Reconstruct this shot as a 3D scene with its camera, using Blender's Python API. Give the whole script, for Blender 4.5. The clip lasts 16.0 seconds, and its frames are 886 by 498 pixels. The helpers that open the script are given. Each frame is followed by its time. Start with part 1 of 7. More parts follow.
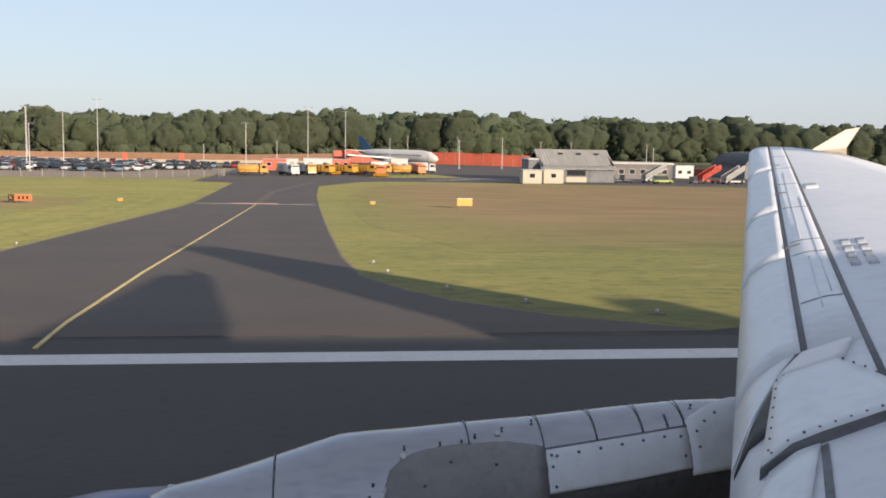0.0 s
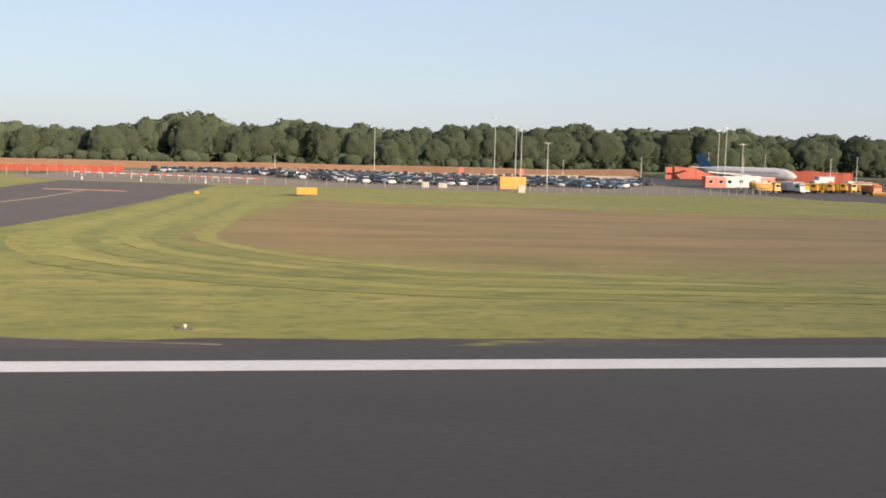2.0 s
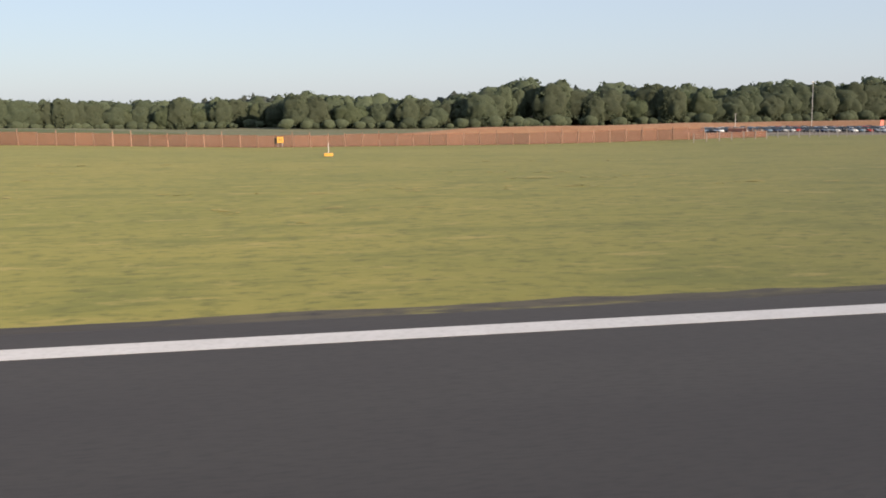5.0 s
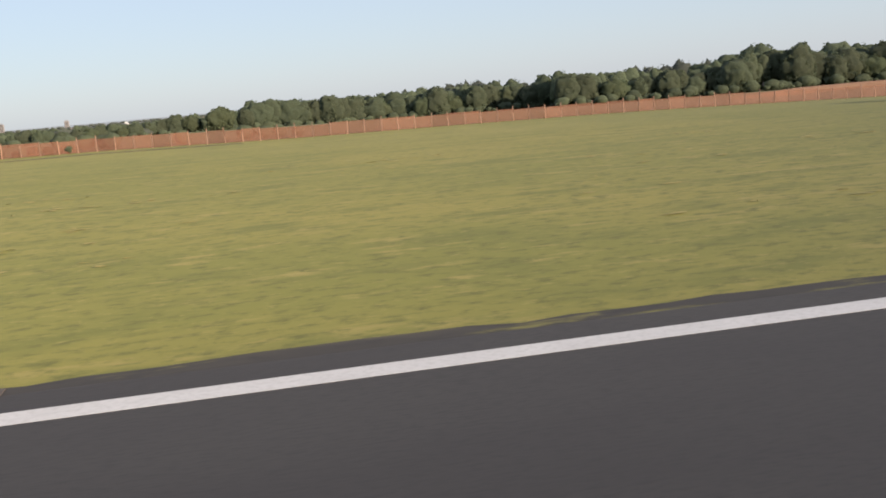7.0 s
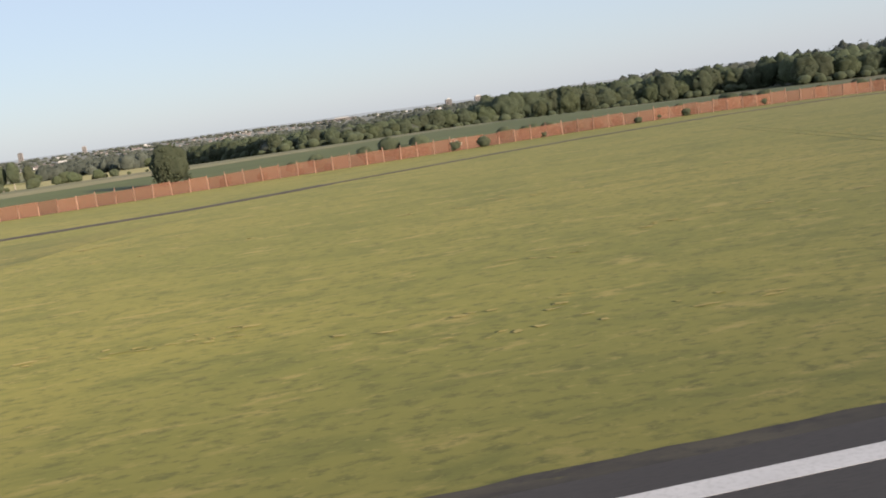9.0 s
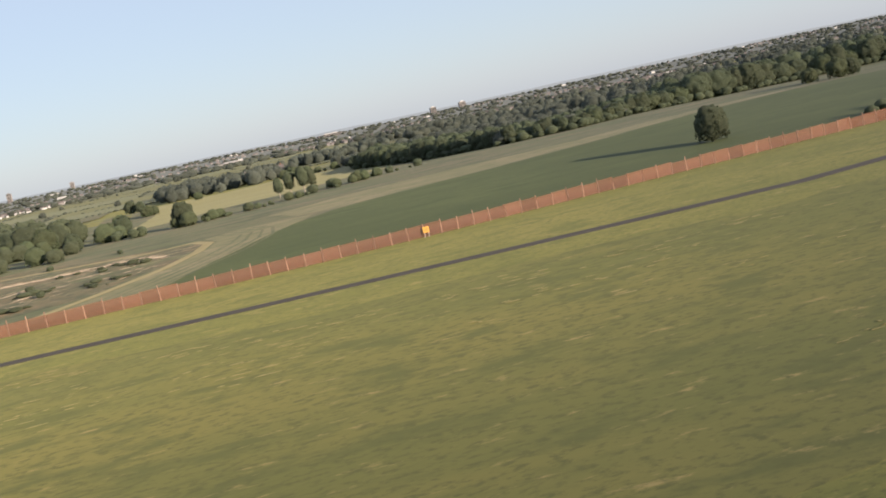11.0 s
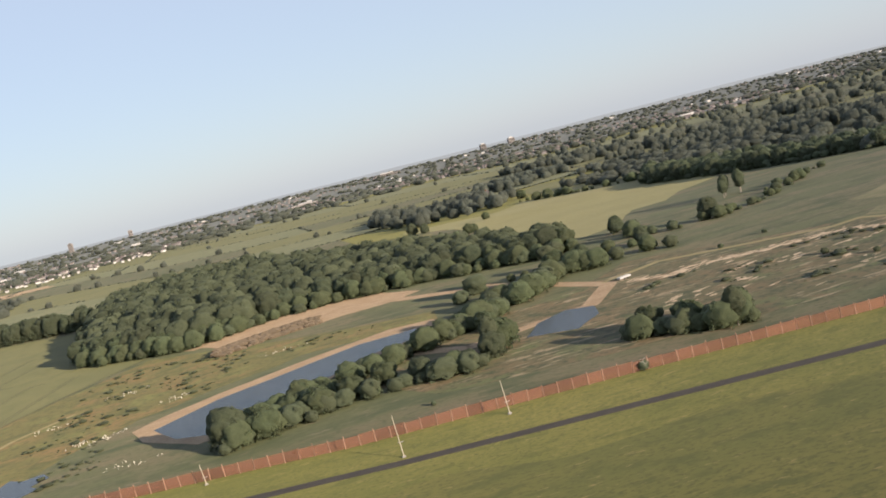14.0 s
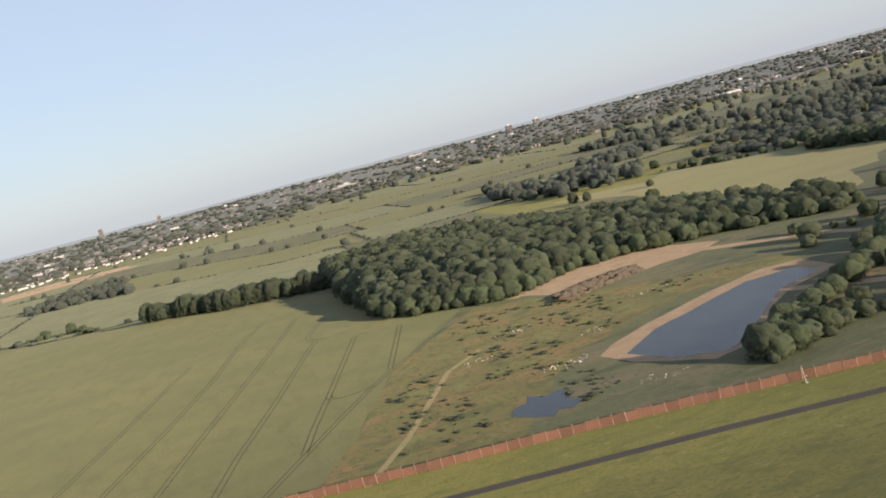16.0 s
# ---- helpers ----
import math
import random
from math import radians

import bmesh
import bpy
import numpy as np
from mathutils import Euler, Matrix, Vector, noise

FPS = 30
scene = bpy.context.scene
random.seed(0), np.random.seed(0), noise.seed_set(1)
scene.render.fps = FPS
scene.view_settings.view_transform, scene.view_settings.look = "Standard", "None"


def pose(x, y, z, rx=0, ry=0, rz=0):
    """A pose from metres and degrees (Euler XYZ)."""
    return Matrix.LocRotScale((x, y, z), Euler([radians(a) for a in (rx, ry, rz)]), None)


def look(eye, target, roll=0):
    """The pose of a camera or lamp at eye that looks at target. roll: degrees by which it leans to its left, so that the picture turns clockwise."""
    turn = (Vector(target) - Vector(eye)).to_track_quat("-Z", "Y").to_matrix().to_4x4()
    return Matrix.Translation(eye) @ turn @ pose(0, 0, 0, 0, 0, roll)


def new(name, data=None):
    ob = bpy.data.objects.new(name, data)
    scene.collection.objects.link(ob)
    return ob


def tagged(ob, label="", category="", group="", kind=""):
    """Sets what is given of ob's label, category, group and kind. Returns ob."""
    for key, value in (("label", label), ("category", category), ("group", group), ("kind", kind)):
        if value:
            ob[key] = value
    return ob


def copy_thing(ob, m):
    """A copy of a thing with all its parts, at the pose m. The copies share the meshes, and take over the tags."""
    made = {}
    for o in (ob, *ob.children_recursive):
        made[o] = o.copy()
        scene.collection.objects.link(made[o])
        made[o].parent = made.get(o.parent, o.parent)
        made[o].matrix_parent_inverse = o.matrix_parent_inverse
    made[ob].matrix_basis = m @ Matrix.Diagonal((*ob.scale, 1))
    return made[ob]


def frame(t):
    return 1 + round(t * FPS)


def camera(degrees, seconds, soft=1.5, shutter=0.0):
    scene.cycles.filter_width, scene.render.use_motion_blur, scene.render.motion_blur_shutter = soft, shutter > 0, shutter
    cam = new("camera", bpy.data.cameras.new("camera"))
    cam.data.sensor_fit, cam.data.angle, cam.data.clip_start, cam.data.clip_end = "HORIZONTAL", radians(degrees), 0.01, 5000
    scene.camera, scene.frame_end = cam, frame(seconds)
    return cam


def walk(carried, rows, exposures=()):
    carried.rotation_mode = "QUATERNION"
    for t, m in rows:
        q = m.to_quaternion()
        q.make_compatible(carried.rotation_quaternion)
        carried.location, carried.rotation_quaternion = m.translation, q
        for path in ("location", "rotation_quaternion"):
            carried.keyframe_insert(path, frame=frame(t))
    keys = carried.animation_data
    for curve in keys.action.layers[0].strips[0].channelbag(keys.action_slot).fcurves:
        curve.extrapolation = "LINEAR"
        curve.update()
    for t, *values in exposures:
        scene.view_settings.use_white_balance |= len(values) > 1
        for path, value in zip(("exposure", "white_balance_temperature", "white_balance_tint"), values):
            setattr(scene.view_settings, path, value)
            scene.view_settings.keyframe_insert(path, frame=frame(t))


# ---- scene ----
# Plan in true metres: x against the way of travel, y out from the runway; the whole place is drawn at the scale K.
K = 0.665
cam = camera(47.40, 16.0, soft=1.8)
# seconds, x, height, turn, tilt down, lean
PATH = [
    (0.0, 8.31, 4.51, -7.24, 6.42, 0.99), (0.5, -19.80, 4.49, -7.54, 6.33, 1.29), (1.0, -48.09, 4.47, -7.70, 6.09, 1.23),
    (1.5, -76.56, 4.47, -7.80, 6.03, 1.23), (2.0, -105.21, 4.49, -7.85, 5.86, 1.43), (2.5, -134.03, 4.51, -8.58, 6.21, 1.54),
    (3.0, -163.00, 4.49, -9.60, 6.76, 1.45), (3.5, -192.11, 4.48, -10.20, 7.24, 1.21), (4.0, -221.34, 4.48, -10.50, 7.64, 0.80),
    (4.5, -250.66, 4.53, -10.57, 7.93, 0.17), (5.0, -280.07, 4.67, -10.45, 8.10, -0.72), (5.5, -309.55, 4.86, -10.15, 8.13, -1.90),
    (6.0, -339.09, 4.97, -9.64, 7.98, -3.41), (6.5, -368.67, 5.16, -9.47, 8.21, -4.51), (7.0, -398.26, 5.49, -9.99, 8.66, -4.93),
    (7.5, -427.86, 5.98, -10.05, 8.91, -5.70), (8.0, -457.45, 6.70, -10.00, 8.84, -6.55), (8.5, -487.03, 7.74, -9.96, 8.36, -6.91),
    (9.0, -516.60, 9.21, -10.17, 8.14, -7.72), (9.5, -546.15, 11.16, -10.57, 8.07, -8.81), (10.0, -575.69, 13.61, -11.06, 8.07, -10.01),
    (10.5, -605.20, 16.57, -11.52, 8.04, -11.15), (11.0, -634.70, 20.01, -11.81, 7.88, -12.07), (11.5, -664.19, 23.89, -11.72, 7.50, -12.60),
    (12.0, -693.66, 28.15, -11.45, 7.19, -12.97), (12.5, -723.10, 32.69, -11.58, 7.31, -13.17), (13.0, -752.47, 37.41, -11.54, 7.00, -13.47),
    (13.5, -781.76, 42.24, -11.27, 6.07, -13.95), (14.0, -810.94, 47.10, -11.25, 5.46, -14.07), (14.5, -839.96, 51.97, -11.26, 5.22, -14.27),
    (15.0, -868.77, 56.82, -11.05, 5.19, -14.60), (15.5, -897.35, 61.65, -10.92, 5.60, -14.63), (16.0, -925.70, 66.48, -10.76, 6.29, -14.78),
]
walk(cam, [(t, pose(K * x, 0, K * z) @ pose(0, 0, 0, 0, 0, turn) @ pose(0, 0, 0, 90 - tilt) @ pose(0, 0, 0, 0, 0, lean))
           for t, x, z, turn, tilt, lean in PATH],
     [(0, 1.15, 6150, 13.5), (16, 1.15, 6150, 13.5)])

# ---- light ----
SUN_TO = Vector((0.50, -0.84, 0.20)).normalized()      # low evening sun, behind the viewer
world = bpy.data.worlds.new("world")
scene.world = world
world.use_nodes = True
wn, wl = world.node_tree.nodes, world.node_tree.links
sky = wn.new("ShaderNodeTexSky")
sky.sky_type = "NISHITA"
sky.sun_disc = False
sky.sun_elevation = math.asin(SUN_TO.z)
sky.sun_rotation = math.atan2(SUN_TO.x, SUN_TO.y)
sky.air_density, sky.dust_density, sky.ozone_density = 1.0, 0.6, 3.0
haze = wn.new("ShaderNodeMix")                          # thin evening haze evens out the sky
haze.data_type = "RGBA"
haze.inputs[0].default_value = 0.68
haze.inputs[7].default_value = (3.75, 3.95, 4.25, 1)
wl.new(sky.outputs[0], haze.inputs[6])
wl.new(haze.outputs[2], wn["Background"].inputs[0])
wn["Background"].inputs[1].default_value = 0.080
sun = new("sun", bpy.data.lights.new("sun", "SUN"))
sun.data.energy, sun.data.angle, sun.data.color = 3.35, radians(0.6), (1.0, 0.80, 0.575)
sun.matrix_world = look(SUN_TO * 100, (0, 0, 0))

# ---- materials ----
def mixed(name, c1, c2, c3=None, size=1.0, fine=12.0, rough=0.9, bump=0.0, metal=0.0, vary=0.0, stretch=(1, 1, 1), lo=0.35, hi=0.65, open_mesh=0.0):
    """Two colours mixed by noise of the given size in metres, speckled by finer grain; vary: change from piece to piece."""
    m = bpy.data.materials.new(name)
    m.use_nodes = True
    n, l = m.node_tree.nodes, m.node_tree.links
    b = n["Principled BSDF"]
    b.inputs["Roughness"].default_value, b.inputs["Metallic"].default_value = rough, metal
    b.inputs["Diffuse Roughness"].default_value = 1.0 if rough == 0.9 else 0.3
    co = n.new("ShaderNodeTexCoord")
    mp = n.new("ShaderNodeMapping")
    mp.inputs["Scale"].default_value = stretch
    l.new(co.outputs["Object"], mp.inputs[0])
    big, small = n.new("ShaderNodeTexNoise"), n.new("ShaderNodeTexNoise")
    big.inputs["Scale"].default_value, big.inputs["Detail"].default_value = 1 / size, 6
    big.inputs["Roughness"].default_value = 0.6
    small.inputs["Scale"].default_value, small.inputs["Detail"].default_value = fine / size, 4
    l.new(mp.outputs[0], big.inputs[0]), l.new(mp.outputs[0], small.inputs[0])
    ramp = n.new("ShaderNodeValToRGB")
    e = ramp.color_ramp.elements
    e[0].position, e[1].position = lo, hi
    e[0].color, e[1].color = (*c1, 1), (*c2, 1)
    l.new(big.outputs[0], ramp.inputs[0])
    mix = n.new("ShaderNodeMix")
    mix.data_type = "RGBA"
    r2 = n.new("ShaderNodeMapRange")
    r2.inputs[1].default_value, r2.inputs[2].default_value = 0.45, 0.72
    r2.inputs[4].default_value = 0.75
    l.new(small.outputs[0], r2.inputs[0])
    l.new(r2.outputs[0], mix.inputs[0])
    l.new(ramp.outputs[0], mix.inputs[6])
    mix.inputs[7].default_value = (*(c3 or [0.7 * v for v in c1]), 1)
    out = mix.outputs[2]
    if vary:
        info, hsv, rng = n.new("ShaderNodeObjectInfo"), n.new("ShaderNodeHueSaturation"), n.new("ShaderNodeMapRange")
        rng.inputs[3].default_value, rng.inputs[4].default_value = 1 - vary, 1 + vary
        l.new(info.outputs["Random"], rng.inputs[0]), l.new(rng.outputs[0], hsv.inputs["Value"])
        l.new(out, hsv.inputs["Color"])
        out = hsv.outputs[0]
    l.new(out, b.inputs[0])
    if bump:
        bp = n.new("ShaderNodeBump")
        bp.inputs["Strength"].default_value, bp.inputs["Distance"].default_value = bump, 0.05 * size
        l.new(small.outputs[0], bp.inputs["Height"]), l.new(bp.outputs[0], b.inputs["Normal"])
    if open_mesh:                                       # the open share of a net's weave
        tr, mx = n.new("ShaderNodeBsdfTransparent"), n.new("ShaderNodeMixShader")
        mx.inputs[0].default_value = open_mesh
        l.new(b.outputs[0], mx.inputs[1]), l.new(tr.outputs[0], mx.inputs[2]), l.new(mx.outputs[0], n["Material Output"].inputs[0])
    return m


def leafy(name, c1, c2, vary=0.2, grain=0.8):
    """Foliage: mottled greens that change from leaf clump to clump and from tree to tree, letting some light through."""
    m = bpy.data.materials.new(name)
    m.use_nodes = True
    n, l = m.node_tree.nodes, m.node_tree.links
    b = n["Principled BSDF"]
    b.inputs["Roughness"].default_value = 0.75
    b.inputs["Specular IOR Level"].default_value = 0.25
    b.inputs["Diffuse Roughness"].default_value = 1.0
    geo, ramp, co, ns, fac, bp = (n.new("ShaderNode" + k) for k in ("NewGeometry", "ValToRGB", "TexCoord", "TexNoise", "Math", "Bump"))
    ns.inputs["Scale"].default_value, ns.inputs["Detail"].default_value, ns.inputs["Roughness"].default_value = grain, 5, 0.7
    e = ramp.color_ramp.elements
    e[0].position, e[1].position = 0.32, 0.74
    e[0].color, e[1].color = (*[0.78 * v for v in c1], 1), (*[1.18 * v for v in c2], 1)
    fac.operation = "MULTIPLY_ADD"
    fac.inputs[1].default_value = 0.35
    half = n.new("ShaderNodeMath")
    half.operation = "MULTIPLY"
    half.inputs[1].default_value = 0.75
    l.new(co.outputs["Object"], ns.inputs[0]), l.new(ns.outputs[0], half.inputs[0])
    l.new(geo.outputs["Random Per Island"], fac.inputs[0]), l.new(half.outputs[0], fac.inputs[2]), l.new(fac.outputs[0], ramp.inputs[0])
    bp.inputs["Strength"].default_value, bp.inputs["Distance"].default_value = 0.6, 0.7 / grain
    l.new(ns.outputs[0], bp.inputs["Height"]), l.new(bp.outputs[0], b.inputs["Normal"])
    info, hsv, rng, hue = n.new("ShaderNodeObjectInfo"), n.new("ShaderNodeHueSaturation"), n.new("ShaderNodeMapRange"), n.new("ShaderNodeMapRange")
    rng.inputs[3].default_value, rng.inputs[4].default_value = 1 - vary, 1 + vary
    hue.inputs[3].default_value, hue.inputs[4].default_value = 0.485, 0.51
    l.new(info.outputs["Random"], rng.inputs[0]), l.new(info.outputs["Random"], hue.inputs[0])
    l.new(rng.outputs[0], hsv.inputs["Value"]), l.new(hue.outputs[0], hsv.inputs["Hue"])
    l.new(ramp.outputs[0], hsv.inputs["Color"]), l.new(hsv.outputs[0], b.inputs[0])
    tr, ad = n.new("ShaderNodeBsdfTranslucent"), n.new("ShaderNodeMixShader")
    ad.inputs[0].default_value = 0.50
    l.new(hsv.outputs[0], tr.inputs[0]), l.new(b.outputs[0], ad.inputs[1]), l.new(tr.outputs[0], ad.inputs[2])
    l.new(ad.outputs[0], n["Material Output"].inputs[0])
    return m


def layers(name, base, patches, rough=0.95):
    """Ground cover: a base colour with patches (colour, size, stretch, low, high, seed) of other growth laid over by noise."""
    m = bpy.data.materials.new(name)
    m.use_nodes = True
    n, l = m.node_tree.nodes, m.node_tree.links
    b = n["Principled BSDF"]
    b.inputs["Roughness"].default_value = rough
    b.inputs["Diffuse Roughness"].default_value = 1.0       # rough growth throws light back
    co = n.new("ShaderNodeTexCoord")
    out = None
    for col, size, stretch, lo, hi, seed in patches:
        mp, ns, mr, mx = n.new("ShaderNodeMapping"), n.new("ShaderNodeTexNoise"), n.new("ShaderNodeMapRange"), n.new("ShaderNodeMix")
        mp.inputs["Scale"].default_value, mp.inputs["Location"].default_value = stretch, (seed, seed * 2, 0)
        ns.inputs["Scale"].default_value, ns.inputs["Detail"].default_value, ns.inputs["Roughness"].default_value = 1 / size, 6, 0.65
        mr.inputs[1].default_value, mr.inputs[2].default_value = lo, hi
        mx.data_type = "RGBA"
        l.new(co.outputs["Object"], mp.inputs[0]), l.new(mp.outputs[0], ns.inputs[0]), l.new(ns.outputs[0], mr.inputs[0]), l.new(mr.outputs[0], mx.inputs[0])
        if out is None:
            mx.inputs[6].default_value = (*base, 1)
        else:
            l.new(out, mx.inputs[6])
        mx.inputs[7].default_value = (*col, 1)
        out = mx.outputs[2]
    l.new(out, b.inputs[0])
    return m


def scrub_ground():
    return layers("dry_scrub", (0.072, 0.069, 0.033), [
        ((0.101, 0.077, 0.040), 9, (0.45, 1, 1), 0.46, 0.56, 3), ((0.038, 0.045, 0.020), 6, (0.7, 1, 1), 0.52, 0.60, 11), ((0.071, 0.083, 0.034), 14, (0.7, 1, 1), 0.54, 0.62, 31),
        ((0.202, 0.167, 0.109), 4.2, (0.3, 1.5, 1), 0.565, 0.625, 23), ((0.034, 0.040, 0.019), 1.8, (0.8, 1, 1), 0.53, 0.61, 5), ((0.129, 0.107, 0.063), 0.8, (0.7, 1, 1), 0.58, 0.68, 41)])


def meadow_grass(start, full, x0, x1, fade):
    """Green at the mown margins, reddish brown with seed heads further in."""
    m = layers("tall_brown_grass", (0.104, 0.107, 0.022), [
        ((0.138, 0.128, 0.030), 22, (0.5, 1, 1), 0.40, 0.64, 1), ((0.072, 0.078, 0.016), 3.0, (0.42, 1, 1), 0.50, 0.62, 9), ((0.170, 0.148, 0.044), 1.5, (0.4, 1, 1), 0.56, 0.68, 17), ((0.066, 0.072, 0.015), 0.5, (0.6, 1, 1), 0.50, 0.66, 4)])
    n, l = m.node_tree.nodes, m.node_tree.links
    b = n["Principled BSDF"]
    green = b.inputs[0].links[0].from_socket
    co, sep, ns, add, mr, mx = n.new("ShaderNodeTexCoord"), n.new("ShaderNodeSeparateXYZ"), n.new("ShaderNodeTexNoise"), n.new("ShaderNodeMath"), n.new("ShaderNodeMapRange"), n.new("ShaderNodeMix")
    mp, br, brown = n.new("ShaderNodeMapping"), n.new("ShaderNodeTexNoise"), n.new("ShaderNodeValToRGB")
    mp.inputs["Scale"].default_value = (0.3, 1, 1)
    br.inputs["Scale"].default_value, br.inputs["Detail"].default_value = 0.25, 7
    e = brown.color_ramp.elements
    e[0].position, e[1].position = 0.36, 0.66
    e[0].color, e[1].color = (0.102, 0.077, 0.028, 1), (0.158, 0.105, 0.045, 1)
    ns.inputs["Scale"].default_value, ns.inputs["Detail"].default_value = 0.05, 5
    add.operation = "MULTIPLY_ADD"
    add.inputs[1].default_value = 60.0
    mr.inputs[1].default_value, mr.inputs[2].default_value = start, full
    mx.data_type = "RGBA"
    l.new(co.outputs["Object"], sep.inputs[0]), l.new(co.outputs["Object"], mp.inputs[0]), l.new(mp.outputs[0], ns.inputs[0]), l.new(mp.outputs[0], br.inputs[0])
    l.new(ns.outputs[0], add.inputs[0]), l.new(sep.outputs["Y"], add.inputs[2]), l.new(add.outputs[0], mr.inputs[0]), l.new(mr.outputs[0], mx.inputs[0])
    left, right, m1, m2 = n.new("ShaderNodeMapRange"), n.new("ShaderNodeMapRange"), n.new("ShaderNodeMath"), n.new("ShaderNodeMath")
    left.inputs[1].default_value, left.inputs[2].default_value = x0, x0 + fade
    right.inputs[1].default_value, right.inputs[2].default_value = x1, x1 - fade
    m1.operation = m2.operation = "MULTIPLY"
    wob = n.new("ShaderNodeMath")
    wob.operation = "MULTIPLY_ADD"
    wob.inputs[1].default_value = 18.0
    l.new(ns.outputs[0], wob.inputs[0]), l.new(sep.outputs["X"], wob.inputs[2])
    l.new(wob.outputs[0], left.inputs[0]), l.new(wob.outputs[0], right.inputs[0]), l.new(left.outputs[0], m1.inputs[0]), l.new(right.outputs[0], m1.inputs[1])
    l.new(m1.outputs[0], m2.inputs[0]), l.new(mr.outputs[0], m2.inputs[1]), l.new(m2.outputs[0], mx.inputs[0])
    l.new(br.outputs[0], brown.inputs[0]), l.new(green, mx.inputs[6]), l.new(brown.outputs[0], mx.inputs[7]), l.new(mx.outputs[2], b.inputs[0])
    return m


GRASS = layers("grass", (0.112, 0.114, 0.024), [
    ((0.146, 0.136, 0.032), 22, (0.5, 1, 1), 0.40, 0.64, 1), ((0.088, 0.094, 0.020), 3.0, (0.42, 1, 1), 0.50, 0.64, 9), ((0.175, 0.153, 0.047), 1.5, (0.4, 1, 1), 0.56, 0.68, 17), ((0.067, 0.072, 0.016), 0.5, (0.6, 1, 1), 0.50, 0.66, 4), ((0.165, 0.150, 0.045), 0.35, (0.6, 1, 1), 0.58, 0.72, 33)])
GRASS_DEEP = layers("deep_green_grass", (0.095, 0.098, 0.023), [
    ((0.124, 0.115, 0.028), 24, (0.4, 1, 1), 0.42, 0.62, 2), ((0.074, 0.080, 0.019), 4.0, (0.4, 1, 1), 0.50, 0.62, 12), ((0.194, 0.159, 0.057), 1.4, (0.35, 1, 1), 0.60, 0.69, 18), ((0.067, 0.071, 0.017), 0.7, (0.6, 1, 1), 0.50, 0.64, 7)])
MEADOW = meadow_grass(72, 112, 20, 400, 14)
MEADOW_NEAR = meadow_grass(58, 88, -106, -8, 9)
MOWN = layers("mown_grass", (0.118, 0.124, 0.024), [
    ((0.158, 0.146, 0.032), 10, (0.5, 1, 1), 0.40, 0.62, 6), ((0.082, 0.090, 0.018), 2.4, (0.42, 1, 1), 0.50, 0.62, 13), ((0.190, 0.168, 0.048), 1.2, (0.4, 1, 1), 0.57, 0.69, 21), ((0.074, 0.082, 0.016), 0.45, (0.6, 1, 1), 0.50, 0.66, 8), ((0.175, 0.160, 0.044), 0.35, (0.6, 1, 1), 0.58, 0.72, 37)])
# shaded and lit lie of combed grass, put into two colours
SWATH_DARK = layers("cut_grass_painted_shade", (0.092, 0.101, 0.022), [
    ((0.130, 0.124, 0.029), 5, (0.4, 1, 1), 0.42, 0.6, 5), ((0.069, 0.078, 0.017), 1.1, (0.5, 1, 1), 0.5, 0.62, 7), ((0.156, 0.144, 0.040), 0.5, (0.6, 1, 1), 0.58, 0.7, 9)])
SWATH_PALE = layers("cut_grass_painted_light", (0.132, 0.133, 0.028), [
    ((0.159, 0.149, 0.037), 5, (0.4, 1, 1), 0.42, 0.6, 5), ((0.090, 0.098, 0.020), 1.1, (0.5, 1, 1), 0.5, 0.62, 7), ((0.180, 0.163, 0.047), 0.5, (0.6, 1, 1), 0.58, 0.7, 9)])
ROUGH_GRASS = layers("rough_grass", (0.071, 0.078, 0.036), [
    ((0.105, 0.090, 0.052), 22, (0.35, 1, 1), 0.46, 0.60, 3), ((0.043, 0.054, 0.024), 10, (0.4, 1, 1), 0.50, 0.61, 14), ((0.117, 0.104, 0.065), 3.0, (0.35, 1, 1), 0.58, 0.68, 22), ((0.048, 0.057, 0.025), 1.2, (0.7, 1, 1), 0.50, 0.66, 6)])
PASTURE = layers("green_pasture", (0.097, 0.106, 0.053), [
    ((0.116, 0.119, 0.060), 45, (1, 1, 1), 0.42, 0.6, 3), ((0.078, 0.087, 0.044), 12, (1, 1, 1), 0.5, 0.66, 8)])
SUBURB = mixed("gardens_and_streets", (0.084, 0.092, 0.082), (0.112, 0.118, 0.108), (0.070, 0.078, 0.070), 60, 6)
SCRUB = scrub_ground()
WEEDS = layers("weedy_ground", (0.097, 0.090, 0.030), [
    ((0.135, 0.096, 0.038), 14, (0.6, 1, 1), 0.47, 0.60, 3), ((0.060, 0.067, 0.022), 7, (0.8, 1, 1), 0.50, 0.62, 11), ((0.112, 0.113, 0.036), 9, (1, 0.7, 1), 0.53, 0.64, 31), ((0.048, 0.053, 0.018), 1.6, (0.8, 1, 1), 0.52, 0.64, 5), ((0.173, 0.137, 0.061), 0.9, (0.8, 1, 1), 0.60, 0.72, 41)])
DARK_CROP = layers("dark_green_crop", (0.039, 0.051, 0.012), [
    ((0.051, 0.064, 0.017), 30, (0.6, 1, 1), 0.46, 0.62, 4), ((0.030, 0.043, 0.009), 6, (0.4, 1, 1), 0.5, 0.66, 12), ((0.025, 0.037, 0.008), 0.9, (1, 1, 1), 0.54, 0.7, 2)])
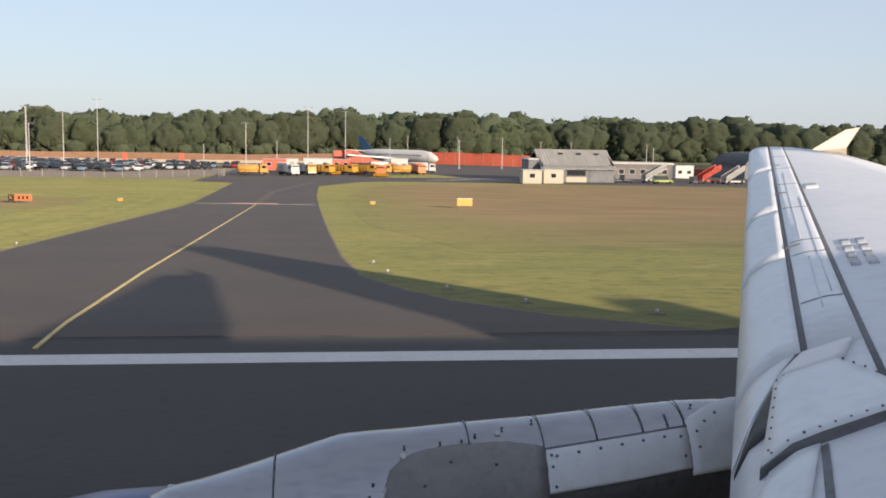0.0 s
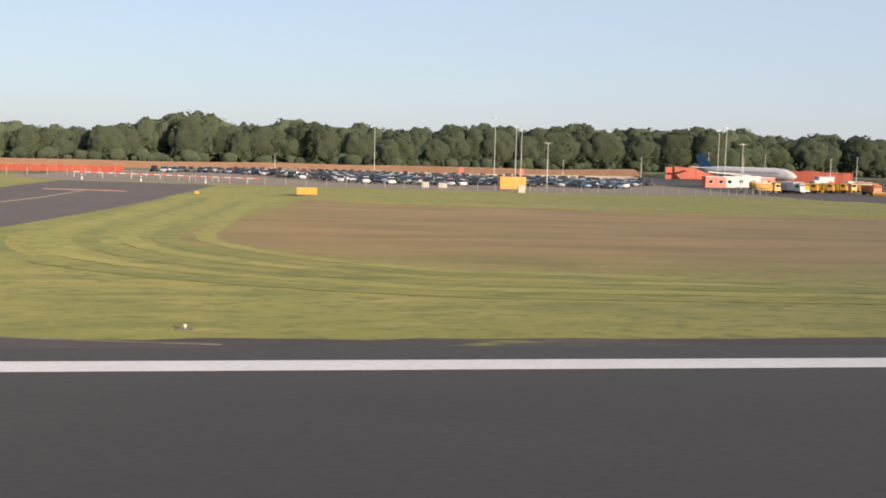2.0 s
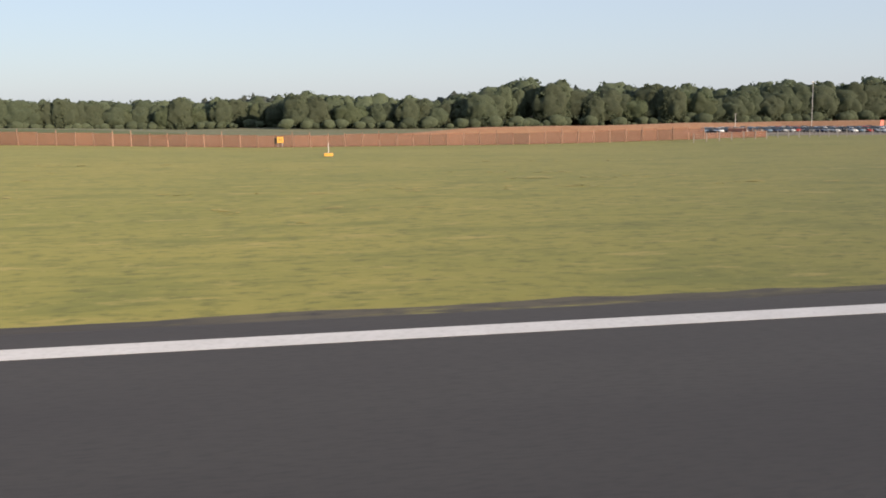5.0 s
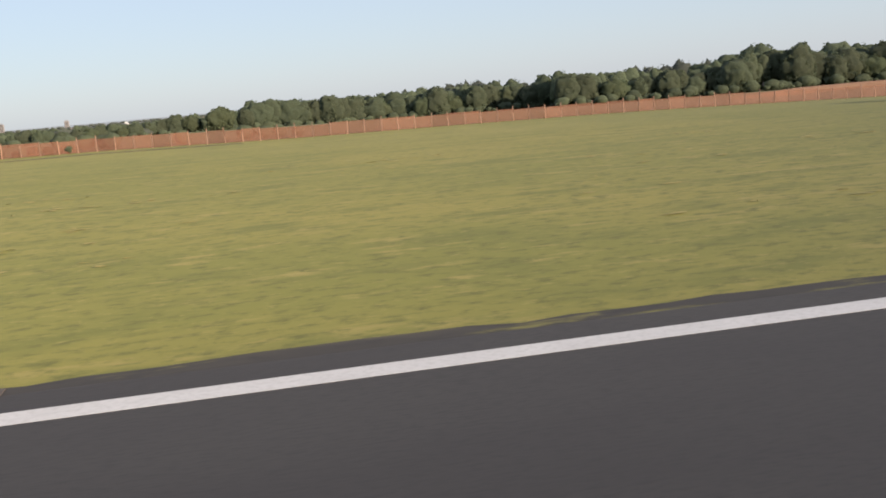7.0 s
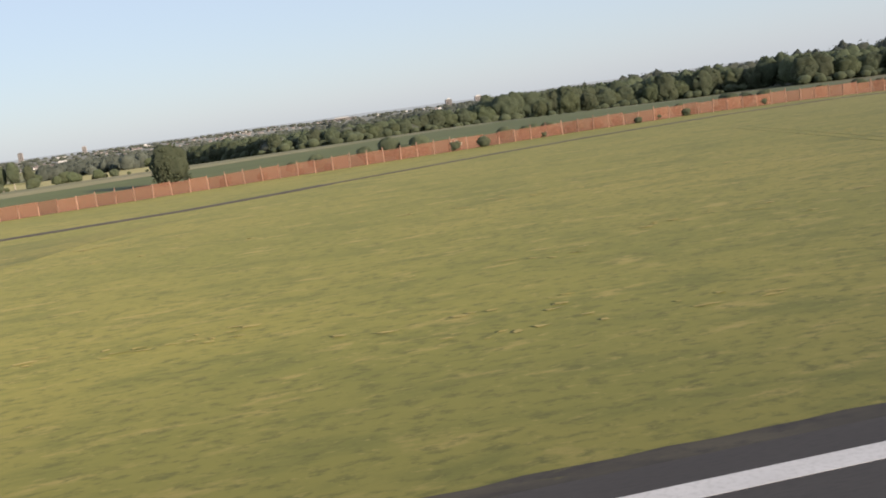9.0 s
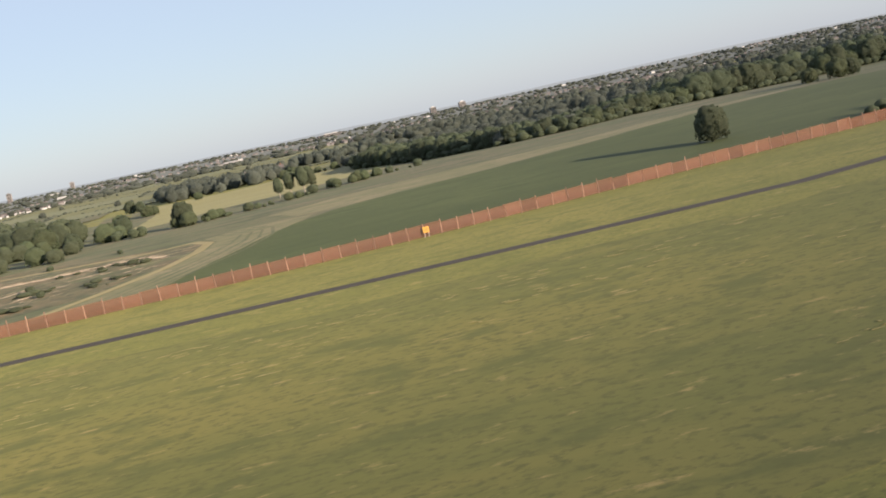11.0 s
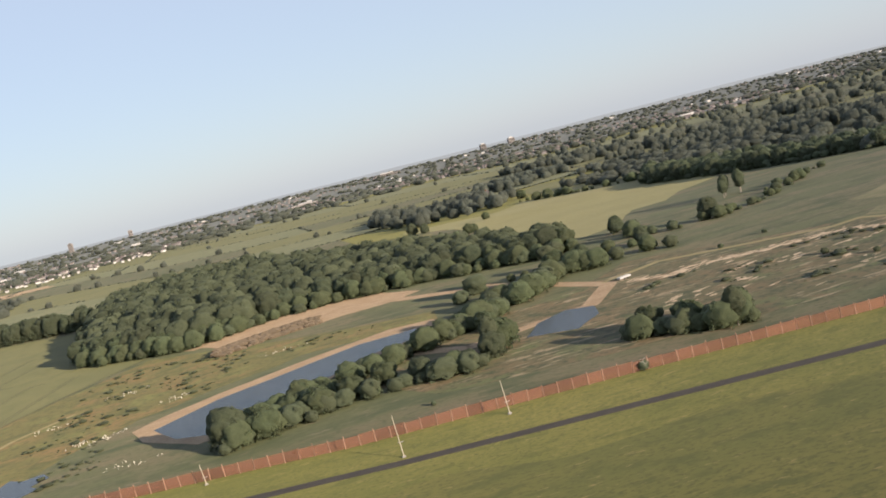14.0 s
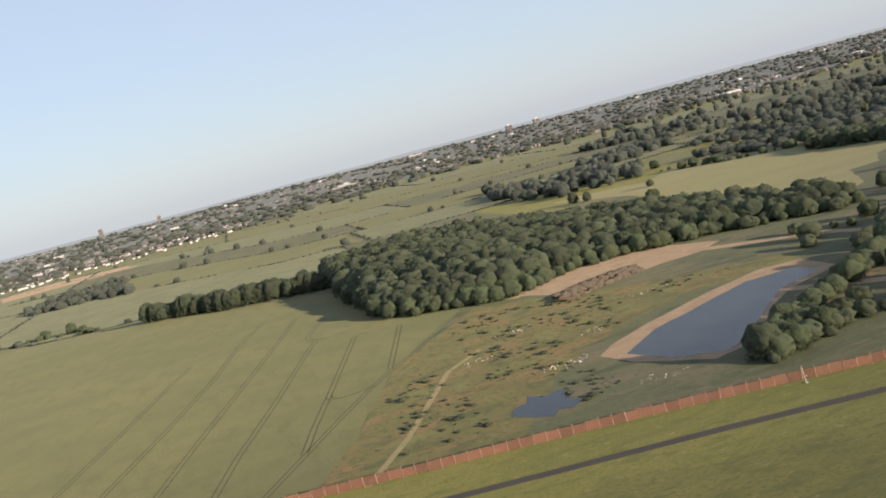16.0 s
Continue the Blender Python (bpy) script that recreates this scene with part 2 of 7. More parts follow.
GREEN_CROP = layers("green_barley", (0.092, 0.095, 0.038), [
    ((0.110, 0.108, 0.043), 40, (0.6, 1, 1), 0.42, 0.6, 3), ((0.084, 0.088, 0.034), 7, (1, 0.4, 1), 0.48, 0.64, 8), ((0.077, 0.081, 0.030), 0.8, (1, 1, 1), 0.5, 0.7, 5)])
GOLD_CROP = mixed("ripening_barley", (0.152, 0.144, 0.062), (0.176, 0.166, 0.073), (0.134, 0.130, 0.055), 30, 20, bump=0.1)
GOLD_MARGIN = layers("dry_field_margin", (0.106, 0.104, 0.052), [
    ((0.144, 0.128, 0.074), 12, (0.4, 1, 1), 0.45, 0.62, 6), ((0.074, 0.080, 0.037), 3, (0.5, 1, 1), 0.52, 0.64, 19)])
TRAMLINE = mixed("bare_tramline", (0.036, 0.039, 0.017), (0.051, 0.048, 0.021), None, 3)
ASPHALT = mixed("runway_asphalt", (0.037, 0.033, 0.032), (0.046, 0.042, 0.039), (0.029, 0.027, 0.026), 5, 50, rough=0.86, bump=0.04, stretch=(0.3, 1, 1))
TAXI_ASPHALT = mixed("taxiway_asphalt", (0.050, 0.042, 0.037), (0.065, 0.053, 0.046), (0.041, 0.035, 0.032), 5, 50, rough=0.85, bump=0.04)
WORN_ASPHALT = mixed("worn_asphalt", (0.080, 0.065, 0.057), (0.098, 0.080, 0.069), (0.066, 0.055, 0.049), 5, 50, rough=0.88, bump=0.04)
ROAD = mixed("muddy_asphalt", (0.045, 0.037, 0.027), (0.062, 0.052, 0.037), (0.036, 0.030, 0.023), 4, 14, rough=0.88)
SHOULDER = layers("dirty_shoulder", (0.026, 0.024, 0.022), [
    ((0.048, 0.044, 0.032), 2.5, (0.2, 1, 1), 0.45, 0.62, 3), ((0.108, 0.104, 0.032), 1.6, (0.25, 1, 1), 0.57, 0.66, 15), ((0.019, 0.018, 0.018), 0.5, (0.6, 1, 1), 0.5, 0.7, 6)])
GRAVEL = mixed("grey_gravel", (0.118, 0.100, 0.081), (0.149, 0.126, 0.101), (0.092, 0.078, 0.063), 6, 20, bump=0.3)
WHITE_LINE = mixed("worn_white_line", (0.492, 0.484, 0.476), (0.541, 0.533, 0.525), (0.410, 0.402, 0.394), 1.2, 8, rough=0.7)
YELLOW_LINE = mixed("worn_yellow_line", (0.46, 0.37, 0.14), (0.54, 0.44, 0.19), (0.26, 0.21, 0.11), 1.0, 12, rough=0.7)
RED_LINE = mixed("faded_red_line", (0.48, 0.22, 0.17), (0.55, 0.28, 0.22), (0.35, 0.18, 0.15), 1.0, 10, rough=0.8)
EARTH = mixed("bare_earth", (0.223, 0.159, 0.095), (0.283, 0.213, 0.135), (0.158, 0.114, 0.067), 6, 10, bump=0.4)
DARK_EARTH = mixed("dug_earth", (0.112, 0.086, 0.055), (0.172, 0.132, 0.086), (0.076, 0.062, 0.040), 2.5, 8, bump=1.0)
CREAM_EARTH = mixed("pale_sand_bank", (0.358, 0.285, 0.196), (0.443, 0.361, 0.255), (0.290, 0.209, 0.138), 6, 8, bump=0.4)
RUST_BANK = mixed("dry_rusty_grass_bank", (0.203, 0.103, 0.054), (0.242, 0.138, 0.077), (0.144, 0.090, 0.045), 4, 10, bump=0.6)
WATER = mixed("pond_water", (0.022, 0.025, 0.026), (0.030, 0.032, 0.032), None, 20, 30, rough=0.16, bump=0.10)
WATER.node_tree.nodes["Principled BSDF"].inputs["Specular IOR Level"].default_value = 0.14      # rippled and murky
BARK = mixed("bark", (0.075, 0.058, 0.042), (0.120, 0.095, 0.070), None, 0.5, 8, bump=0.5)
PALE_BARK = mixed("birch_bark", (0.34, 0.30, 0.25), (0.42, 0.38, 0.32), (0.12, 0.10, 0.08), 0.6, 6, bump=0.4)
LEAF_DARK = leafy("dark_leaves", (0.104, 0.130, 0.080), (0.128, 0.154, 0.092), 0.10)
LEAF_MID = leafy("green_leaves", (0.109, 0.137, 0.077), (0.133, 0.164, 0.088), 0.10)
# distant foliage, paler and bluer: the haze is put into its colour
LEAF_HAZED = leafy("hazed_far_leaves", (0.116, 0.136, 0.113), (0.142, 0.161, 0.130), 0.1, 0.35)
FENCE_RED = mixed("orange_red_mesh", (0.225, 0.104, 0.062), (0.276, 0.132, 0.080), (0.160, 0.080, 0.050), 1.5, 6, rough=0.85, vary=0.2, open_mesh=0.52)
BARRIER_RED = mixed("bright_orange_netting", (0.418, 0.083, 0.043), (0.461, 0.108, 0.058), (0.324, 0.065, 0.036), 3, 8, rough=0.6, vary=0.08, open_mesh=0.12)
POST_PALE = mixed("weathered_post", (0.27, 0.165, 0.115), (0.36, 0.24, 0.17), None, 0.5, 6, vary=0.3)
CONCRETE = mixed("concrete", (0.288, 0.274, 0.252), (0.360, 0.346, 0.317), None, 0.6, 10, bump=0.2)
WHITE_PAINT = mixed("white_paint", (0.488, 0.482, 0.462), (0.528, 0.521, 0.508), (0.436, 0.429, 0.409), 1.5, 8, rough=0.5)
GREY_METAL = mixed("galvanised_steel", (0.302, 0.302, 0.302), (0.360, 0.360, 0.360), None, 0.8, 6, rough=0.45, metal=0.6)
ORANGE = mixed("orange_paint", (0.55, 0.165, 0.042), (0.60, 0.195, 0.055), (0.47, 0.140, 0.04), 1.2, 8, rough=0.55)
SIGN_YELLOW = mixed("sign_yellow", (0.60, 0.305, 0.030), (0.64, 0.34, 0.040), (0.54, 0.27, 0.030), 1.0, 6, rough=0.5)
TRUCK_YELLOW = mixed("truck_yellow", (0.50, 0.265, 0.035), (0.55, 0.30, 0.045), (0.38, 0.21, 0.035), 1.5, 8, rough=0.45)
SIGN_RED = mixed("sign_red", (0.60, 0.10, 0.06), (0.66, 0.14, 0.08), None, 1.0, 6, rough=0.5)
BLACK = mixed("black_paint", (0.015, 0.015, 0.016), (0.022, 0.022, 0.023), None, 0.6, 6, rough=0.6)
RUBBER = mixed("tyre_rubber", (0.018, 0.018, 0.018), (0.026, 0.026, 0.026), None, 0.2, 6, rough=0.85)
GLASS = mixed("dark_glass", (0.020, 0.024, 0.028), (0.030, 0.034, 0.038), None, 1.0, 4, rough=0.08)
SHEET = mixed("weathered_roof_sheet", (0.451, 0.438, 0.413), (0.564, 0.552, 0.513), (0.351, 0.338, 0.313), 2.5, 10, rough=0.7, bump=0.2, stretch=(3, 0.4, 1))
DARK_WALL = mixed("dark_cladding", (0.14, 0.15, 0.16), (0.19, 0.20, 0.21), None, 2, 8, rough=0.7)
CREAM = mixed("cream_cabin_panel", (0.446, 0.410, 0.317), (0.490, 0.454, 0.360), None, 1.5, 8, rough=0.6)
BLUE_TAIL = mixed("deep_blue_paint", (0.012, 0.055, 0.13), (0.016, 0.07, 0.16), None, 3, 6, rough=0.4)
BRICK = mixed("house_brick", (0.20, 0.11, 0.08), (0.26, 0.15, 0.11), None, 3, 6, vary=0.3)
RENDER_WALL = mixed("pale_render", (0.20, 0.188, 0.182), (0.33, 0.312, 0.30), None, 14, 3, vary=0.2)
ROOF_TILE = mixed("roof_tiles", (0.108, 0.096, 0.096), (0.145, 0.122, 0.118), None, 3, 8, vary=0.3)
STRAW = mixed("dry_straw", (0.176, 0.152, 0.056), (0.219, 0.189, 0.076), (0.149, 0.137, 0.048), 2, 6)
CLIPPINGS = mixed("grass_clippings", (0.170, 0.148, 0.048), (0.225, 0.190, 0.072), (0.130, 0.124, 0.036), 4, 6)
RUBBER_SMEAR = mixed("rubber_smear", (0.060, 0.050, 0.045), (0.078, 0.064, 0.056), (0.048, 0.041, 0.038), 1.5, 14, rough=0.85)
DRY_PATH = mixed("trodden_dry_grass", (0.160, 0.138, 0.062), (0.205, 0.176, 0.092), (0.122, 0.110, 0.046), 3, 8)
FLOWERS = mixed("white_blossom", (0.60, 0.58, 0.48), (0.70, 0.68, 0.60), None, 0.5, 4)


# ---- helpers of this scene ----
def thing(name, label, category, group="", kind=""):
    ob = new(name)
    return tagged(ob, label, category, group, kind)


def part(name, bm, material, parent=None, label=""):
    me = bpy.data.meshes.new(name)
    bm.to_mesh(me)
    bm.free()
    me.materials.append(material)
    ob = new(name, me)
    if parent is not None:
        ob.parent = parent
    if label:
        ob["label"] = label
    return ob


def put(ob, x, y, z=None, turn=0.0, size=1.0):
    z = zg(x, y) if z is None else z
    ob.matrix_basis = Matrix.Translation((K * x, K * y, K * z)) @ Matrix.Rotation(radians(turn), 4, "Z") @ Matrix.Diagonal((K * size, K * size, K * size, 1))
    return ob


def at(x, y, z=None, turn=0.0, size=1.0):
    z = zg(x, y) if z is None else z
    return Matrix.Translation((K * x, K * y, K * z)) @ Matrix.Rotation(radians(turn), 4, "Z") @ Matrix.Diagonal((size, size, size, 1))


def block(bm, x0, x1, y0, y1, z0, z1, bevel=0.0, taper=(1, 1)):
    r = bmesh.ops.create_cube(bm, size=1)
    for v in r["verts"]:
        top = v.co.z > 0
        fx, fy = taper if top else (1, 1)
        v.co = ((x0 + x1) / 2 + v.co.x * fx * (x1 - x0), (y0 + y1) / 2 + v.co.y * fy * (y1 - y0), (z0 + z1) / 2 + v.co.z * (z1 - z0))
    if bevel:
        bmesh.ops.bevel(bm, geom=list({e for v in r["verts"] for e in v.link_edges}), offset=bevel, segments=2, affect="EDGES", profile=0.6)
    return bm


def slab(x0, x1, y0, y1, z0, z1, bevel=0.0, taper=(1, 1)):
    return block(bmesh.new(), x0, x1, y0, y1, z0, z1, bevel, taper)


def rod(bm, a, b, r0, r1=None, n=8):
    a, b = Vector(a), Vector(b)
    r1 = r0 if r1 is None else r1
    q = (b - a).to_track_quat("Z", "Y").to_matrix()
    rings = []
    for p, r in ((a, r0), (b, r1)):
        rings.append([bm.verts.new(p + q @ Vector((r * math.cos(2 * math.pi * i / n), r * math.sin(2 * math.pi * i / n), 0))) for i in range(n)])
    for i in range(n):
        bm.faces.new((rings[0][i], rings[0][(i + 1) % n], rings[1][(i + 1) % n], rings[1][i]))
    bm.faces.new(rings[1]), bm.faces.new(rings[0][::-1])
    return bm


def loft(bm, sections, n=16):
    """Skin through ellipses (x, centre z, half width, half height) along x."""
    rings = []
    for x, cz, hw, hh in sections:
        rings.append([bm.verts.new((x, hw * math.cos(2 * math.pi * i / n), cz + hh * math.sin(2 * math.pi * i / n))) for i in range(n)])
    for a, b in zip(rings, rings[1:]):
        for i in range(n):
            bm.faces.new((a[i], b[i], b[(i + 1) % n], a[(i + 1) % n]))
    bm.faces.new(rings[0]), bm.faces.new(rings[-1][::-1])
    bmesh.ops.recalc_face_normals(bm, faces=bm.faces)
    for f in bm.faces:
        f.smooth = True
    return bm


# ---- ground ----
def profile(x, y):
    a = np.interp(x, [-850, -590, -430, -335, -280, -220, -136, -55, 65, 200, 600], [0, 0.3, 1.0, 0.6, -0.3, -1.2, -2.0, -3.0, -3.6, -4.2, -5.0])
    p = np.interp(y, [24, 60, 110, 205, 300, 450], [0, 0.42, 1, 1.25, 1.2, 1.1])
    f = np.interp(y, [650, 800, 2400, 3300, 4700, 5700, 6200, 9000], [0, -9, -15, -25, 0, 2, -60, -90])
    dip = np.interp(x, [-800, -690, -330, -262], [0, 1, 1, 0]) * np.interp(y, [300, 390, 490, 600, 700, 800], [0, -1.5, -5, -6.5, -4.0, 0])
    sink = np.interp(x, [-430, -330, -262, -200, -110, -50, 20], [0, -1.5, -3.6, -3.4, -2.8, -2.2, -0.8]) * np.interp(y, [180, 235, 325, 450, 560], [0, 0.4, 1, 1, 0.3])
    rise = np.interp(x, [-600, -515, -450, -425, -408, -395, -366, -340, -306, -280, -235, -200], [0, 0.25, 0.5, 0.3, 0, -0.35, -0.5, -0.75, -1.05, -1.35, -0.9, 0]) * np.interp(y, [60, 110, 160, 230, 330], [0, 0.3, 1, 1, 0])
    return a * p + f + dip + sink + rise


def steps(*runs):
    out = []
    for a, b, d in runs:
        out += list(np.arange(a, b, d))
    return np.array(out + [runs[-1][1]])


GX = steps((-9000, -3000, 500), (-3000, -1300, 100), (-1300, -400, 20), (-400, 140, 10), (140, 300, 20), (300, 1500, 100), (1500, 9000, 500))
GY = steps((-6000, -200, 400), (-200, 0, 50), (0, 24, 12), (24, 124, 10), (124, 724, 20), (724, 3044, 80), (3044, 9000, 250))
GZ = np.array([[profile(x, y) for y in GY] for x in GX])


def zg(x, y):
    """The ground's height at a place in the plan."""
    i = int(np.clip(np.searchsorted(GX, x) - 1, 0, len(GX) - 2))
    j = int(np.clip(np.searchsorted(GY, y) - 1, 0, len(GY) - 2))
    u = (x - GX[i]) / (GX[i + 1] - GX[i])
    v = (y - GY[j]) / (GY[j + 1] - GY[j])
    return float((GZ[i, j] * (1 - u) + GZ[i + 1, j] * u) * (1 - v) + (GZ[i, j + 1] * (1 - u) + GZ[i + 1, j + 1] * u) * v)


verts = [(x, y, GZ[i, j]) for i, x in enumerate(GX) for j, y in enumerate(GY)]
nj = len(GY)
faces = [(i * nj + j, (i + 1) * nj + j, (i + 1) * nj + j + 1, i * nj + j + 1) for i in range(len(GX) - 1) for j in range(nj - 1)]
me = bpy.data.meshes.new("ground")
me.from_pydata(verts, [], faces)
me.materials.append(GRASS)
ground = tagged(new("ground", me), "olive green mown airfield grass running out to open country", "ground", kind="structure")
ground.scale = (K, K, K)


SKIN = 0.3                                              # how far laid sheets stand off the ground


def draped(name, outline, material, lift, label, category, cell=20.0, parent=None):
    """A sheet laid on the ground inside an outline of the plan."""
    bm = bmesh.new()
    f = bm.faces.new([bm.verts.new((x, y, 0)) for x, y in outline])
    bmesh.ops.triangulate(bm, faces=[f])
    xs, ys = [p[0] for p in outline], [p[1] for p in outline]
    for lo, hi, axis in ((min(xs), max(xs), 0), (min(ys), max(ys), 1)):
        for c in (GX if axis == 0 else GY):
            if lo + 0.01 < c < hi - 0.01:
                co, no = [0, 0, 0], [0, 0, 0]
                co[axis], no[axis] = c, 1
                bmesh.ops.bisect_plane(bm, geom=bm.verts[:] + bm.edges[:] + bm.faces[:], plane_co=co, plane_no=no)
    for v in bm.verts:
        v.co.z = zg(v.co.x, v.co.y) + SKIN * lift
    bmesh.ops.recalc_face_normals(bm, faces=bm.faces)
    if sum(f.normal.z for f in bm.faces) < 0:
        bmesh.ops.reverse_faces(bm, faces=bm.faces)
    rim = bmesh.ops.extrude_edge_only(bm, edges=[e for e in bm.edges if e.is_boundary])     # the sheet's edge goes down into the ground
    bmesh.ops.translate(bm, verts=[v for v in rim["geom"] if isinstance(v, bmesh.types.BMVert)], vec=(0, 0, -0.06))
    ob = part(name, bm, material)
    ob.scale = (K, K, K)
    return tagged(ob, label, category, kind="structure")


def ribbon(name, line, width, material, lift, label, category, closed=False):
    """A strip of even width laid on the ground along a line of the plan."""
    pts = [Vector(p) for p in line]
    fine = []
    for a, b in zip(pts, pts[1:]):
        n = max(1, int((b - a).length / (1.0 if (b - a).length < 200 else 4.0)))
        fine += [a.lerp(b, i / n) for i in range(n)]
    fine.append(pts[-1])
    bm, prev = bmesh.new(), None
    for i, p in enumerate(fine):
        d = (fine[min(i + 1, len(fine) - 1)] - fine[max(i - 1, 0)]).normalized()
        s = Vector((-d.y, d.x)) * width / 2
        pair = [bm.verts.new((q.x, q.y, zg(q.x, q.y) + SKIN * lift)) for q in (p - s, p + s)]
        if prev:
            bm.faces.new((prev[0], pair[0], pair[1], prev[1]))
        prev = pair
    bmesh.ops.recalc_face_normals(bm, faces=bm.faces)
    if sum(f.normal.z for f in bm.faces) < 0:
        bmesh.ops.reverse_faces(bm, faces=bm.faces)
    rim = bmesh.ops.extrude_edge_only(bm, edges=[e for e in bm.edges if e.is_boundary])     # the sheet's edge goes down into the ground
    bmesh.ops.translate(bm, verts=[v for v in rim["geom"] if isinstance(v, bmesh.types.BMVert)], vec=(0, 0, -0.06))
    ob = part(name, bm, material)
    ob.scale = (K, K, K)
    return tagged(ob, label, category, kind="structure")


def swath(line, width, material, lift, label, seed):
    """A ragged strip of combed grass lying flat on the ground."""
    pts, fine = [Vector(p) for p in line], []
    for a, b in zip(pts, pts[1:]):
        n = max(1, int((b - a).length / 0.6))
        fine += [a.lerp(b, i / n) for i in range(n)]
    vs = []
    for i, p in enumerate(fine):
        d = (fine[min(i + 1, len(fine) - 1)] - fine[max(i - 1, 0)]).normalized()
        for side in (-1, 1):
            k = 0.5 + 0.35 * noise.noise(Vector((i * 0.025, seed + 5 * side, 0))) + 0.22 * noise.noise(Vector((i * 0.9, seed + 5 * side, 7)))
            q = p + Vector((-d.y, d.x)) * side * width * max(0.04, k)
            vs.append((q.x, q.y, zg(q.x, q.y) + SKIN * lift))
    me = bpy.data.meshes.new("swath")
    me.from_pydata(vs, [], [(2 * i, 2 * i + 2, 2 * i + 3, 2 * i + 1) for i in range(len(fine) - 1)])
    me.materials.append(material)
    if me.polygons[0].normal.z < 0:
        me.flip_normals()
    ob = tagged(new("swath", me), label, "grass", kind="structure")
    ob.scale = (K, K, K)
    return ob


def wavy(line, amp, step=8.0, seed=0):
    """An outline with an uneven edge."""
    out = []
    n = len(line)
    for i in range(n):
        a, b = Vector(line[i]), Vector(line[(i + 1) % n])
        m = max(1, int((b - a).length / step))
        for k in range(m):
            p = a.lerp(b, k / m)
            d = noise.noise_vector(Vector((p.x * 0.06 + seed, p.y * 0.06, seed))) * amp
            out.append((p.x + d.x, p.y + d.y))
    return out


# ---- runway and taxiways ----
RX0, RX1 = -620, 420
draped("runway", [(RX0, -25), (RX1, -25), (RX1, 22.1), (RX0, 22.1)], ASPHALT, 0.03, "dark grey asphalt runway with a white edge line", "runway", 40)
edge = [(x, 23.0 + 0.45 * noise.noise(Vector((x * 0.16, 3, 0))) + 0.35 * noise.noise(Vector((x * 0.6, 8, 0)))) for x in np.arange(RX0, RX1 + 1, 1.25)]
me = bpy.data.meshes.new("pavement")
me.from_pydata([p for x, y in edge for p in ((x, 22.0, 0.006), (x, y, 0.006))], [], [(2 * i, 2 * i + 2, 2 * i + 3, 2 * i + 1) for i in range(len(edge) - 1)])
me.materials.append(SHOULDER)
tagged(new("pavement", me), "dirty asphalt shoulder with grass creeping in", "pavement", kind="structure").scale = (K, K, K)
ribbon("edge_line", [(RX0, 20.2), (RX1, 20.2)], 0.9, WHITE_LINE, 0.045, "worn white painted runway edge line", "road marking")
draped("taxiway_1", [(-24, 22.0), (-18.5, 22.5), (-13.6, 23.4), (-10.2, 24.9), (-7.6, 27.6), (-5.9, 31.5), (-5.2, 40), (-5.2, 46), (-5.0, 110), (-5, 172), (9, 172), (8.4, 133), (9.0, 68), (9.4, 43), (9.9, 35), (11.1, 30.6), (12.2, 28), (14.5, 24.8), (17.8, 22.6)],
       TAXI_ASPHALT, 0.05, "dark asphalt taxiway leading to the apron", "taxiway")
draped("apron", [(-12, 172), (9, 160), (16, 180), (24, 187), (44, 203), (60, 186), (150, 186), (150, 345), (-10, 345), (-12, 215)], TAXI_ASPHALT, 0.06,
       "dark asphalt apron with service vehicles", "pavement")
draped("apron_island", [(19, 208), (40, 214), (34, 236), (24, 232)], MOWN, 0.10, "small green grass island in the apron", "ground")
draped("taxiway_2", [(-158, 22.0), (-154.9, 22.7), (-153.4, 23.4), (-151.4, 24.7), (-148.7, 28), (-146.7, 32), (-145.3, 34.6), (-123.0, 34.6), (-122.5, 31.9), (-120.7, 28.6), (-117.5, 25.5), (-113, 23.4), (-107, 22.0)], TAXI_ASPHALT, 0.055,
       "dark asphalt mouth of the second taxiway", "taxiway")
draped("taxiway_3", [(-145.3, 34.6), (-144.8, 37.3), (-144, 46), (-143.5, 110), (-142, 160), (-119, 160), (-121.3, 110), (-122.6, 72), (-123.6, 44.6), (-123.0, 34.6)], WORN_ASPHALT, 0.055,
       "paler worn asphalt taxiway running up to the car park", "taxiway")
EDGING = mixed("crumbling_edge", (0.085, 0.075, 0.055), (0.150, 0.130, 0.095), (0.060, 0.056, 0.040), 1.2, 6, rough=0.88)
for line in ([(-160, 21.6), (-154.9, 22.7), (-153.4, 23.4), (-151.4, 24.7), (-148.7, 28), (-146.7, 32), (-144.8, 37.3), (-144, 46), (-143.5, 110)], [(-121.3, 110), (-122.6, 72), (-123.6, 44.6), (-122.5, 31.9), (-120.7, 28.6), (-117.5, 25.5), (-113, 23.4), (-107, 22.3)],
             [(-18.5, 22.5), (-13.6, 23.4), (-10.2, 24.9), (-7.6, 27.6), (-5.9, 31.5), (-5.2, 46), (-5.0, 110)], [(8.6, 110), (9.0, 68), (9.4, 43), (9.9, 35), (11.1, 30.6), (12.2, 28), (14.5, 24.8)]):
    ribbon("taxiway_edging", line, 0.12, EDGING, 0.062, "crumbling pale edge of the taxiway", "edging")
ribbon("taxi_line", [(2.6, 21.2), (2.3, 36), (1.9, 102), (1.9, 112)], 0.10, YELLOW_LINE, 0.13, "yellow taxiway centre line", "road marking")
ribbon("taxi_line_far", [(1.9, 114), (2.5, 140), (8, 176)], 0.9, WORN_ASPHALT, 0.085, "broad faded centre line", "road marking")


def bend(p, q, r, n=10):
    return [tuple((1 - t) ** 2 * Vector(p) + 2 * t * (1 - t) * Vector(q) + t * t * Vector(r)) for t in [i / n for i in range(n + 1)]]


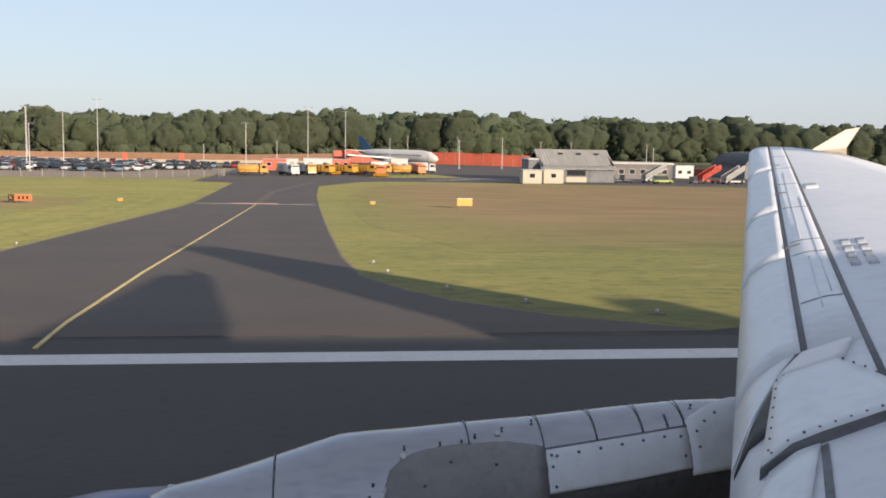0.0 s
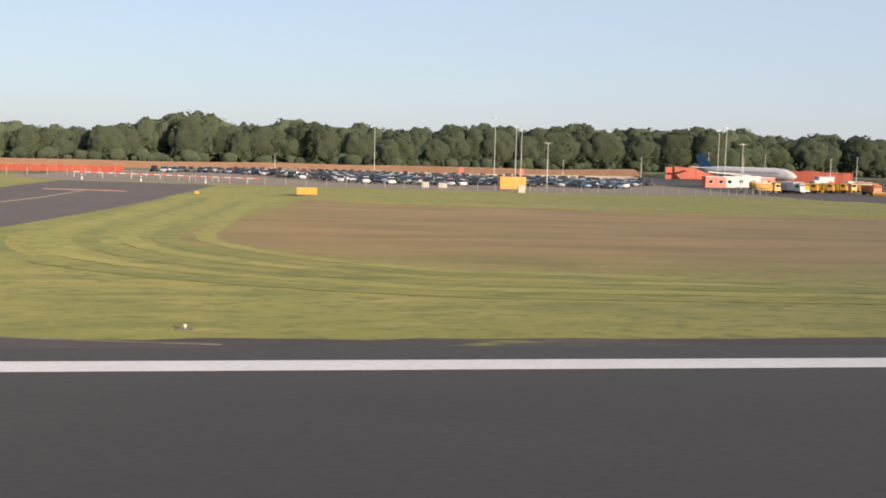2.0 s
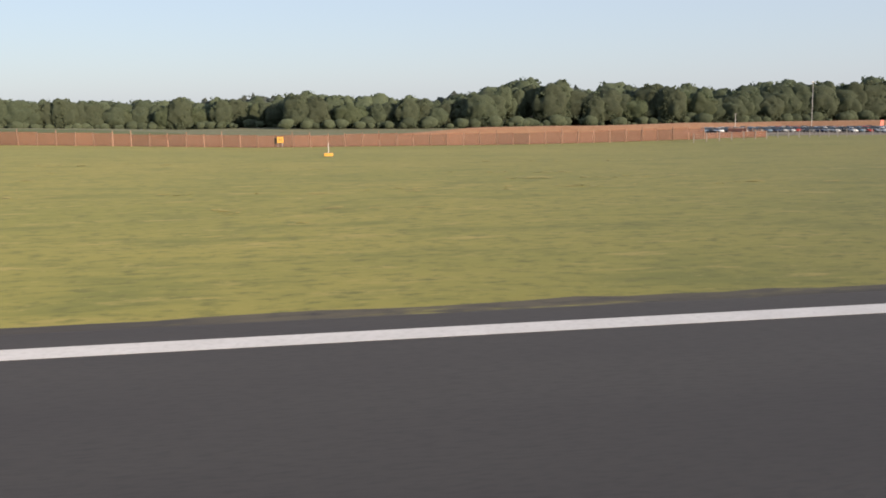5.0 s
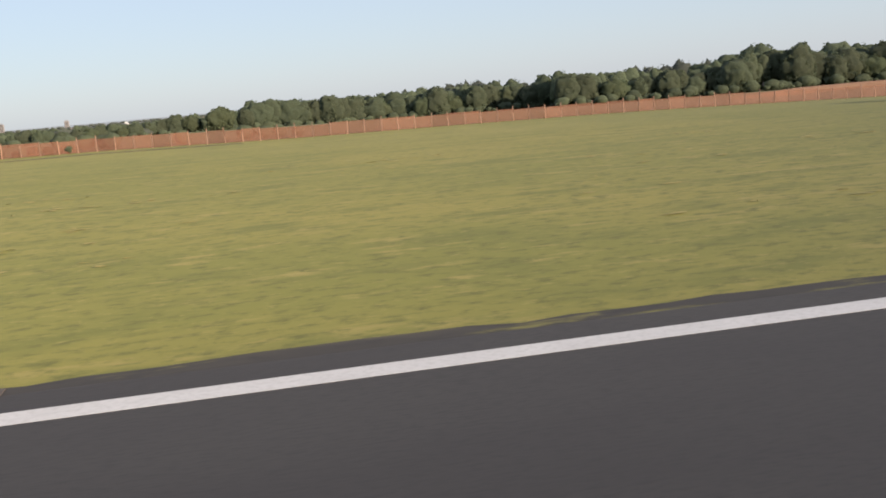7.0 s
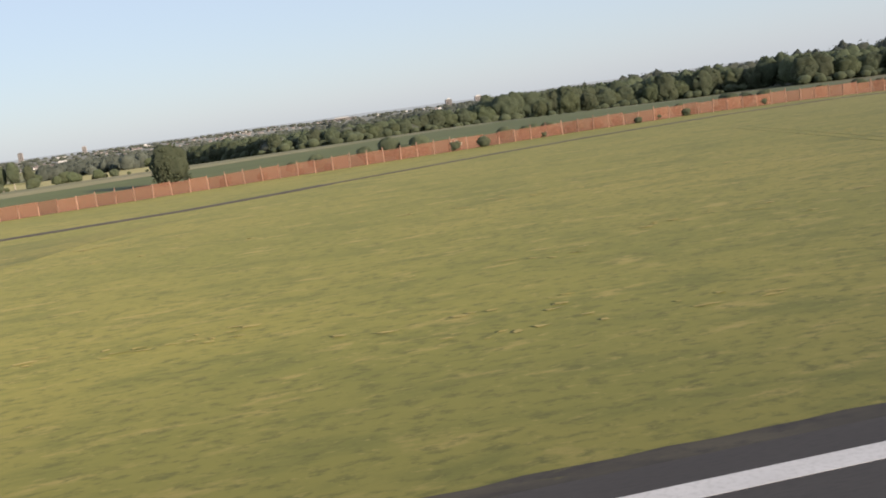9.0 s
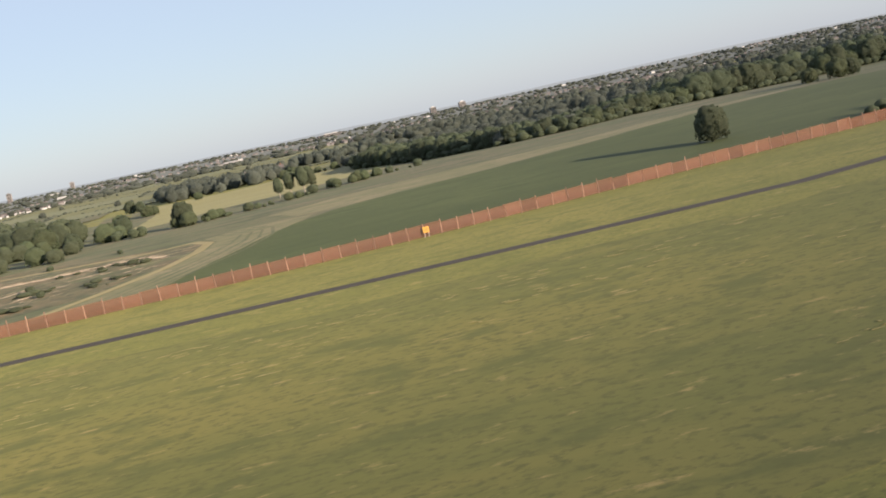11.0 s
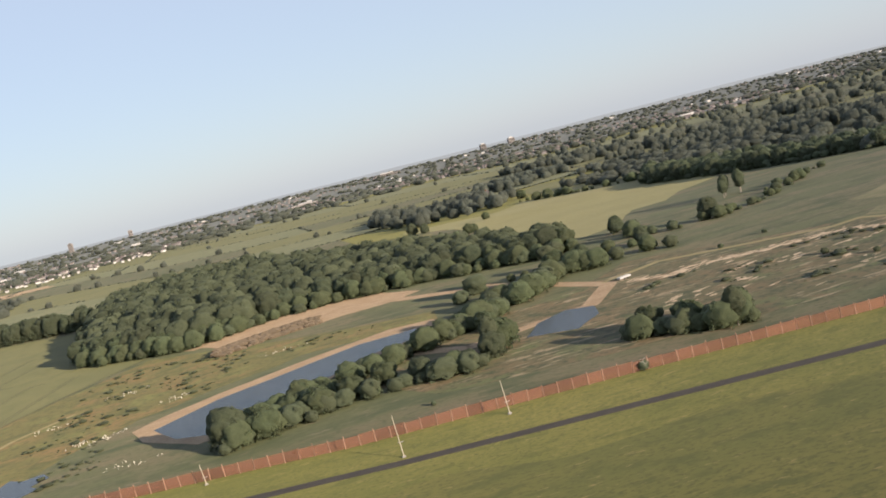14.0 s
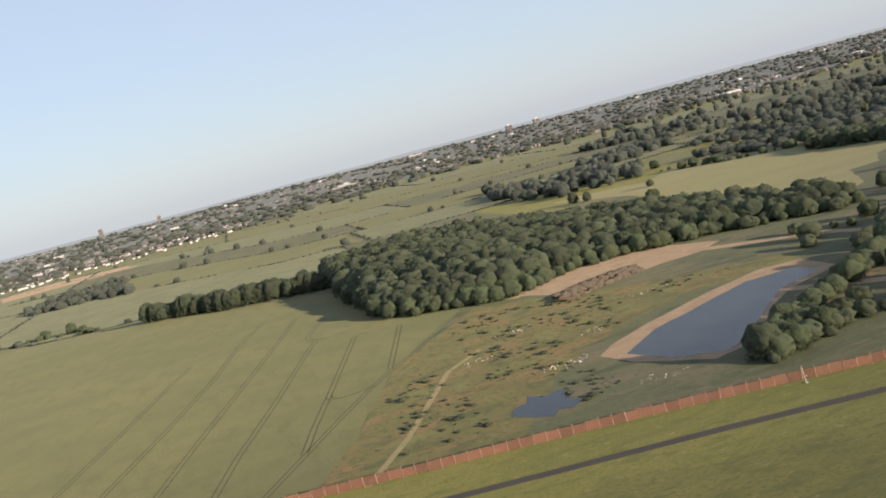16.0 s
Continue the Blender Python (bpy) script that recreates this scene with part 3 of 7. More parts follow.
ribbon("taxi_line", [(-132.4, 129), (-134.6, 45)] + bend((-134.7, 42), (-134.8, 33), (-132.6, 26.6)) + [(-131.5, 24)] + bend((-130.2, 21.1), (-127.5, 16.2), (-120, 10.5)), 0.10, YELLOW_LINE, 0.13,
       "yellow centre line curving onto the runway", "road marking")
ribbon("taxi_line", bend((-134.9, 34.4), (-135.6, 28), (-139.3, 21.1)) + bend((-141, 18), (-146, 11), (-155, 7)), 0.10, YELLOW_LINE, 0.14, "yellow lead-off line curving the other way", "road marking")
for x0, x1, y in ((-0.8, 4.2, 112), (-137.5, -127.5, 131)):
    ribbon("stop_bar", [(x0, y), (x1, y)], 1.6, RED_LINE, 0.095, "faded red and white stop marking across the taxiway", "road marking")
ribbon("short_line", [(-18.0, 21.6), (-16.1, 21.6)], 0.10, WHITE_LINE, 0.08, "short white dash beside the edge line", "road marking")
for o in (-0.8, 0.8):
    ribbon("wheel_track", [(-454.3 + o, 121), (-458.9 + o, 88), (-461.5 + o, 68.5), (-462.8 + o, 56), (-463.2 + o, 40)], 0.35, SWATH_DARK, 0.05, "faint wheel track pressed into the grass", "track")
ribbon("hold_line", [(-4.6, 111), (8.2, 111)], 0.35, CONCRETE, 0.09, "thin pale holding line", "road marking")
ribbon("apron_line", [(30, 196), (44, 212), (70, 216)], 0.4, WHITE_LINE, 0.09, "white apron guide line", "road marking")
for x, y in ((-130.4, 20.4), (-139.4, 20.4)):
    bm = bmesh.new()
    bmesh.ops.create_cone(bm, cap_ends=True, segments=14, radius1=0.17, radius2=0.14, depth=0.02)
    put(tagged(part("recessed_light", bm, DARK_WALL), "dark recessed light set in the runway edge line", "runway light", "recessed lights"), x, y, zg(x, y) + 0.025)

# tall brown grass and mown margins
draped("meadow", wavy([(-113, 38), (-104, 33), (-60, 29.5), (-22, 28.2), (-15.5, 28.6), (-13.5, 36), (-13.0, 52), (-13.5, 70), (-16, 118), (-45, 114), (-106, 122), (-112, 70)], 1.5, 5, 3), MEADOW_NEAR, 0.02, "tall reddish brown meadow grass between two taxiways", "grass")
draped("meadow", wavy([(16, 46), (60, 40), (260, 34), (260, 178), (66, 182), (28, 176), (14, 155), (11.5, 110), (12.5, 66)], 1.0, 5, 5), MEADOW, 0.02, "tall reddish brown meadow grass beside the taxiway", "grass")
draped("verge", [(-122.5, 36), (-117, 34), (-112.5, 60), (-107, 140), (-121.5, 140), (-121.5, 58)], MOWN, 0.045, "bright mown grass verge of the taxiway", "grass")
draped("verge", wavy([(-7.8, 31), (-6.4, 40), (-6.2, 60), (-6.2, 160), (-19.5, 160), (-16.8, 132), (-14.8, 69), (-14.6, 42), (-14.9, 31.5), (-17, 27.4), (-13, 25.6)], 0.9, 1.2, 33), MOWN, 0.03, "bright mown grass verge of the taxiway", "grass")
draped("light_strip", wavy([(-100, 118), (-10, 122), (-10, 131), (-100, 126)], 1.5, 8, 15), MOWN, 0.05, "strip of mown grass between rough stretches", "grass")
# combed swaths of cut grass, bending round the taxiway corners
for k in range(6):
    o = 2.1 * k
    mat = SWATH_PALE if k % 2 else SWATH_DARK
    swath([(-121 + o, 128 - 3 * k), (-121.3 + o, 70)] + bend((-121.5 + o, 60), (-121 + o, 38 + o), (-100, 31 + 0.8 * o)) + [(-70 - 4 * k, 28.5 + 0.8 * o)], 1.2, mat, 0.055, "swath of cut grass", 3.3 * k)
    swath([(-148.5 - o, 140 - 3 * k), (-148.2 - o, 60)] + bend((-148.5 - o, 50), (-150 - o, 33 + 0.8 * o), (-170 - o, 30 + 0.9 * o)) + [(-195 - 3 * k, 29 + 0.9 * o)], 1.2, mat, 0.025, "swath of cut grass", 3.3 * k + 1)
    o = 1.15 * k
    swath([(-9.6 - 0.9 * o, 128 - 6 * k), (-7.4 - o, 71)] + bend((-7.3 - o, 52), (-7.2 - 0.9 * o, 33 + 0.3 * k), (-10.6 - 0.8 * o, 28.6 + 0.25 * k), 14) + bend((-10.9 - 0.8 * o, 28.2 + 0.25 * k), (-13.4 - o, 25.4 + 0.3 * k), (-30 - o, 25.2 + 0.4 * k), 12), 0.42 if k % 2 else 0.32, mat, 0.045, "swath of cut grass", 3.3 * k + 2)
# dark tyre marks curving over the second taxiway
for k, (x0, y0, x1, y1) in enumerate(((-130.0, 90, -131.6, 36), (-127.7, 60.3, -128.4, 34), (-136.1, 52, -136.9, 42))):
    ribbon("tyre_mark", bend((x0, y0), (x0 - 0.3, (y0 + y1) / 2), (x1, y1), 16), 0.14, RUBBER_SMEAR, 0.075, "dark rubber mark left by turning tyres", "tyre mark")
# pale clippings lying in rows on the airfield grass
rc = random.Random(52)
vs, fs = [], []
for k in range(2600):
    x, row = rc.uniform(-600, -165), rc.choice((36, 41, 47, 53, 58, 66, 74, 83, 95))
    y = row + 2.0 * noise.noise(Vector((x * 0.015, row, 0))) + rc.gauss(0, 0.8)
    if noise.noise(Vector((x * 0.045, row * 0.7, 5))) < 0.12:
        continue
    a, b, z, i0 = rc.uniform(0.15, 0.8), rc.uniform(0.06, 0.22), zg(x, y) + 0.03, len(vs)
    for q in range(6):
        g = 2 * math.pi * q / 6
        r = rc.uniform(0.5, 1.2)
        vs.append((x + a * r * math.cos(g), y + b * r * math.sin(g), z + 0.05 * rc.random()))
    fs.append(tuple(range(i0, i0 + 6)))
me = bpy.data.meshes.new("clippings")
me.from_pydata(vs, [], fs)
me.materials.append(CLIPPINGS)
tagged(new("clippings", me), "dry pale clippings left in rows on mown grass", "clippings", kind="stuff").scale = (K, K, K)
for x, y, w in ((-309, 22.2, 1.7), (-163, 22.0, 1.6), (-250, 22.3, 1.5), (-345, 22.2, 1.7), (-405, 22.3, 1.8), (-70, 22.1, 1.4), (-438, 22.1, 1.6)):
    d = thing("drain_cover", "dark iron drain grating in a concrete surround", "drain", "runway drains")
    part("surround", slab(-w / 2, w / 2, -0.3, 0.3, 0, 0.03), WORN_ASPHALT, d)
    for k in range(5):
        part("bar", slab(-w / 2 + 0.1, w / 2 - 0.1, -0.24 + k * 0.1, -0.18 + k * 0.1, 0.03, 0.045), BLACK, d)
    put(d, x, y, zg(x, y) + 0.02)


def edge_light():
    d = thing("edge_light", "small white taxiway edge light on a concrete pad", "edge light", "edge lights")
    part("pad", slab(-0.45, 0.45, -0.3, 0.3, 0, 0.05, 0.01), GRAVEL, d)
    part("stem", rod(bmesh.new(), (0, 0, 0.05), (0, 0, 0.16), 0.05), GREY_METAL, d)
    bm = bmesh.new()
    bmesh.ops.create_uvsphere(bm, u_segments=10, v_segments=6, radius=0.11)
    bmesh.ops.translate(bm, verts=bm.verts, vec=(0, 0, 0.22))
    part("lens", bm, WHITE_PAINT, d)
    return d


lights = [(10.6, 40), (-5.7, 49.5), (-5.7, 43.4), (-5.9, 36.7), (-6.2, 34), (-6.9, 30.9), (-8.1, 28.3), (-9.6, 26.2), (-11.4, 24.5), (10.9, 36.2), (12.4, 31), (14.2, 27.6), (17.2, 25.2), (21, 24), (-122.6, 38), (-120.5, 33.2), (-115, 27.4), (-108, 24.2), (-147.5, 30.5), (-152, 26.5), (-160, 23.6), (-75, 23.6), (-190, 22.3), (-222, 22.3), (-253, 22.3), (-320.6, 22.2), (-370, 22.0), (-421, 22.3)]
first = put(edge_light(), *lights[0], None, 0, 0.42)
for x, y in lights[1:]:
    copy_thing(first, at(x, y))


# ---- signs and boards of the airfield ----
def panel_sign(w, h, material, label, legs=0.3, deep=0.18):
    s = thing("taxiway_sign", label, "sign", "airfield signs")
    part("panel", slab(-w / 2, w / 2, -deep / 2, deep / 2, legs, legs + h, 0.03), material, s)
    part("cap", slab(-w / 2 - 0.03, w / 2 + 0.03, -deep / 2 - 0.03, deep / 2 + 0.03, legs + h, legs + h + 0.05), GREY_METAL, s)
    for x in (-w / 2 + 0.2, w / 2 - 0.2):
        part("leg", slab(x - 0.04, x + 0.04, -0.05, 0.05, 0, legs), DARK_WALL, s)
    return s


def letters(text, size, material, parent, x, y, z):
    c = bpy.data.curves.new("lettering", "FONT")
    c.body, c.size, c.align_x, c.align_y, c.extrude = text, size, "CENTER", "CENTER", 0.004
    me = bpy.data.meshes.new_from_object(bpy.data.objects.new("lettering", c))
    me.materials.append(material)
    ob = new("lettering", me)
    ob.parent = parent
    ob.matrix_basis = pose(x, y, z, 90, 0, 0)
    return ob


put(panel_sign(1.7, 0.75, SIGN_YELLOW, "yellow-orange taxiway sign standing in brown meadow grass"), 24.1, 106.7, turn=6)
put(panel_sign(2.6, 0.85, SIGN_YELLOW, "long yellow taxiway sign in mown grass"), -105, 131)
put(panel_sign(2.4, 0.8, SIGN_YELLOW, "yellow taxiway sign beside the taxiway"), -156.7, 120.3)
put(panel_sign(2.9, 0.45, TRUCK_YELLOW, "low yellow board in mown grass"), -153.1, 146.4)
for x, y in ((14.6, 112.2), (-12.6, 112.1), (-118.5, 128), (-149.2, 131)):
    put(panel_sign(0.55, 0.3, SIGN_YELLOW, "small yellow marker board by the stop line", 0.1), x, y)
ks = panel_sign(1.7, 0.62, ORANGE, "orange taxiway sign with a black panel lettered K", 0.25)
part("black_panel", slab(-1.45, -0.88, -0.1, 0.1, 0.25, 0.87, 0.02), BLACK, ks, "black location panel")
letters("K", 0.45, SIGN_YELLOW, ks, -1.16, -0.11, 0.56)
for k in range(3):
    part("bar", slab(-0.5 + k * 0.4, -0.28 + k * 0.4, -0.10, -0.092, 0.4, 0.72), BLACK, ks)
put(ks, -21.0, 106.3)
MARKER = mixed("marker_orange_yellow", (0.62, 0.26, 0.03), (0.68, 0.30, 0.04), (0.55, 0.22, 0.03), 0.6, 6, rough=0.5)
for x, hi_m in ((-46, 1.0), (-66, 0.72)):
    m = thing("marker_sign", "narrow orange runway marker standing in grass", "sign", "orange markers")
    part("panel", slab(-0.12, 0.12, -0.36, 0.36, 0.12, 0.86, 0.04), MARKER, m)
    part("leg", slab(-0.05, 0.05, -0.30, -0.22, 0, 0.12), GREY_METAL, m)
    part("leg", slab(-0.05, 0.05, 0.22, 0.30, 0, 0.12), GREY_METAL, m)
    part("box", slab(-0.32, -0.22, -0.50, -0.40, 0, 0.16, 0.02), CREAM, m, "small pale junction box")
    put(m, x, 36.6 if hi_m == 1.0 else 38.0, turn=2, size=hi_m)
for x, y, z in ((-276, 165.2, 0.9), (-604, 156.7, 0.6)):
    h = thing("letter_sign", "square yellow sign with a black letter H at the fence", "sign", "H signs")
    part("board", slab(-0.75, 0.75, -0.05, 0.05, 1.1, 2.5, 0.02), SIGN_YELLOW, h)
    letters("H", 1.1, BLACK, h, 0, -0.06, 1.8)
    for sx in (-0.5, 0.5):
        part("leg", slab(sx - 0.05, sx + 0.05, -0.02, 0.08, 0, 1.1), GREY_METAL, h)
    put(h, x, y, None, 0, 0.68)
w = thing("wind_marker", "small white post marker with a yellow foot in the grass", "marker")
part("post", rod(bmesh.new(), (0, 0, 0), (0, 0, 1.5), 0.06, 0.04), WHITE_PAINT, w)
part("foot", slab(-0.5, 0.5, -0.25, 0.25, 0, 0.35, 0.05), SIGN_YELLOW, w)
put(w, -271.8, 116.2)

# striped hut
hut = thing("striped_hut", "orange and white striped equipment cabin standing on grass", "hut")
part("body", slab(-2.6, 2.6, 0.02, 2.5, 0.05, 2.25, 0.03), WHITE_PAINT, hut)
for k in range(7):
    part("stripe", slab(-2.62 + k * 0.748, -2.62 + (k + 1) * 0.748, -0.02, 0.02, 0.05, 2.27), ORANGE if k % 2 == 0 else WHITE_PAINT, hut)
for k in range(3):
    part("stripe", slab(-2.64, -2.60, 0.03 + k * 0.82, 0.03 + (k + 1) * 0.82, 0.05, 2.27), WHITE_PAINT if k % 2 == 0 else ORANGE, hut)
part("roof", slab(-2.75, 2.75, -0.08, 2.6, 2.27, 2.36, 0.02), GREY_METAL, hut)
dr = part("door", slab(0.75, 1.35, -0.06, -0.02, 0.1, 2.0, 0.01), ORANGE, hut)
part("handle", slab(1.22, 1.27, -0.10, -0.06, 0.95, 1.1), GREY_METAL, dr)
part("base", slab(-2.8, 2.8, -0.1, 2.7, -0.1, 0.05), CONCRETE, hut)
part("cable_box", slab(2.66, 2.95, 0.2, 0.6, 0, 0.6, 0.02), GREY_METAL, hut)
put(hut, -316.9, 109.4, turn=-2)


# ---- fences ----
def along(line, step):
    pts = [Vector(p) for p in line]
    out, carry = [], 0.0
    for a, b in zip(pts, pts[1:]):
        length = (b - a).length
        d = carry
        while d < length:
            out.append(a.lerp(b, d / length))
            d += step
        carry = d - length
    return out


def netting(name, line, step, high, sheet_mat, post_mat, label, rnd):
    """A fence of netting between posts, each sheet and post a piece of its own."""
    f = thing(name, label, "fence")
    f.scale = (K, K, K)
    pts = along(line, step)
    post_me = bpy.data.meshes.new("post")
    bm = slab(-0.08, 0.08, -0.08, 0.08, 0, high + 0.2, 0.0, (0.8, 0.8))
    bm.to_mesh(post_me), bm.free(), post_me.materials.append(post_mat)
    sheet_me = bpy.data.meshes.new("net_panel")
    bm = slab(0, 1, -0.03, 0.03, 0.04, high)
    for v in bm.verts:
        if v.co.z > 1 and v.co.x > 0.5:
            v.co.z -= 0.06
    bm.to_mesh(sheet_me), bm.free(), sheet_me.materials.append(sheet_mat)
    for i, p in enumerate(pts):
        z = zg(p.x, p.y)
        o = new("post", post_me)
        o.parent = f
        o.matrix_basis = Matrix.Translation((p.x, p.y, z)) @ Euler((rnd.uniform(-0.04, 0.04), rnd.uniform(-0.05, 0.05), 0)).to_matrix().to_4x4() @ Matrix.Diagonal((1, 1, rnd.uniform(0.9, 1.1), 1))
        if i + 1 < len(pts):
            q = pts[i + 1]
            dz = zg(q.x, q.y) - z
            d = q - p
            s = new("net_panel", sheet_me)
            s.parent = f
            s.matrix_basis = (Matrix.Translation((p.x, p.y, z)) @ Matrix.Rotation(math.atan2(d.y, d.x), 4, "Z") @ Matrix.Rotation(-math.atan2(dz, d.length), 4, "Y")
                              @ Matrix.Diagonal((d.length, 1, rnd.uniform(0.92, 1.04), 1)))
    return f


rnd = random.Random(4)
netting("perimeter_fence", [(-204, 163.4), (-232, 164.5), (-280, 166), (-345, 166), (-435, 165), (-547, 160), (-620, 156.5), (-660, 158), (-700, 161), (-735, 166.5), (-800, 176), (-842, 188), (-861, 193), (-925, 208), (-1010, 226)], 2.8, 2.05,
        FENCE_RED, POST_PALE, "long rusty orange mesh perimeter fence with pale posts", rnd)
netting("barrier_fence", [(-204, 163.4), (-190, 168), (-181, 193)], 3.0, 1.1, FENCE_RED, POST_PALE, "low rusty netting fence joining the barrier", rnd)
netting("barrier_fence", [(-181, 193), (-177, 203), (-159, 246), (-150, 262)], 3.0, 1.5, BARRIER_RED, POST_PALE, "bright orange netting barrier climbing a grass rise", rnd)
netting("barrier_fence", [(14, 325), (40, 333), (66, 322), (80, 318)], 3.2, 4.0, BARRIER_RED, POST_PALE, "tall bright orange netting screen behind a parked airliner", rnd)
netting("barrier_fence", [(70, 262), (90, 268), (135, 268)], 3.0, 1.6, BARRIER_RED, POST_PALE, "low orange barrier at the edge of the apron", rnd)
pf = thing("post_and_wire_fence", "white concrete posts strung with wire in front of the car park", "fence")
pf.scale = (K, K, K)
me = bpy.data.meshes.new("post")
bm = slab(-0.055, 0.055, -0.055, 0.055, 0, 1.35, 0.0, (0.85, 0.85))
bm.to_mesh(me), bm.free(), me.materials.append(CONCRETE)
pts = along([(-212, 150), (-180, 168), (-150, 186), (-145, 186), (-112, 166), (-61, 178), (-28, 184), (-10, 199), (-10, 212)], 3.4)
for p in pts:
    o = new("post", me)
    o.parent = pf
    o.matrix_basis = Matrix.Translation((p.x, p.y, zg(p.x, p.y))) @ Euler((rnd.uniform(-0.05, 0.05), rnd.uniform(-0.05, 0.05), 0)).to_matrix().to_4x4()
for h in (0.5, 0.9, 1.3):
    bm = bmesh.new()
    for p, q in zip(pts, pts[1:]):
        rod(bm, (p.x, p.y, zg(p.x, p.y) + h), (q.x, q.y, zg(q.x, q.y) + h), 0.012, n=4)
    part("wire", bm, GREY_METAL, pf)
for x, y in ((-53, 338), (-34, 330)):
    rp = thing("red_board", "upright red board standing below the bank", "board", "red boards")
    part("panel", slab(-0.7, 0.7, -0.06, 0.06, 0.3, 3.0, 0.02), SIGN_RED, rp)
    for sx in (-0.5, 0.5):
        part("leg", slab(sx - 0.06, sx + 0.06, 0.06, 0.16, 0, 2.4), DARK_WALL, rp)
    put(rp, x, y)
rw = thing("road_barrier", "low red and white striped barrier boards across the taxiway end", "barrier")
rw.scale = (K, K, K)
pts = along([(-144, 178), (-112.4, 171)], 1.0)
for i, (p, q) in enumerate(zip(pts, pts[1:])):
    d = math.atan2(q.y - p.y, q.x - p.x)
    o = part("board", slab(0, 1.0, -0.04, 0.04, 0.80, 0.95), SIGN_RED if i % 2 else WHITE_PAINT, rw)
    o.matrix_basis = Matrix.Translation((p.x, p.y, zg(p.x, p.y))) @ Matrix.Rotation(d, 4, "Z")
    if i % 5 == 0:
        o = part("leg", slab(-0.04, 0.04, -0.04, 0.04, 0, 0.80), WHITE_PAINT, rw)
        o.matrix_basis = Matrix.Translation((p.x, p.y, zg(p.x, p.y)))
for x in (-140, -131, -121):
    b = thing("bollard", "short white bollard with a dark band at the taxiway end", "bollard", "bollards")
    part("body", rod(bmesh.new(), (0, 0, 0), (0, 0, 0.9), 0.14, 0.11), WHITE_PAINT, b)
    part("band", rod(bmesh.new(), (0, 0, 0.55), (0, 0, 0.7), 0.145, 0.14), BLACK, b)
    put(b, x, 165)

# ---- car park ----
draped("car_park", [(-152, 168), (-140, 160), (-112, 165), (-61, 176), (-14, 184), (-10, 296), (-40, 328), (-80, 340), (-125, 342), (-158, 300), (-160, 250)], GRAVEL, 0.05, "pale gravel car park full of cars", "car park")
draped("sand_strip", wavy([(-95, 346), (-40, 334), (8, 318), (10, 350), (-60, 372), (-95, 376)], 1.5, 8, 2), CREAM_EARTH, 0.07, "pale sandy strip below a bank", "ground")


def car(paint, label, tall=1.45, estate=False):
    """A car facing +y."""
    c = thing("car", label, "car", "parked cars")
    bm = bmesh.new()
    loft(bm, [(-2.1, 0.62, 0.72, 0.22), (-2.0, 0.60, 0.84, 0.34), (-1.2, 0.60, 0.88, 0.40), (0.6, 0.60, 0.88, 0.40), (1.6, 0.55, 0.86, 0.34), (2.05, 0.50, 0.74, 0.24)], 12)
    bmesh.ops.rotate(bm, verts=bm.verts, matrix=Matrix.Rotation(math.pi / 2, 3, "Z"))
    part("body", bm, paint, c)
    back = -1.9 if estate else -1.55
    bm = bmesh.new()
    y0, y1, t0, t1 = back, 1.05, back + (0.15 if estate else 0.5), 0.25
    part("cabin_glass", slab(-0.74, 0.74, y0, y1, 0.90, tall - 0.06, 0.05, (0.82, (t1 - t0) / (y1 - y0) + 0.2)), GLASS, c, "dark windows")
    part("roof", slab(-0.60, 0.60, t0 + 0.05, t1 + 0.05, tall - 0.08, tall, 0.04, (0.9, 0.9)), paint, c)
    wheel = bpy.data.meshes.new("wheel")
    bm = rod(bmesh.new(), (-0.1, 0, 0), (0.1, 0, 0), 0.31, n=12)
    bm.to_mesh(wheel), bm.free(), wheel.materials.append(RUBBER)
    for sx in (-0.8, 0.8):
        for y in (-1.3, 1.3):
            o = new("wheel", wheel)
            o.parent = c
            o.location = (sx, y, 0.31)
    return c


PAINTS = [("white", (0.70, 0.70, 0.70)), ("silver", (0.42, 0.43, 0.44)), ("black", (0.012, 0.012, 0.014)), ("dark blue", (0.02, 0.035, 0.09)), ("grey", (0.11, 0.115, 0.12)),
          ("red", (0.35, 0.03, 0.02)), ("graphite", (0.045, 0.048, 0.052)), ("pale blue", (0.16, 0.23, 0.30))]
models = []
for k, (word, col) in enumerate(PAINTS):
    p = mixed(word.replace(" ", "_") + "_car_paint", col, [min(1, 1.1 * v) for v in col], [0.9 * v for v in col], 2, 6, rough=0.22, metal=0.15)
    models.append(car(p, word + " car parked on gravel among rows of others", 1.45 + 0.12 * (k % 3), k % 2 == 1))
rnd = random.Random(9)
used = set()
for row in range(13):
    y = 205 + 10.2 * row + (0 if row % 2 == 0 else -4.6)
    x = -147.0
    while x < -14:
        x += 2.55 + rnd.uniform(-0.05, 0.12)
        yy = y + rnd.uniform(-0.3, 0.3)
        front = np.interp(x, [-146, -126, -114, -108, -100, -88, -72, -45, -33, -20, -12], [266, 276, 262, 226, 206, 204, 210, 218, 223, 246, 266])
        back = np.interp(x, [-146, -123, -90, -54, -34, -14], [296, 330, 330, 322, 300, 280])
        if yy < front or yy > back or rnd.random() < 0.24 or -51 < x < -47:
            continue
        k = rnd.choice([0, 0, 1, 1, 2, 2, 3, 4, 4, 5, 6, 6, 7])
        m = at(x, yy, zg(x, yy) + 0.05, rnd.choice((0, 180)) + rnd.uniform(-2, 2))
        if k not in used:
            used.add(k)
            models[k].matrix_basis = m @ Matrix.Diagonal((K, K, K, 1))
        else:
            copy_thing(models[k], m @ Matrix.Diagonal((1 / K, 1 / K, 1 / K, 1)) @ Matrix.Diagonal((K, K, K, 1)))
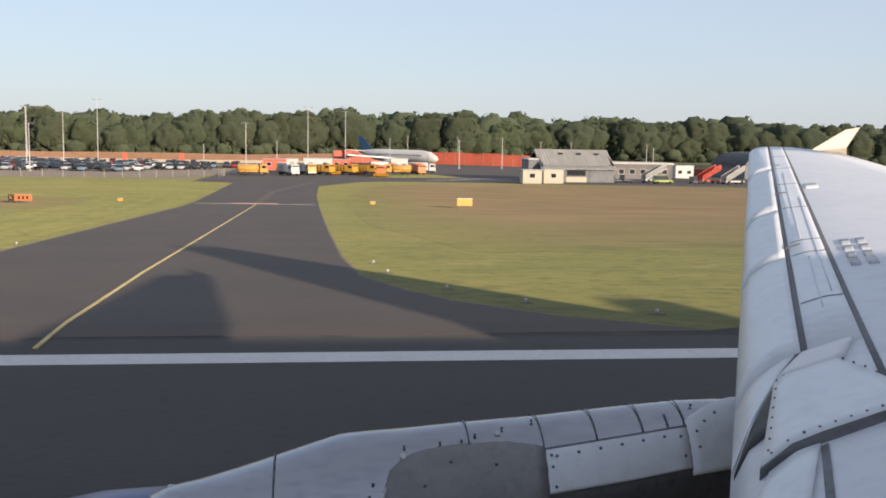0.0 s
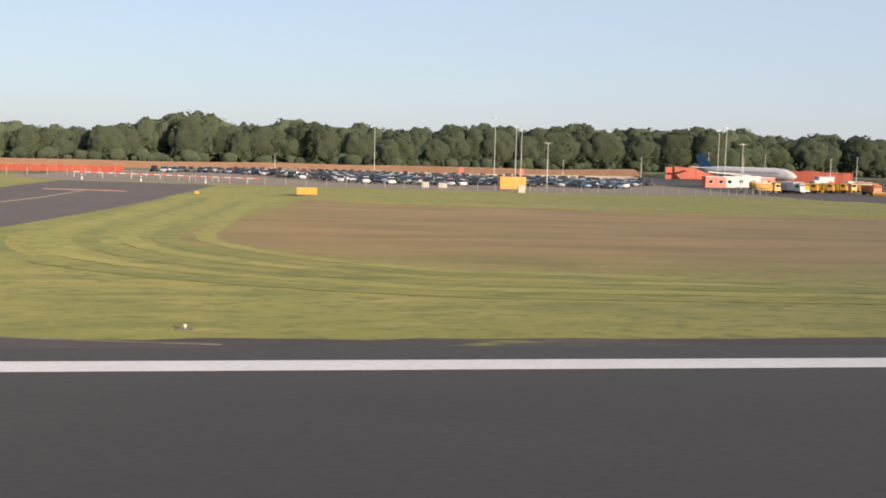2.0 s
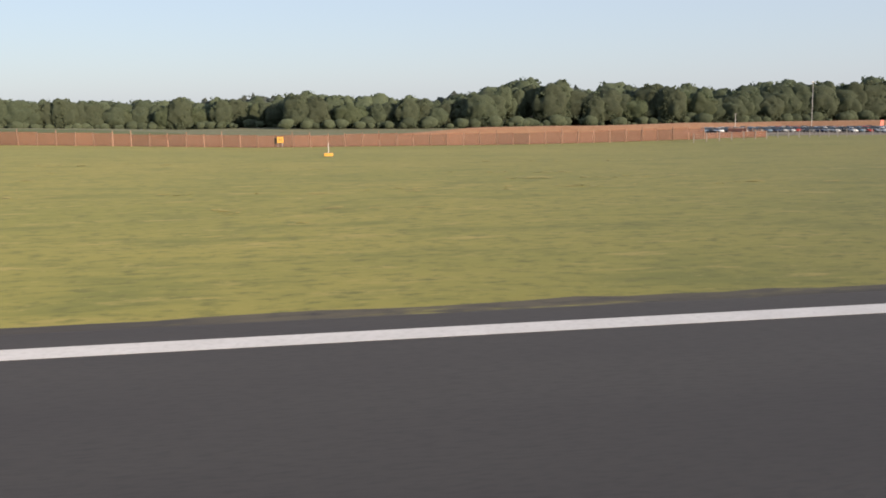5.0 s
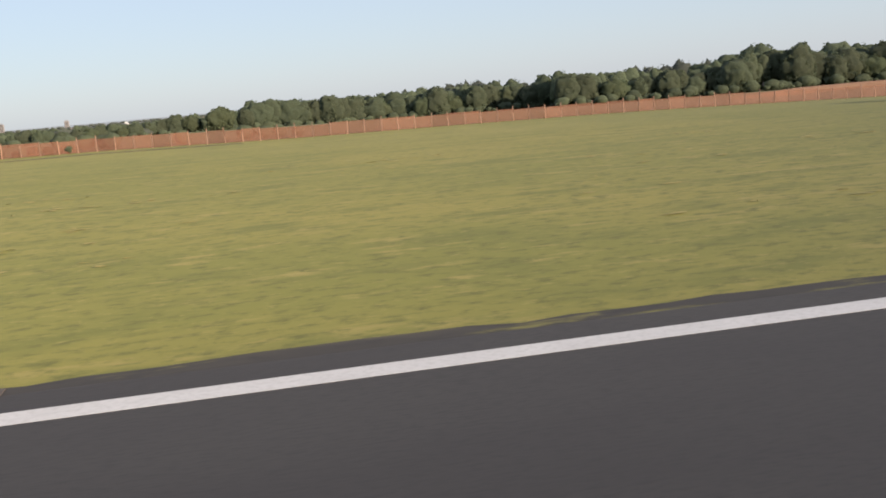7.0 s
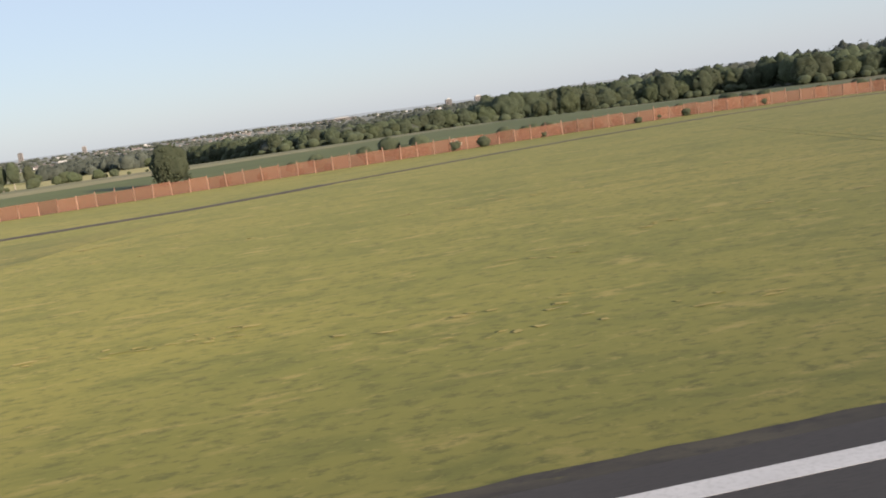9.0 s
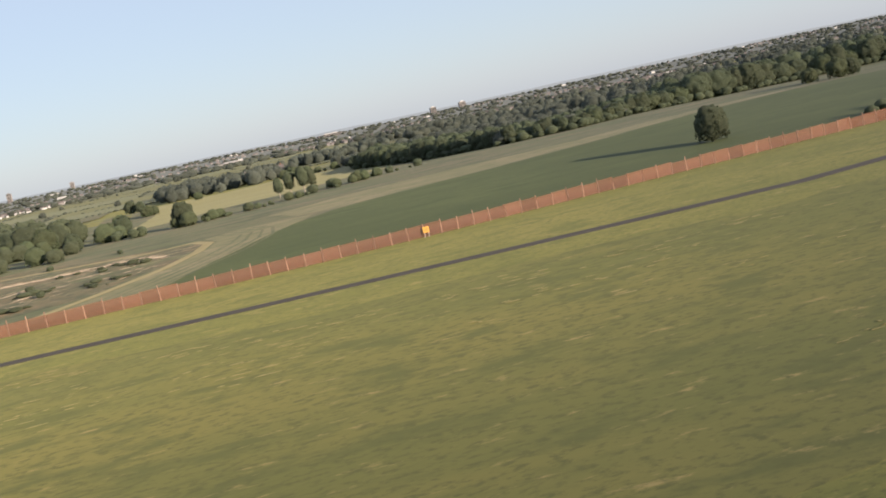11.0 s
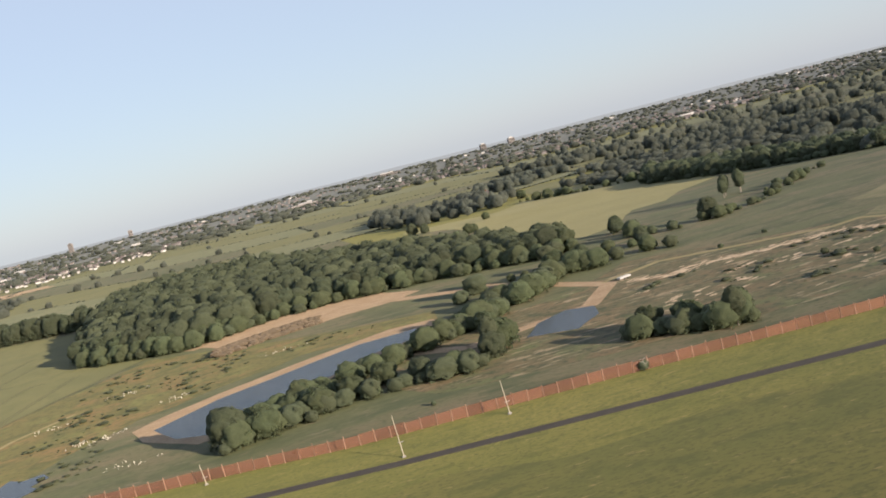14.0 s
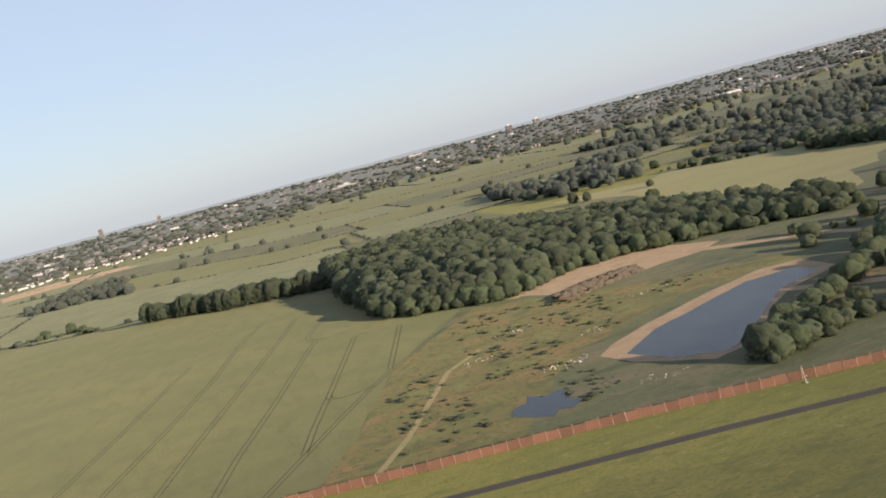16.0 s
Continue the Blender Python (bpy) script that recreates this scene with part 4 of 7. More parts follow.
yb = thing("yellow_container", "large yellow container at the front of the car park", "container")
part("body", slab(-2.5, 2.5, 0, 2.4, 0.12, 2.45, 0.04), SIGN_YELLOW, yb)
for k in range(14):
    part("rib", slab(-2.4 + k * 0.36, -2.28 + k * 0.36, -0.03, 0.0, 0.25, 2.35), SIGN_YELLOW, yb)
for x in (-2.3, 2.3):
    part("foot", slab(x - 0.15, x + 0.15, 0.1, 2.3, 0, 0.12), BLACK, yb)
put(yb, -66.2, 188)
for x, y, w, h in ((-68.4, 170.3, 1.2, 1.15), (-83.7, 181.7, 1.3, 1.0), (-80.2, 184, 1.6, 0.8)):
    b = thing("equipment_box", "pale equipment box on the grass before the car park", "cabinet", "equipment boxes")
    part("body", slab(-w / 2, w / 2, -0.4, 0.4, 0.06, h, 0.03), CREAM, b)
    part("lid", slab(-w / 2 - 0.04, w / 2 + 0.04, -0.44, 0.44, h, h + 0.06, 0.01), WHITE_PAINT, b)
    part("plinth", slab(-w / 2 - 0.1, w / 2 + 0.1, -0.5, 0.5, 0, 0.06), CONCRETE, b)
    put(b, x, y)


def light_mast(high, label="tall slim grey lighting mast beside the car park", arm=0.9):
    m = thing("light_mast", label, "light mast", "light masts")
    part("base", slab(-0.3, 0.3, -0.3, 0.3, 0, 0.25, 0.03), CONCRETE, m)
    part("pole", rod(bmesh.new(), (0, 0, 0.2), (0, 0, high), 0.11, 0.065, 10), WHITE_PAINT, m)
    part("crossarm", slab(-arm, arm, -0.05, 0.05, high - 0.05, high + 0.05), GREY_METAL, m)
    for s in (-1, 1):
        part("lamp", slab(s * arm - 0.24, s * arm + 0.24, -0.25, 0.10, high - 0.08, high + 0.05, 0.03), DARK_WALL, m)
    return m


for x, y, top in ((-82.6, 335.7, 11.3), (-51.1, 288.1, 12.7), (-51.3, 250.7, 8.5), (-51.4, 222, 5.6), (-6.5, 219.8, 6.4), (6.3, 259, 11.0), (16.6, 288.2, 10.7), (-55.8, 236, 9.4)):
    put(light_mast(top - zg(x, y)), x, y)
for x, y, h in ((-115, 330, 6), (-25, 310, 6), (30, 300, 8), (48, 280, 8), (62, 290, 9), (72, 284, 8), (85, 300, 8), (56, 340, 9), (96, 262, 8), (104, 280, 7), (-3, 300, 7), (40, 352, 9)):
    put(light_mast(h, "slim apron lamp post with a single lamp head", 0.35), x, y)

# rusty bank behind the car park
bm = bmesh.new()
prev = None
for x in np.arange(-232, 16, 6):
    h = (2.1 + 0.5 * noise.noise(Vector((x * 0.03, 0, 0)))) * float(np.interp(x, [-232, -205], [0.1, 1.0]))
    y0 = float(np.interp(x, [-232, -160, -120, -72, -22, 16], [328, 338, 362, 376, 360, 348])) + 4 * noise.noise(Vector((x * 0.02, 3, 0)))
    ring = [bm.verts.new((x, y0 + dy, zg(x, y0) + dz)) for dy, dz in ((0, -0.2), (5, h * 0.8), (9, h), (14, h * 0.8), (24, -0.2))]
    if prev:
        for a in range(4):
            bm.faces.new((prev[a], ring[a], ring[a + 1], prev[a + 1]))
    prev = ring
bmesh.ops.recalc_face_normals(bm, faces=bm.faces)
bank = tagged(part("embankment", bm, RUST_BANK), "long low bank of dry rusty brown grass", "embankment", kind="structure")
bank.scale = (K, K, K)


# ---- apron: service vehicles ----
def wheels(parent, xs, half, r, w=0.3):
    me = bpy.data.meshes.new("wheel")
    bm = rod(bmesh.new(), (0, -w / 2, 0), (0, w / 2, 0), r, n=14)
    bm.to_mesh(me), bm.free(), me.materials.append(RUBBER)
    for x in xs:
        for s in (-1, 1):
            o = new("wheel", me)
            o.parent = parent
            o.location = (x, s * half, r)


def truck(body, cab, label, kind):
    """A service truck facing +x."""
    t = thing("service_truck", label, "truck", "apron service vehicles")
    part("chassis", slab(-3.6, 3.4, -0.5, 0.5, 0.55, 0.85, 0.03), BLACK, t)
    c = part("cab", slab(1.7, 3.7, -1.15, 1.15, 0.75, 2.75, 0.12, (0.86, 0.94)), cab, t)
    part("windscreen", slab(3.50, 3.60, -0.95, 0.95, 1.7, 2.5), GLASS, c)
    for s in (-1, 1):
        part("side_window", slab(2.2, 3.1, s * 1.12 - 0.02, s * 1.12 + 0.02, 1.75, 2.4), GLASS, c)
    part("bumper", slab(3.68, 3.85, -1.1, 1.1, 0.5, 0.85, 0.04), body, t)
    part("beacon", rod(bmesh.new(), (2.6, 0, 2.75), (2.6, 0, 2.95), 0.12), ORANGE, t)
    wheels(t, (-2.6, -1.4, 2.6), 0.95, 0.5)
    part("light_bar", slab(2.0, 2.3, -0.8, 0.8, 2.75, 2.88, 0.02), GLASS, t)
    for s in (-1, 1):
        part("mudguard", slab(-3.25, -0.75, s * 1.0 - 0.2, s * 1.0 + 0.2, 1.02, 1.12), BLACK, t)
        part("fuel_box", slab(0.1, 1.3, s * 0.95 - 0.2, s * 0.95 + 0.2, 0.35, 0.85, 0.04), BLACK, t)
        part("mirror", slab(3.3, 3.42, s * 1.32 - 0.1, s * 1.32 + 0.1, 1.8, 2.3), BLACK, t)
        part("step", slab(1.9, 2.4, s * 1.16 - 0.08, s * 1.16 + 0.08, 0.45, 0.55), GREY_METAL, t)
    if kind == "tank":
        part("tank", loft(bmesh.new(), [(-3.6, 1.75, 0.8, 0.6), (-3.5, 1.75, 1.1, 0.85), (1.4, 1.75, 1.1, 0.85), (1.5, 1.75, 0.8, 0.6)], 16), body, t)
        part("walkway", slab(-3.4, 1.3, -0.35, 0.35, 2.58, 2.66), GREY_METAL, t)
        part("side_locker", slab(-3.3, 1.2, -1.15, 1.15, 0.85, 1.2, 0.03), body, t)
        for x in (-3.0, -1.6, -0.2, 1.1):
            part("tank_band", loft(bmesh.new(), [(x, 1.75, 1.13, 0.88), (x + 0.08, 1.75, 1.13, 0.88)], 16), GREY_METAL, t)
        part("top_rail", slab(-3.4, 1.3, -0.42, -0.38, 2.95, 3.0), GREY_METAL, t)
        for x in (-3.3, -1.1, 1.2):
            part("rail_post", slab(x - 0.03, x + 0.03, -0.42, -0.38, 2.6, 2.95), GREY_METAL, t)
    elif kind == "plough":
        part("hopper", slab(-3.6, 1.5, -1.15, 1.15, 0.85, 2.5, 0.06, (1.04, 1.1)), body, t)
        bm = bmesh.new()
        rows = [[bm.verts.new((4.6 + 0.35 * math.sin(a), y, 0.15 + 0.9 * (1 - math.cos(a)) / 1.6)) for a in (0, 0.5, 1.0, 1.6, 2.1)] for y in (-1.9, 1.9)]
        for a in range(4):
            bm.faces.new((rows[0][a], rows[0][a + 1], rows[1][a + 1], rows[1][a]))
        bmesh.ops.solidify(bm, geom=bm.faces[:], thickness=0.06)
        part("plough_blade", bm, TRUCK_YELLOW, t)
        for x in (-3.2, -2.2, -1.2, -0.2, 0.8):
            for s in (-1, 1):
                part("hopper_rib", slab(x - 0.06, x + 0.06, s * 1.22 - 0.06, s * 1.22 + 0.06, 0.95, 2.4), BLACK, t)
        # closed top: the hopper's shaded inside is painted on as a black sheet
        part("hopper_opening", slab(-3.3, 1.2, -0.95, 0.95, 2.5, 2.56), BLACK, t)
        part("plough_arm", slab(3.8, 4.7, -0.4, 0.4, 0.4, 0.65), BLACK, t)
    else:
        part("box_body", slab(-3.6, 1.5, -1.2, 1.2, 0.9, 3.0, 0.05), body, t)
        part("rear_door", slab(-3.66, -3.6, -1.0, 1.0, 1.0, 2.85), GREY_METAL, t)
        for s in (-1, 1):
            part("side_shutter", slab(-2.9, -0.4, s * 1.21 - 0.015, s * 1.21 + 0.015, 1.1, 2.5), GREY_METAL, t)
    return t


for x, y, turn, body, cab, kind, label in (
        (-4.6, 211, 5, TRUCK_YELLOW, TRUCK_YELLOW, "tank", "yellow airport tanker truck parked on the apron"),
        (2.6, 214, -60, WHITE_PAINT, WHITE_PAINT, "box", "white box-bodied service truck on the apron"),
        (6.5, 219, -70, WHITE_PAINT, TRUCK_YELLOW, "box", "white and yellow service truck on the apron"),
        (9.5, 221, -40, TRUCK_YELLOW, TRUCK_YELLOW, "plough", "yellow snowplough truck on the apron"),
        (14.5, 223, -40, TRUCK_YELLOW, TRUCK_YELLOW, "plough", "yellow snowplough truck on the apron"),
        (19.5, 226, -40, TRUCK_YELLOW, TRUCK_YELLOW, "plough", "yellow snowplough truck on the apron"),
        (2.5, 228, 0, TRUCK_YELLOW, TRUCK_YELLOW, "tank", "yellow airport tanker truck behind the ploughs"),
        (22.0, 214, -95, ORANGE, ORANGE, "plough", "orange gritting truck on the apron"),
        (26.5, 226, 180, TRUCK_YELLOW, TRUCK_YELLOW, "tank", "yellow airport tanker truck facing the runway"),
        (31.5, 232, -75, ORANGE, ORANGE, "box", "orange box truck on the apron"),
        (33.5, 240, 0, WHITE_PAINT, WHITE_PAINT, "box", "white box-bodied service truck on the apron"),
        (24.0, 240, 10, WHITE_PAINT, ORANGE, "box", "white and orange service truck on the apron")):
    put(truck(body, cab, label, kind), x, y, zg(x, y) + 0.06, turn, 0.84)


def cabin(l, d, h, wall, label, windows=2, name="site_cabin"):
    c = thing(name, label, "cabin", "site cabins")
    part("body", slab(-l / 2, l / 2, 0, d, 0.1, h, 0.03), wall, c)
    part("roof", slab(-l / 2 - 0.12, l / 2 + 0.12, -0.12, d + 0.12, h, h + 0.14, 0.02), GREY_METAL, c)
    part("plinth", slab(-l / 2, l / 2, 0.05, d - 0.05, 0, 0.1), CONCRETE, c)
    for k in range(windows):
        x = -l / 2 + l * (k + 0.5) / windows
        f = part("window", slab(x - 0.55, x + 0.55, -0.05, 0.0, 1.1, 2.0, 0.01), WHITE_PAINT, c)
        part("pane", slab(x - 0.48, x + 0.48, -0.06, -0.05, 1.17, 1.93), GLASS, f)
    return c


for x, y, l, d, h, m, label in (
        (48.3, 184.6, 3.6, 3, 2.5, CREAM, "small cream cabin with a window on the apron edge"),
        (52.9, 187, 3.8, 3, 2.6, CREAM, "small cream cabin beside a hangar"),
        (-1.5, 246, 5.5, 2.6, 2.7, SIGN_RED, "red site container behind the vehicles"),
        (2.6, 247, 3.0, 2.6, 2.8, WHITE_PAINT, "white site cabin beside a red container"),
        (8.8, 250, 7.0, 2.6, 2.9, WHITE_PAINT, "long white site cabin with windows"),
        (14.5, 251, 4.5, 2.6, 2.6, SIGN_RED, "red site container beside a white cabin"),
        (28.5, 246, 4.2, 2.6, 3.2, WHITE_PAINT, "white freight container on the apron"),
        (97, 236, 4.5, 3, 3, WHITE_PAINT, "white site cabin at the edge of the apron")):
    put(cabin(l, d, h, m, label, 1 if l < 4 else 2), x, y, zg(x, y) + 0.06)

# hangar with a ridged sheet roof
hg = thing("hangar", "old hangar with a pale weathered ribbed sheet roof", "hangar")
part("wall", slab(-7.4, 7.4, 0.3, 15.6, 0, 3.4), DARK_WALL, hg)
bm = bmesh.new()
n = 44
lo, hi = [], []
for i in range(n + 1):
    x = -7.8 + 15.6 * i / n
    r = 0.06 if i % 2 else 0.0
    lo.append((bm.verts.new((x, -0.4, 2.5 + r)), bm.verts.new((x, 7.8, 6.5 + r)), bm.verts.new((x, 16.2, 2.7 + r))))
for a, b in zip(lo, lo[1:]):
    bm.faces.new((a[0], b[0], b[1], a[1])), bm.faces.new((a[1], b[1], b[2], a[2]))
bmesh.ops.solidify(bm, geom=bm.faces[:], thickness=0.08)
roof = part("roof", bm, SHEET, hg)
for x in (-2.6, 1.2, 5.0):
    part("rooflight", slab(x - 0.5, x + 0.5, 5.6, 6.6, 5.2, 5.85, 0.02), GLASS, roof)
for s in (-7.4, 7.4):
    bm = bmesh.new()
    vs = [bm.verts.new(v) for v in ((s, 0.3, 3.4), (s, 15.6, 3.4), (s, 7.8, 6.35))]
    f = bm.faces.new(vs)
    bmesh.ops.solidify(bm, geom=[f], thickness=0.15)
    part("gable", bm, SHEET, hg)
part("sliding_door", slab(-2.6, 1.6, 0.18, 0.3, 0.05, 1.1), CREAM, hg)
part("sliding_door", slab(2.2, 7.0, 0.18, 0.3, 0.05, 2.2), DARK_WALL, hg)
# no hole in the wall: a dark pane stands for the shaded interior
part("dark_opening", slab(-2.4, 1.4, 0.20, 0.3, 1.4, 2.4), GLASS, hg)
part("lean_to", slab(-9.8, -7.5, 3.0, 10.0, 0, 4.4, 0.05), DARK_WALL, hg)
part("lean_to_roof", slab(-10.0, -7.5, 2.8, 10.2, 4.4, 4.7, 0.05, (0.8, 0.9)), SHEET, hg)
put(hg, 61, 199, zg(61, 199) + 0.05)
lb = thing("store_building", "long low white building with a flat roof", "building")
part("wall", slab(-7, 7, 0, 9, 0, 3.4), RENDER_WALL, lb)
part("roof", slab(-7.3, 7.3, -0.3, 9.3, 3.4, 3.75, 0.05), SHEET, lb)
for k in range(5):
    f = part("window", slab(-6 + k * 2.6, -4.6 + k * 2.6, -0.04, 0.0, 1.1, 2.3), WHITE_PAINT, lb)
    part("pane", slab(-5.9 + k * 2.6, -4.7 + k * 2.6, -0.055, -0.04, 1.2, 2.2), GLASS, f)
put(lb, 84, 228, zg(84, 228) + 0.05)
ah = thing("arched_hangar", "grey arched-roof hangar at the edge of the apron", "hangar")
bm = bmesh.new()
prof = [(-8 * math.cos(a), 3.0 + 3.6 * math.sin(a)) for a in [math.pi * i / 14 for i in range(15)]]
ends = [[bm.verts.new((x, y, z)) for x, z in prof] for y in (0, 22)]
for i in range(14):
    bm.faces.new((ends[0][i], ends[0][i + 1], ends[1][i + 1], ends[1][i]))
bmesh.ops.solidify(bm, geom=bm.faces[:], thickness=0.12)
part("roof", bm, DARK_WALL, ah)
part("wall", slab(-7.8, 7.8, 0.3, 21.7, 0, 3.1), DARK_WALL, ah)
bm = bmesh.new()
bm.faces.new([bm.verts.new((x * 0.98, 0.25, z)) for x, z in prof])
part("gable", bm, DARK_WALL, ah)
part("sliding_door", slab(-5.5, 5.5, 0.1, 0.2, 0.05, 4.2), DARK_WALL, ah)
put(ah, 122, 240, zg(122, 240) + 0.05)


def boarding_steps(paint, label):
    s = thing("boarding_steps", label, "passenger stairs", "boarding stairs")
    part("chassis", slab(-2.6, 2.6, -0.9, 0.9, 0.45, 0.75, 0.05), paint, s)
    wheels(s, (-1.8, 1.8), 0.85, 0.4)
    for k in range(12):
        part("step", slab(-2.3 + k * 0.4, -1.85 + k * 0.4, -0.75, 0.75, 0.75 + k * 0.2, 0.85 + k * 0.2), GREY_METAL, s)
    for y in (-0.82, 0.82):
        bm = bmesh.new()
        f = bm.faces.new([bm.verts.new(v) for v in ((-2.5, y, 0.75), (-1.9, y, 0.75), (2.6, y, 2.9), (2.6, y, 4.0), (2.0, y, 4.0), (-2.5, y, 1.8))])
        bmesh.ops.solidify(bm, geom=[f], thickness=0.06)
        part("side_panel", bm, paint, s)
    return s


put(boarding_steps(WHITE_PAINT, "white mobile boarding stairs"), 79, 206, zg(79, 206) + 0.06, 15)
put(boarding_steps(WHITE_PAINT, "white mobile boarding stairs with red ends"), 96, 205, zg(96, 205) + 0.06, 20)
put(boarding_steps(SIGN_RED, "red mobile boarding stairs"), 92, 208, zg(92, 208) + 0.06, 20)
gc = car(mixed("lime_car_paint", (0.30, 0.36, 0.10), (0.34, 0.40, 0.12), None, 2, 6, rough=0.3), "lime green and white airfield patrol car", 1.75, True)
put(gc, 78.5, 199, zg(78.5, 199) + 0.06, -88)
for x, y in ((70, 203), (73, 206), (87, 203)):
    b = thing("baggage_cart", "low grey baggage cart on the apron", "cart", "baggage carts")
    part("bed", slab(-1.2, 1.2, -0.7, 0.7, 0.4, 0.5, 0.02), GREY_METAL, b)
    part("end_panel", slab(-1.2, -1.14, -0.7, 0.7, 0.5, 1.6), GREY_METAL, b)
    wheels(b, (-0.8, 0.8), 0.6, 0.2, 0.12)
    put(b, x, y, zg(x, y) + 0.06, 30)

# ---- parked airliner: nose towards +x ----
jet = thing("parked_airliner", "white twin-jet airliner with a blue tail fin parked on the apron", "aircraft")
fus = part("fuselage", loft(bmesh.new(), [(-16.5, 3.9, 0.15, 0.15), (-13, 3.6, 0.8, 0.9), (-8, 3.1, 1.7, 1.7), (-4, 2.9, 1.95, 1.95), (11, 2.9, 1.95, 1.95), (14.5, 2.75, 1.75, 1.7), (16.6, 2.5, 1.1, 1.0), (17.6, 2.35, 0.3, 0.25)], 20), WHITE_PAINT, jet)


def fin(name, pts, thick, material, parent, axis):
    bm = bmesh.new()
    f = bm.faces.new([bm.verts.new(p) for p in pts])
    r = bmesh.ops.extrude_face_region(bm, geom=[f])
    d = Vector((0, thick, 0)) if axis == "y" else Vector((0, 0, thick))
    bmesh.ops.translate(bm, verts=[v for v in r["geom"] if isinstance(v, bmesh.types.BMVert)], vec=d)
    bmesh.ops.recalc_face_normals(bm, faces=bm.faces)
    bmesh.ops.bevel(bm, geom=bm.edges[:], offset=thick * 0.3, segments=2, affect="EDGES")
    return part(name, bm, material, parent)


fin("tail_fin", [(-9.5, -0.15, 4.4), (-14.5, -0.15, 8.6), (-16.6, -0.15, 8.6), (-15.2, -0.15, 4.2)], 0.3, BLUE_TAIL, jet, "y")
for s in (-1, 1):
    fin("tailplane", [(-12.5, s * 0.4, 4.0), (-15.0, s * 5.5, 4.4), (-16.4, s * 5.5, 4.4), (-15.5, s * 0.4, 4.0)], 0.2, WHITE_PAINT, jet, "z")
    fin("wing", [(4, s * 1.6, 2.0), (-3.5, s * 16, 3.0), (-5.2, s * 16, 3.0), (-3.5, s * 1.6, 2.0)], 0.35, GREY_METAL, jet, "z")
    e = loft(bmesh.new(), [(5.2, 1.35, 0.85, 0.85), (4.6, 1.35, 1.0, 1.0), (2.4, 1.35, 0.95, 0.95), (0.8, 1.4, 0.5, 0.5)], 14)
    bmesh.ops.translate(e, verts=e.verts, vec=(0, s * 5.6, 0))
    part("engine", e, WHITE_PAINT, jet)
    part("landing_leg", rod(bmesh.new(), (-1.5, s * 2.6, 0.5), (-1.5, s * 2.6, 2.2), 0.15), GREY_METAL, jet)
    part("wheel", rod(bmesh.new(), (-1.5, s * 2.6 - 0.4, 0.55), (-1.5, s * 2.6 + 0.4, 0.55), 0.55, n=14), RUBBER, jet)
part("nose_leg", rod(bmesh.new(), (12.5, 0, 0.4), (12.5, 0, 1.6), 0.12), GREY_METAL, jet)
part("nose_wheel", rod(bmesh.new(), (12.5, -0.25, 0.4), (12.5, 0.25, 0.4), 0.4, n=14), RUBBER, jet)
part("cockpit_window", slab(15.2, 16.3, -0.9, 0.9, 3.15, 3.6, 0.1, (0.6, 0.8)), GLASS, fus)
for k in range(24):
    part("window", slab(-6 + k * 0.8, -5.75 + k * 0.8, -1.97, -1.85, 3.2, 3.5), GLASS, fus)
put(jet, 32, 305, zg(32, 305) + 0.02, -50, 1.0)


# ---- open country ----
draped("countryside", [(-1300, 720), (-1300, 30), (-985, 30), (-925, 210), (-861, 195), (-842, 190), (-800, 178), (-735, 170.5), (-660, 165), (-620, 160), (-547, 162), (-435, 167), (-345, 168), (-232, 166), (-205, 170), (-190, 300), (-60, 400), (280, 380), (280, 720)],
       ROUGH_GRASS, 0.04, "rough olive pasture beyond the airfield fence", "ground", 40)
draped("crop_field", wavy([(-648, 174), (-640, 194), (-628, 222), (-622, 236), (-606, 256), (-588, 262), (-560, 268), (-520, 282), (-480, 300), (-380, 318), (-300, 300), (-300, 174), (-540, 169)], 1.5, 10, 21), DARK_CROP, 0.10, "dark green crop behind the fence", "field")
draped("crop_field", wavy([(-677, 388), (-671, 500), (-669, 583), (-673, 655), (-692, 766), (-655, 748), (-628, 715), (-606, 735), (-587, 772), (-567, 685), (-543, 640), (-523, 600), (-543, 525), (-580, 500), (-604, 464), (-624, 462), (-655, 403)], 2, 12, 22), GOLD_CROP, 0.14, "pale golden barley field", "field")
draped("crop_field", wavy([(-568, 726), (-560, 800), (-552, 900), (-514, 956), (-486, 880), (-506, 720), (-524, 606), (-544, 648)], 2, 12, 52), GREEN_CROP, 0.14, "green field between woods and a farm", "field")
draped("field_margin", wavy([(-606, 258), (-588, 264), (-560, 270), (-520, 284), (-480, 302), (-440, 312), (-440, 324), (-490, 318), (-520, 304), (-560, 304), (-600, 300), (-622, 286), (-616, 262)], 2, 9, 53), GOLD_MARGIN, 0.09, "pale dry margin along the crop", "grass")
draped("crop_field", wavy([(-852, 376), (-891, 310), (-912, 246), (-935, 190), (-1300, 190), (-1300, 960), (-1131, 848), (-1080, 806), (-1048, 765), (-1025, 710), (-994, 646), (-946, 592), (-900, 556), (-880, 520), (-878, 412)], 1.2, 14, 23), GREEN_CROP, 0.12, "smooth green barley field scored by tramlines", "field")
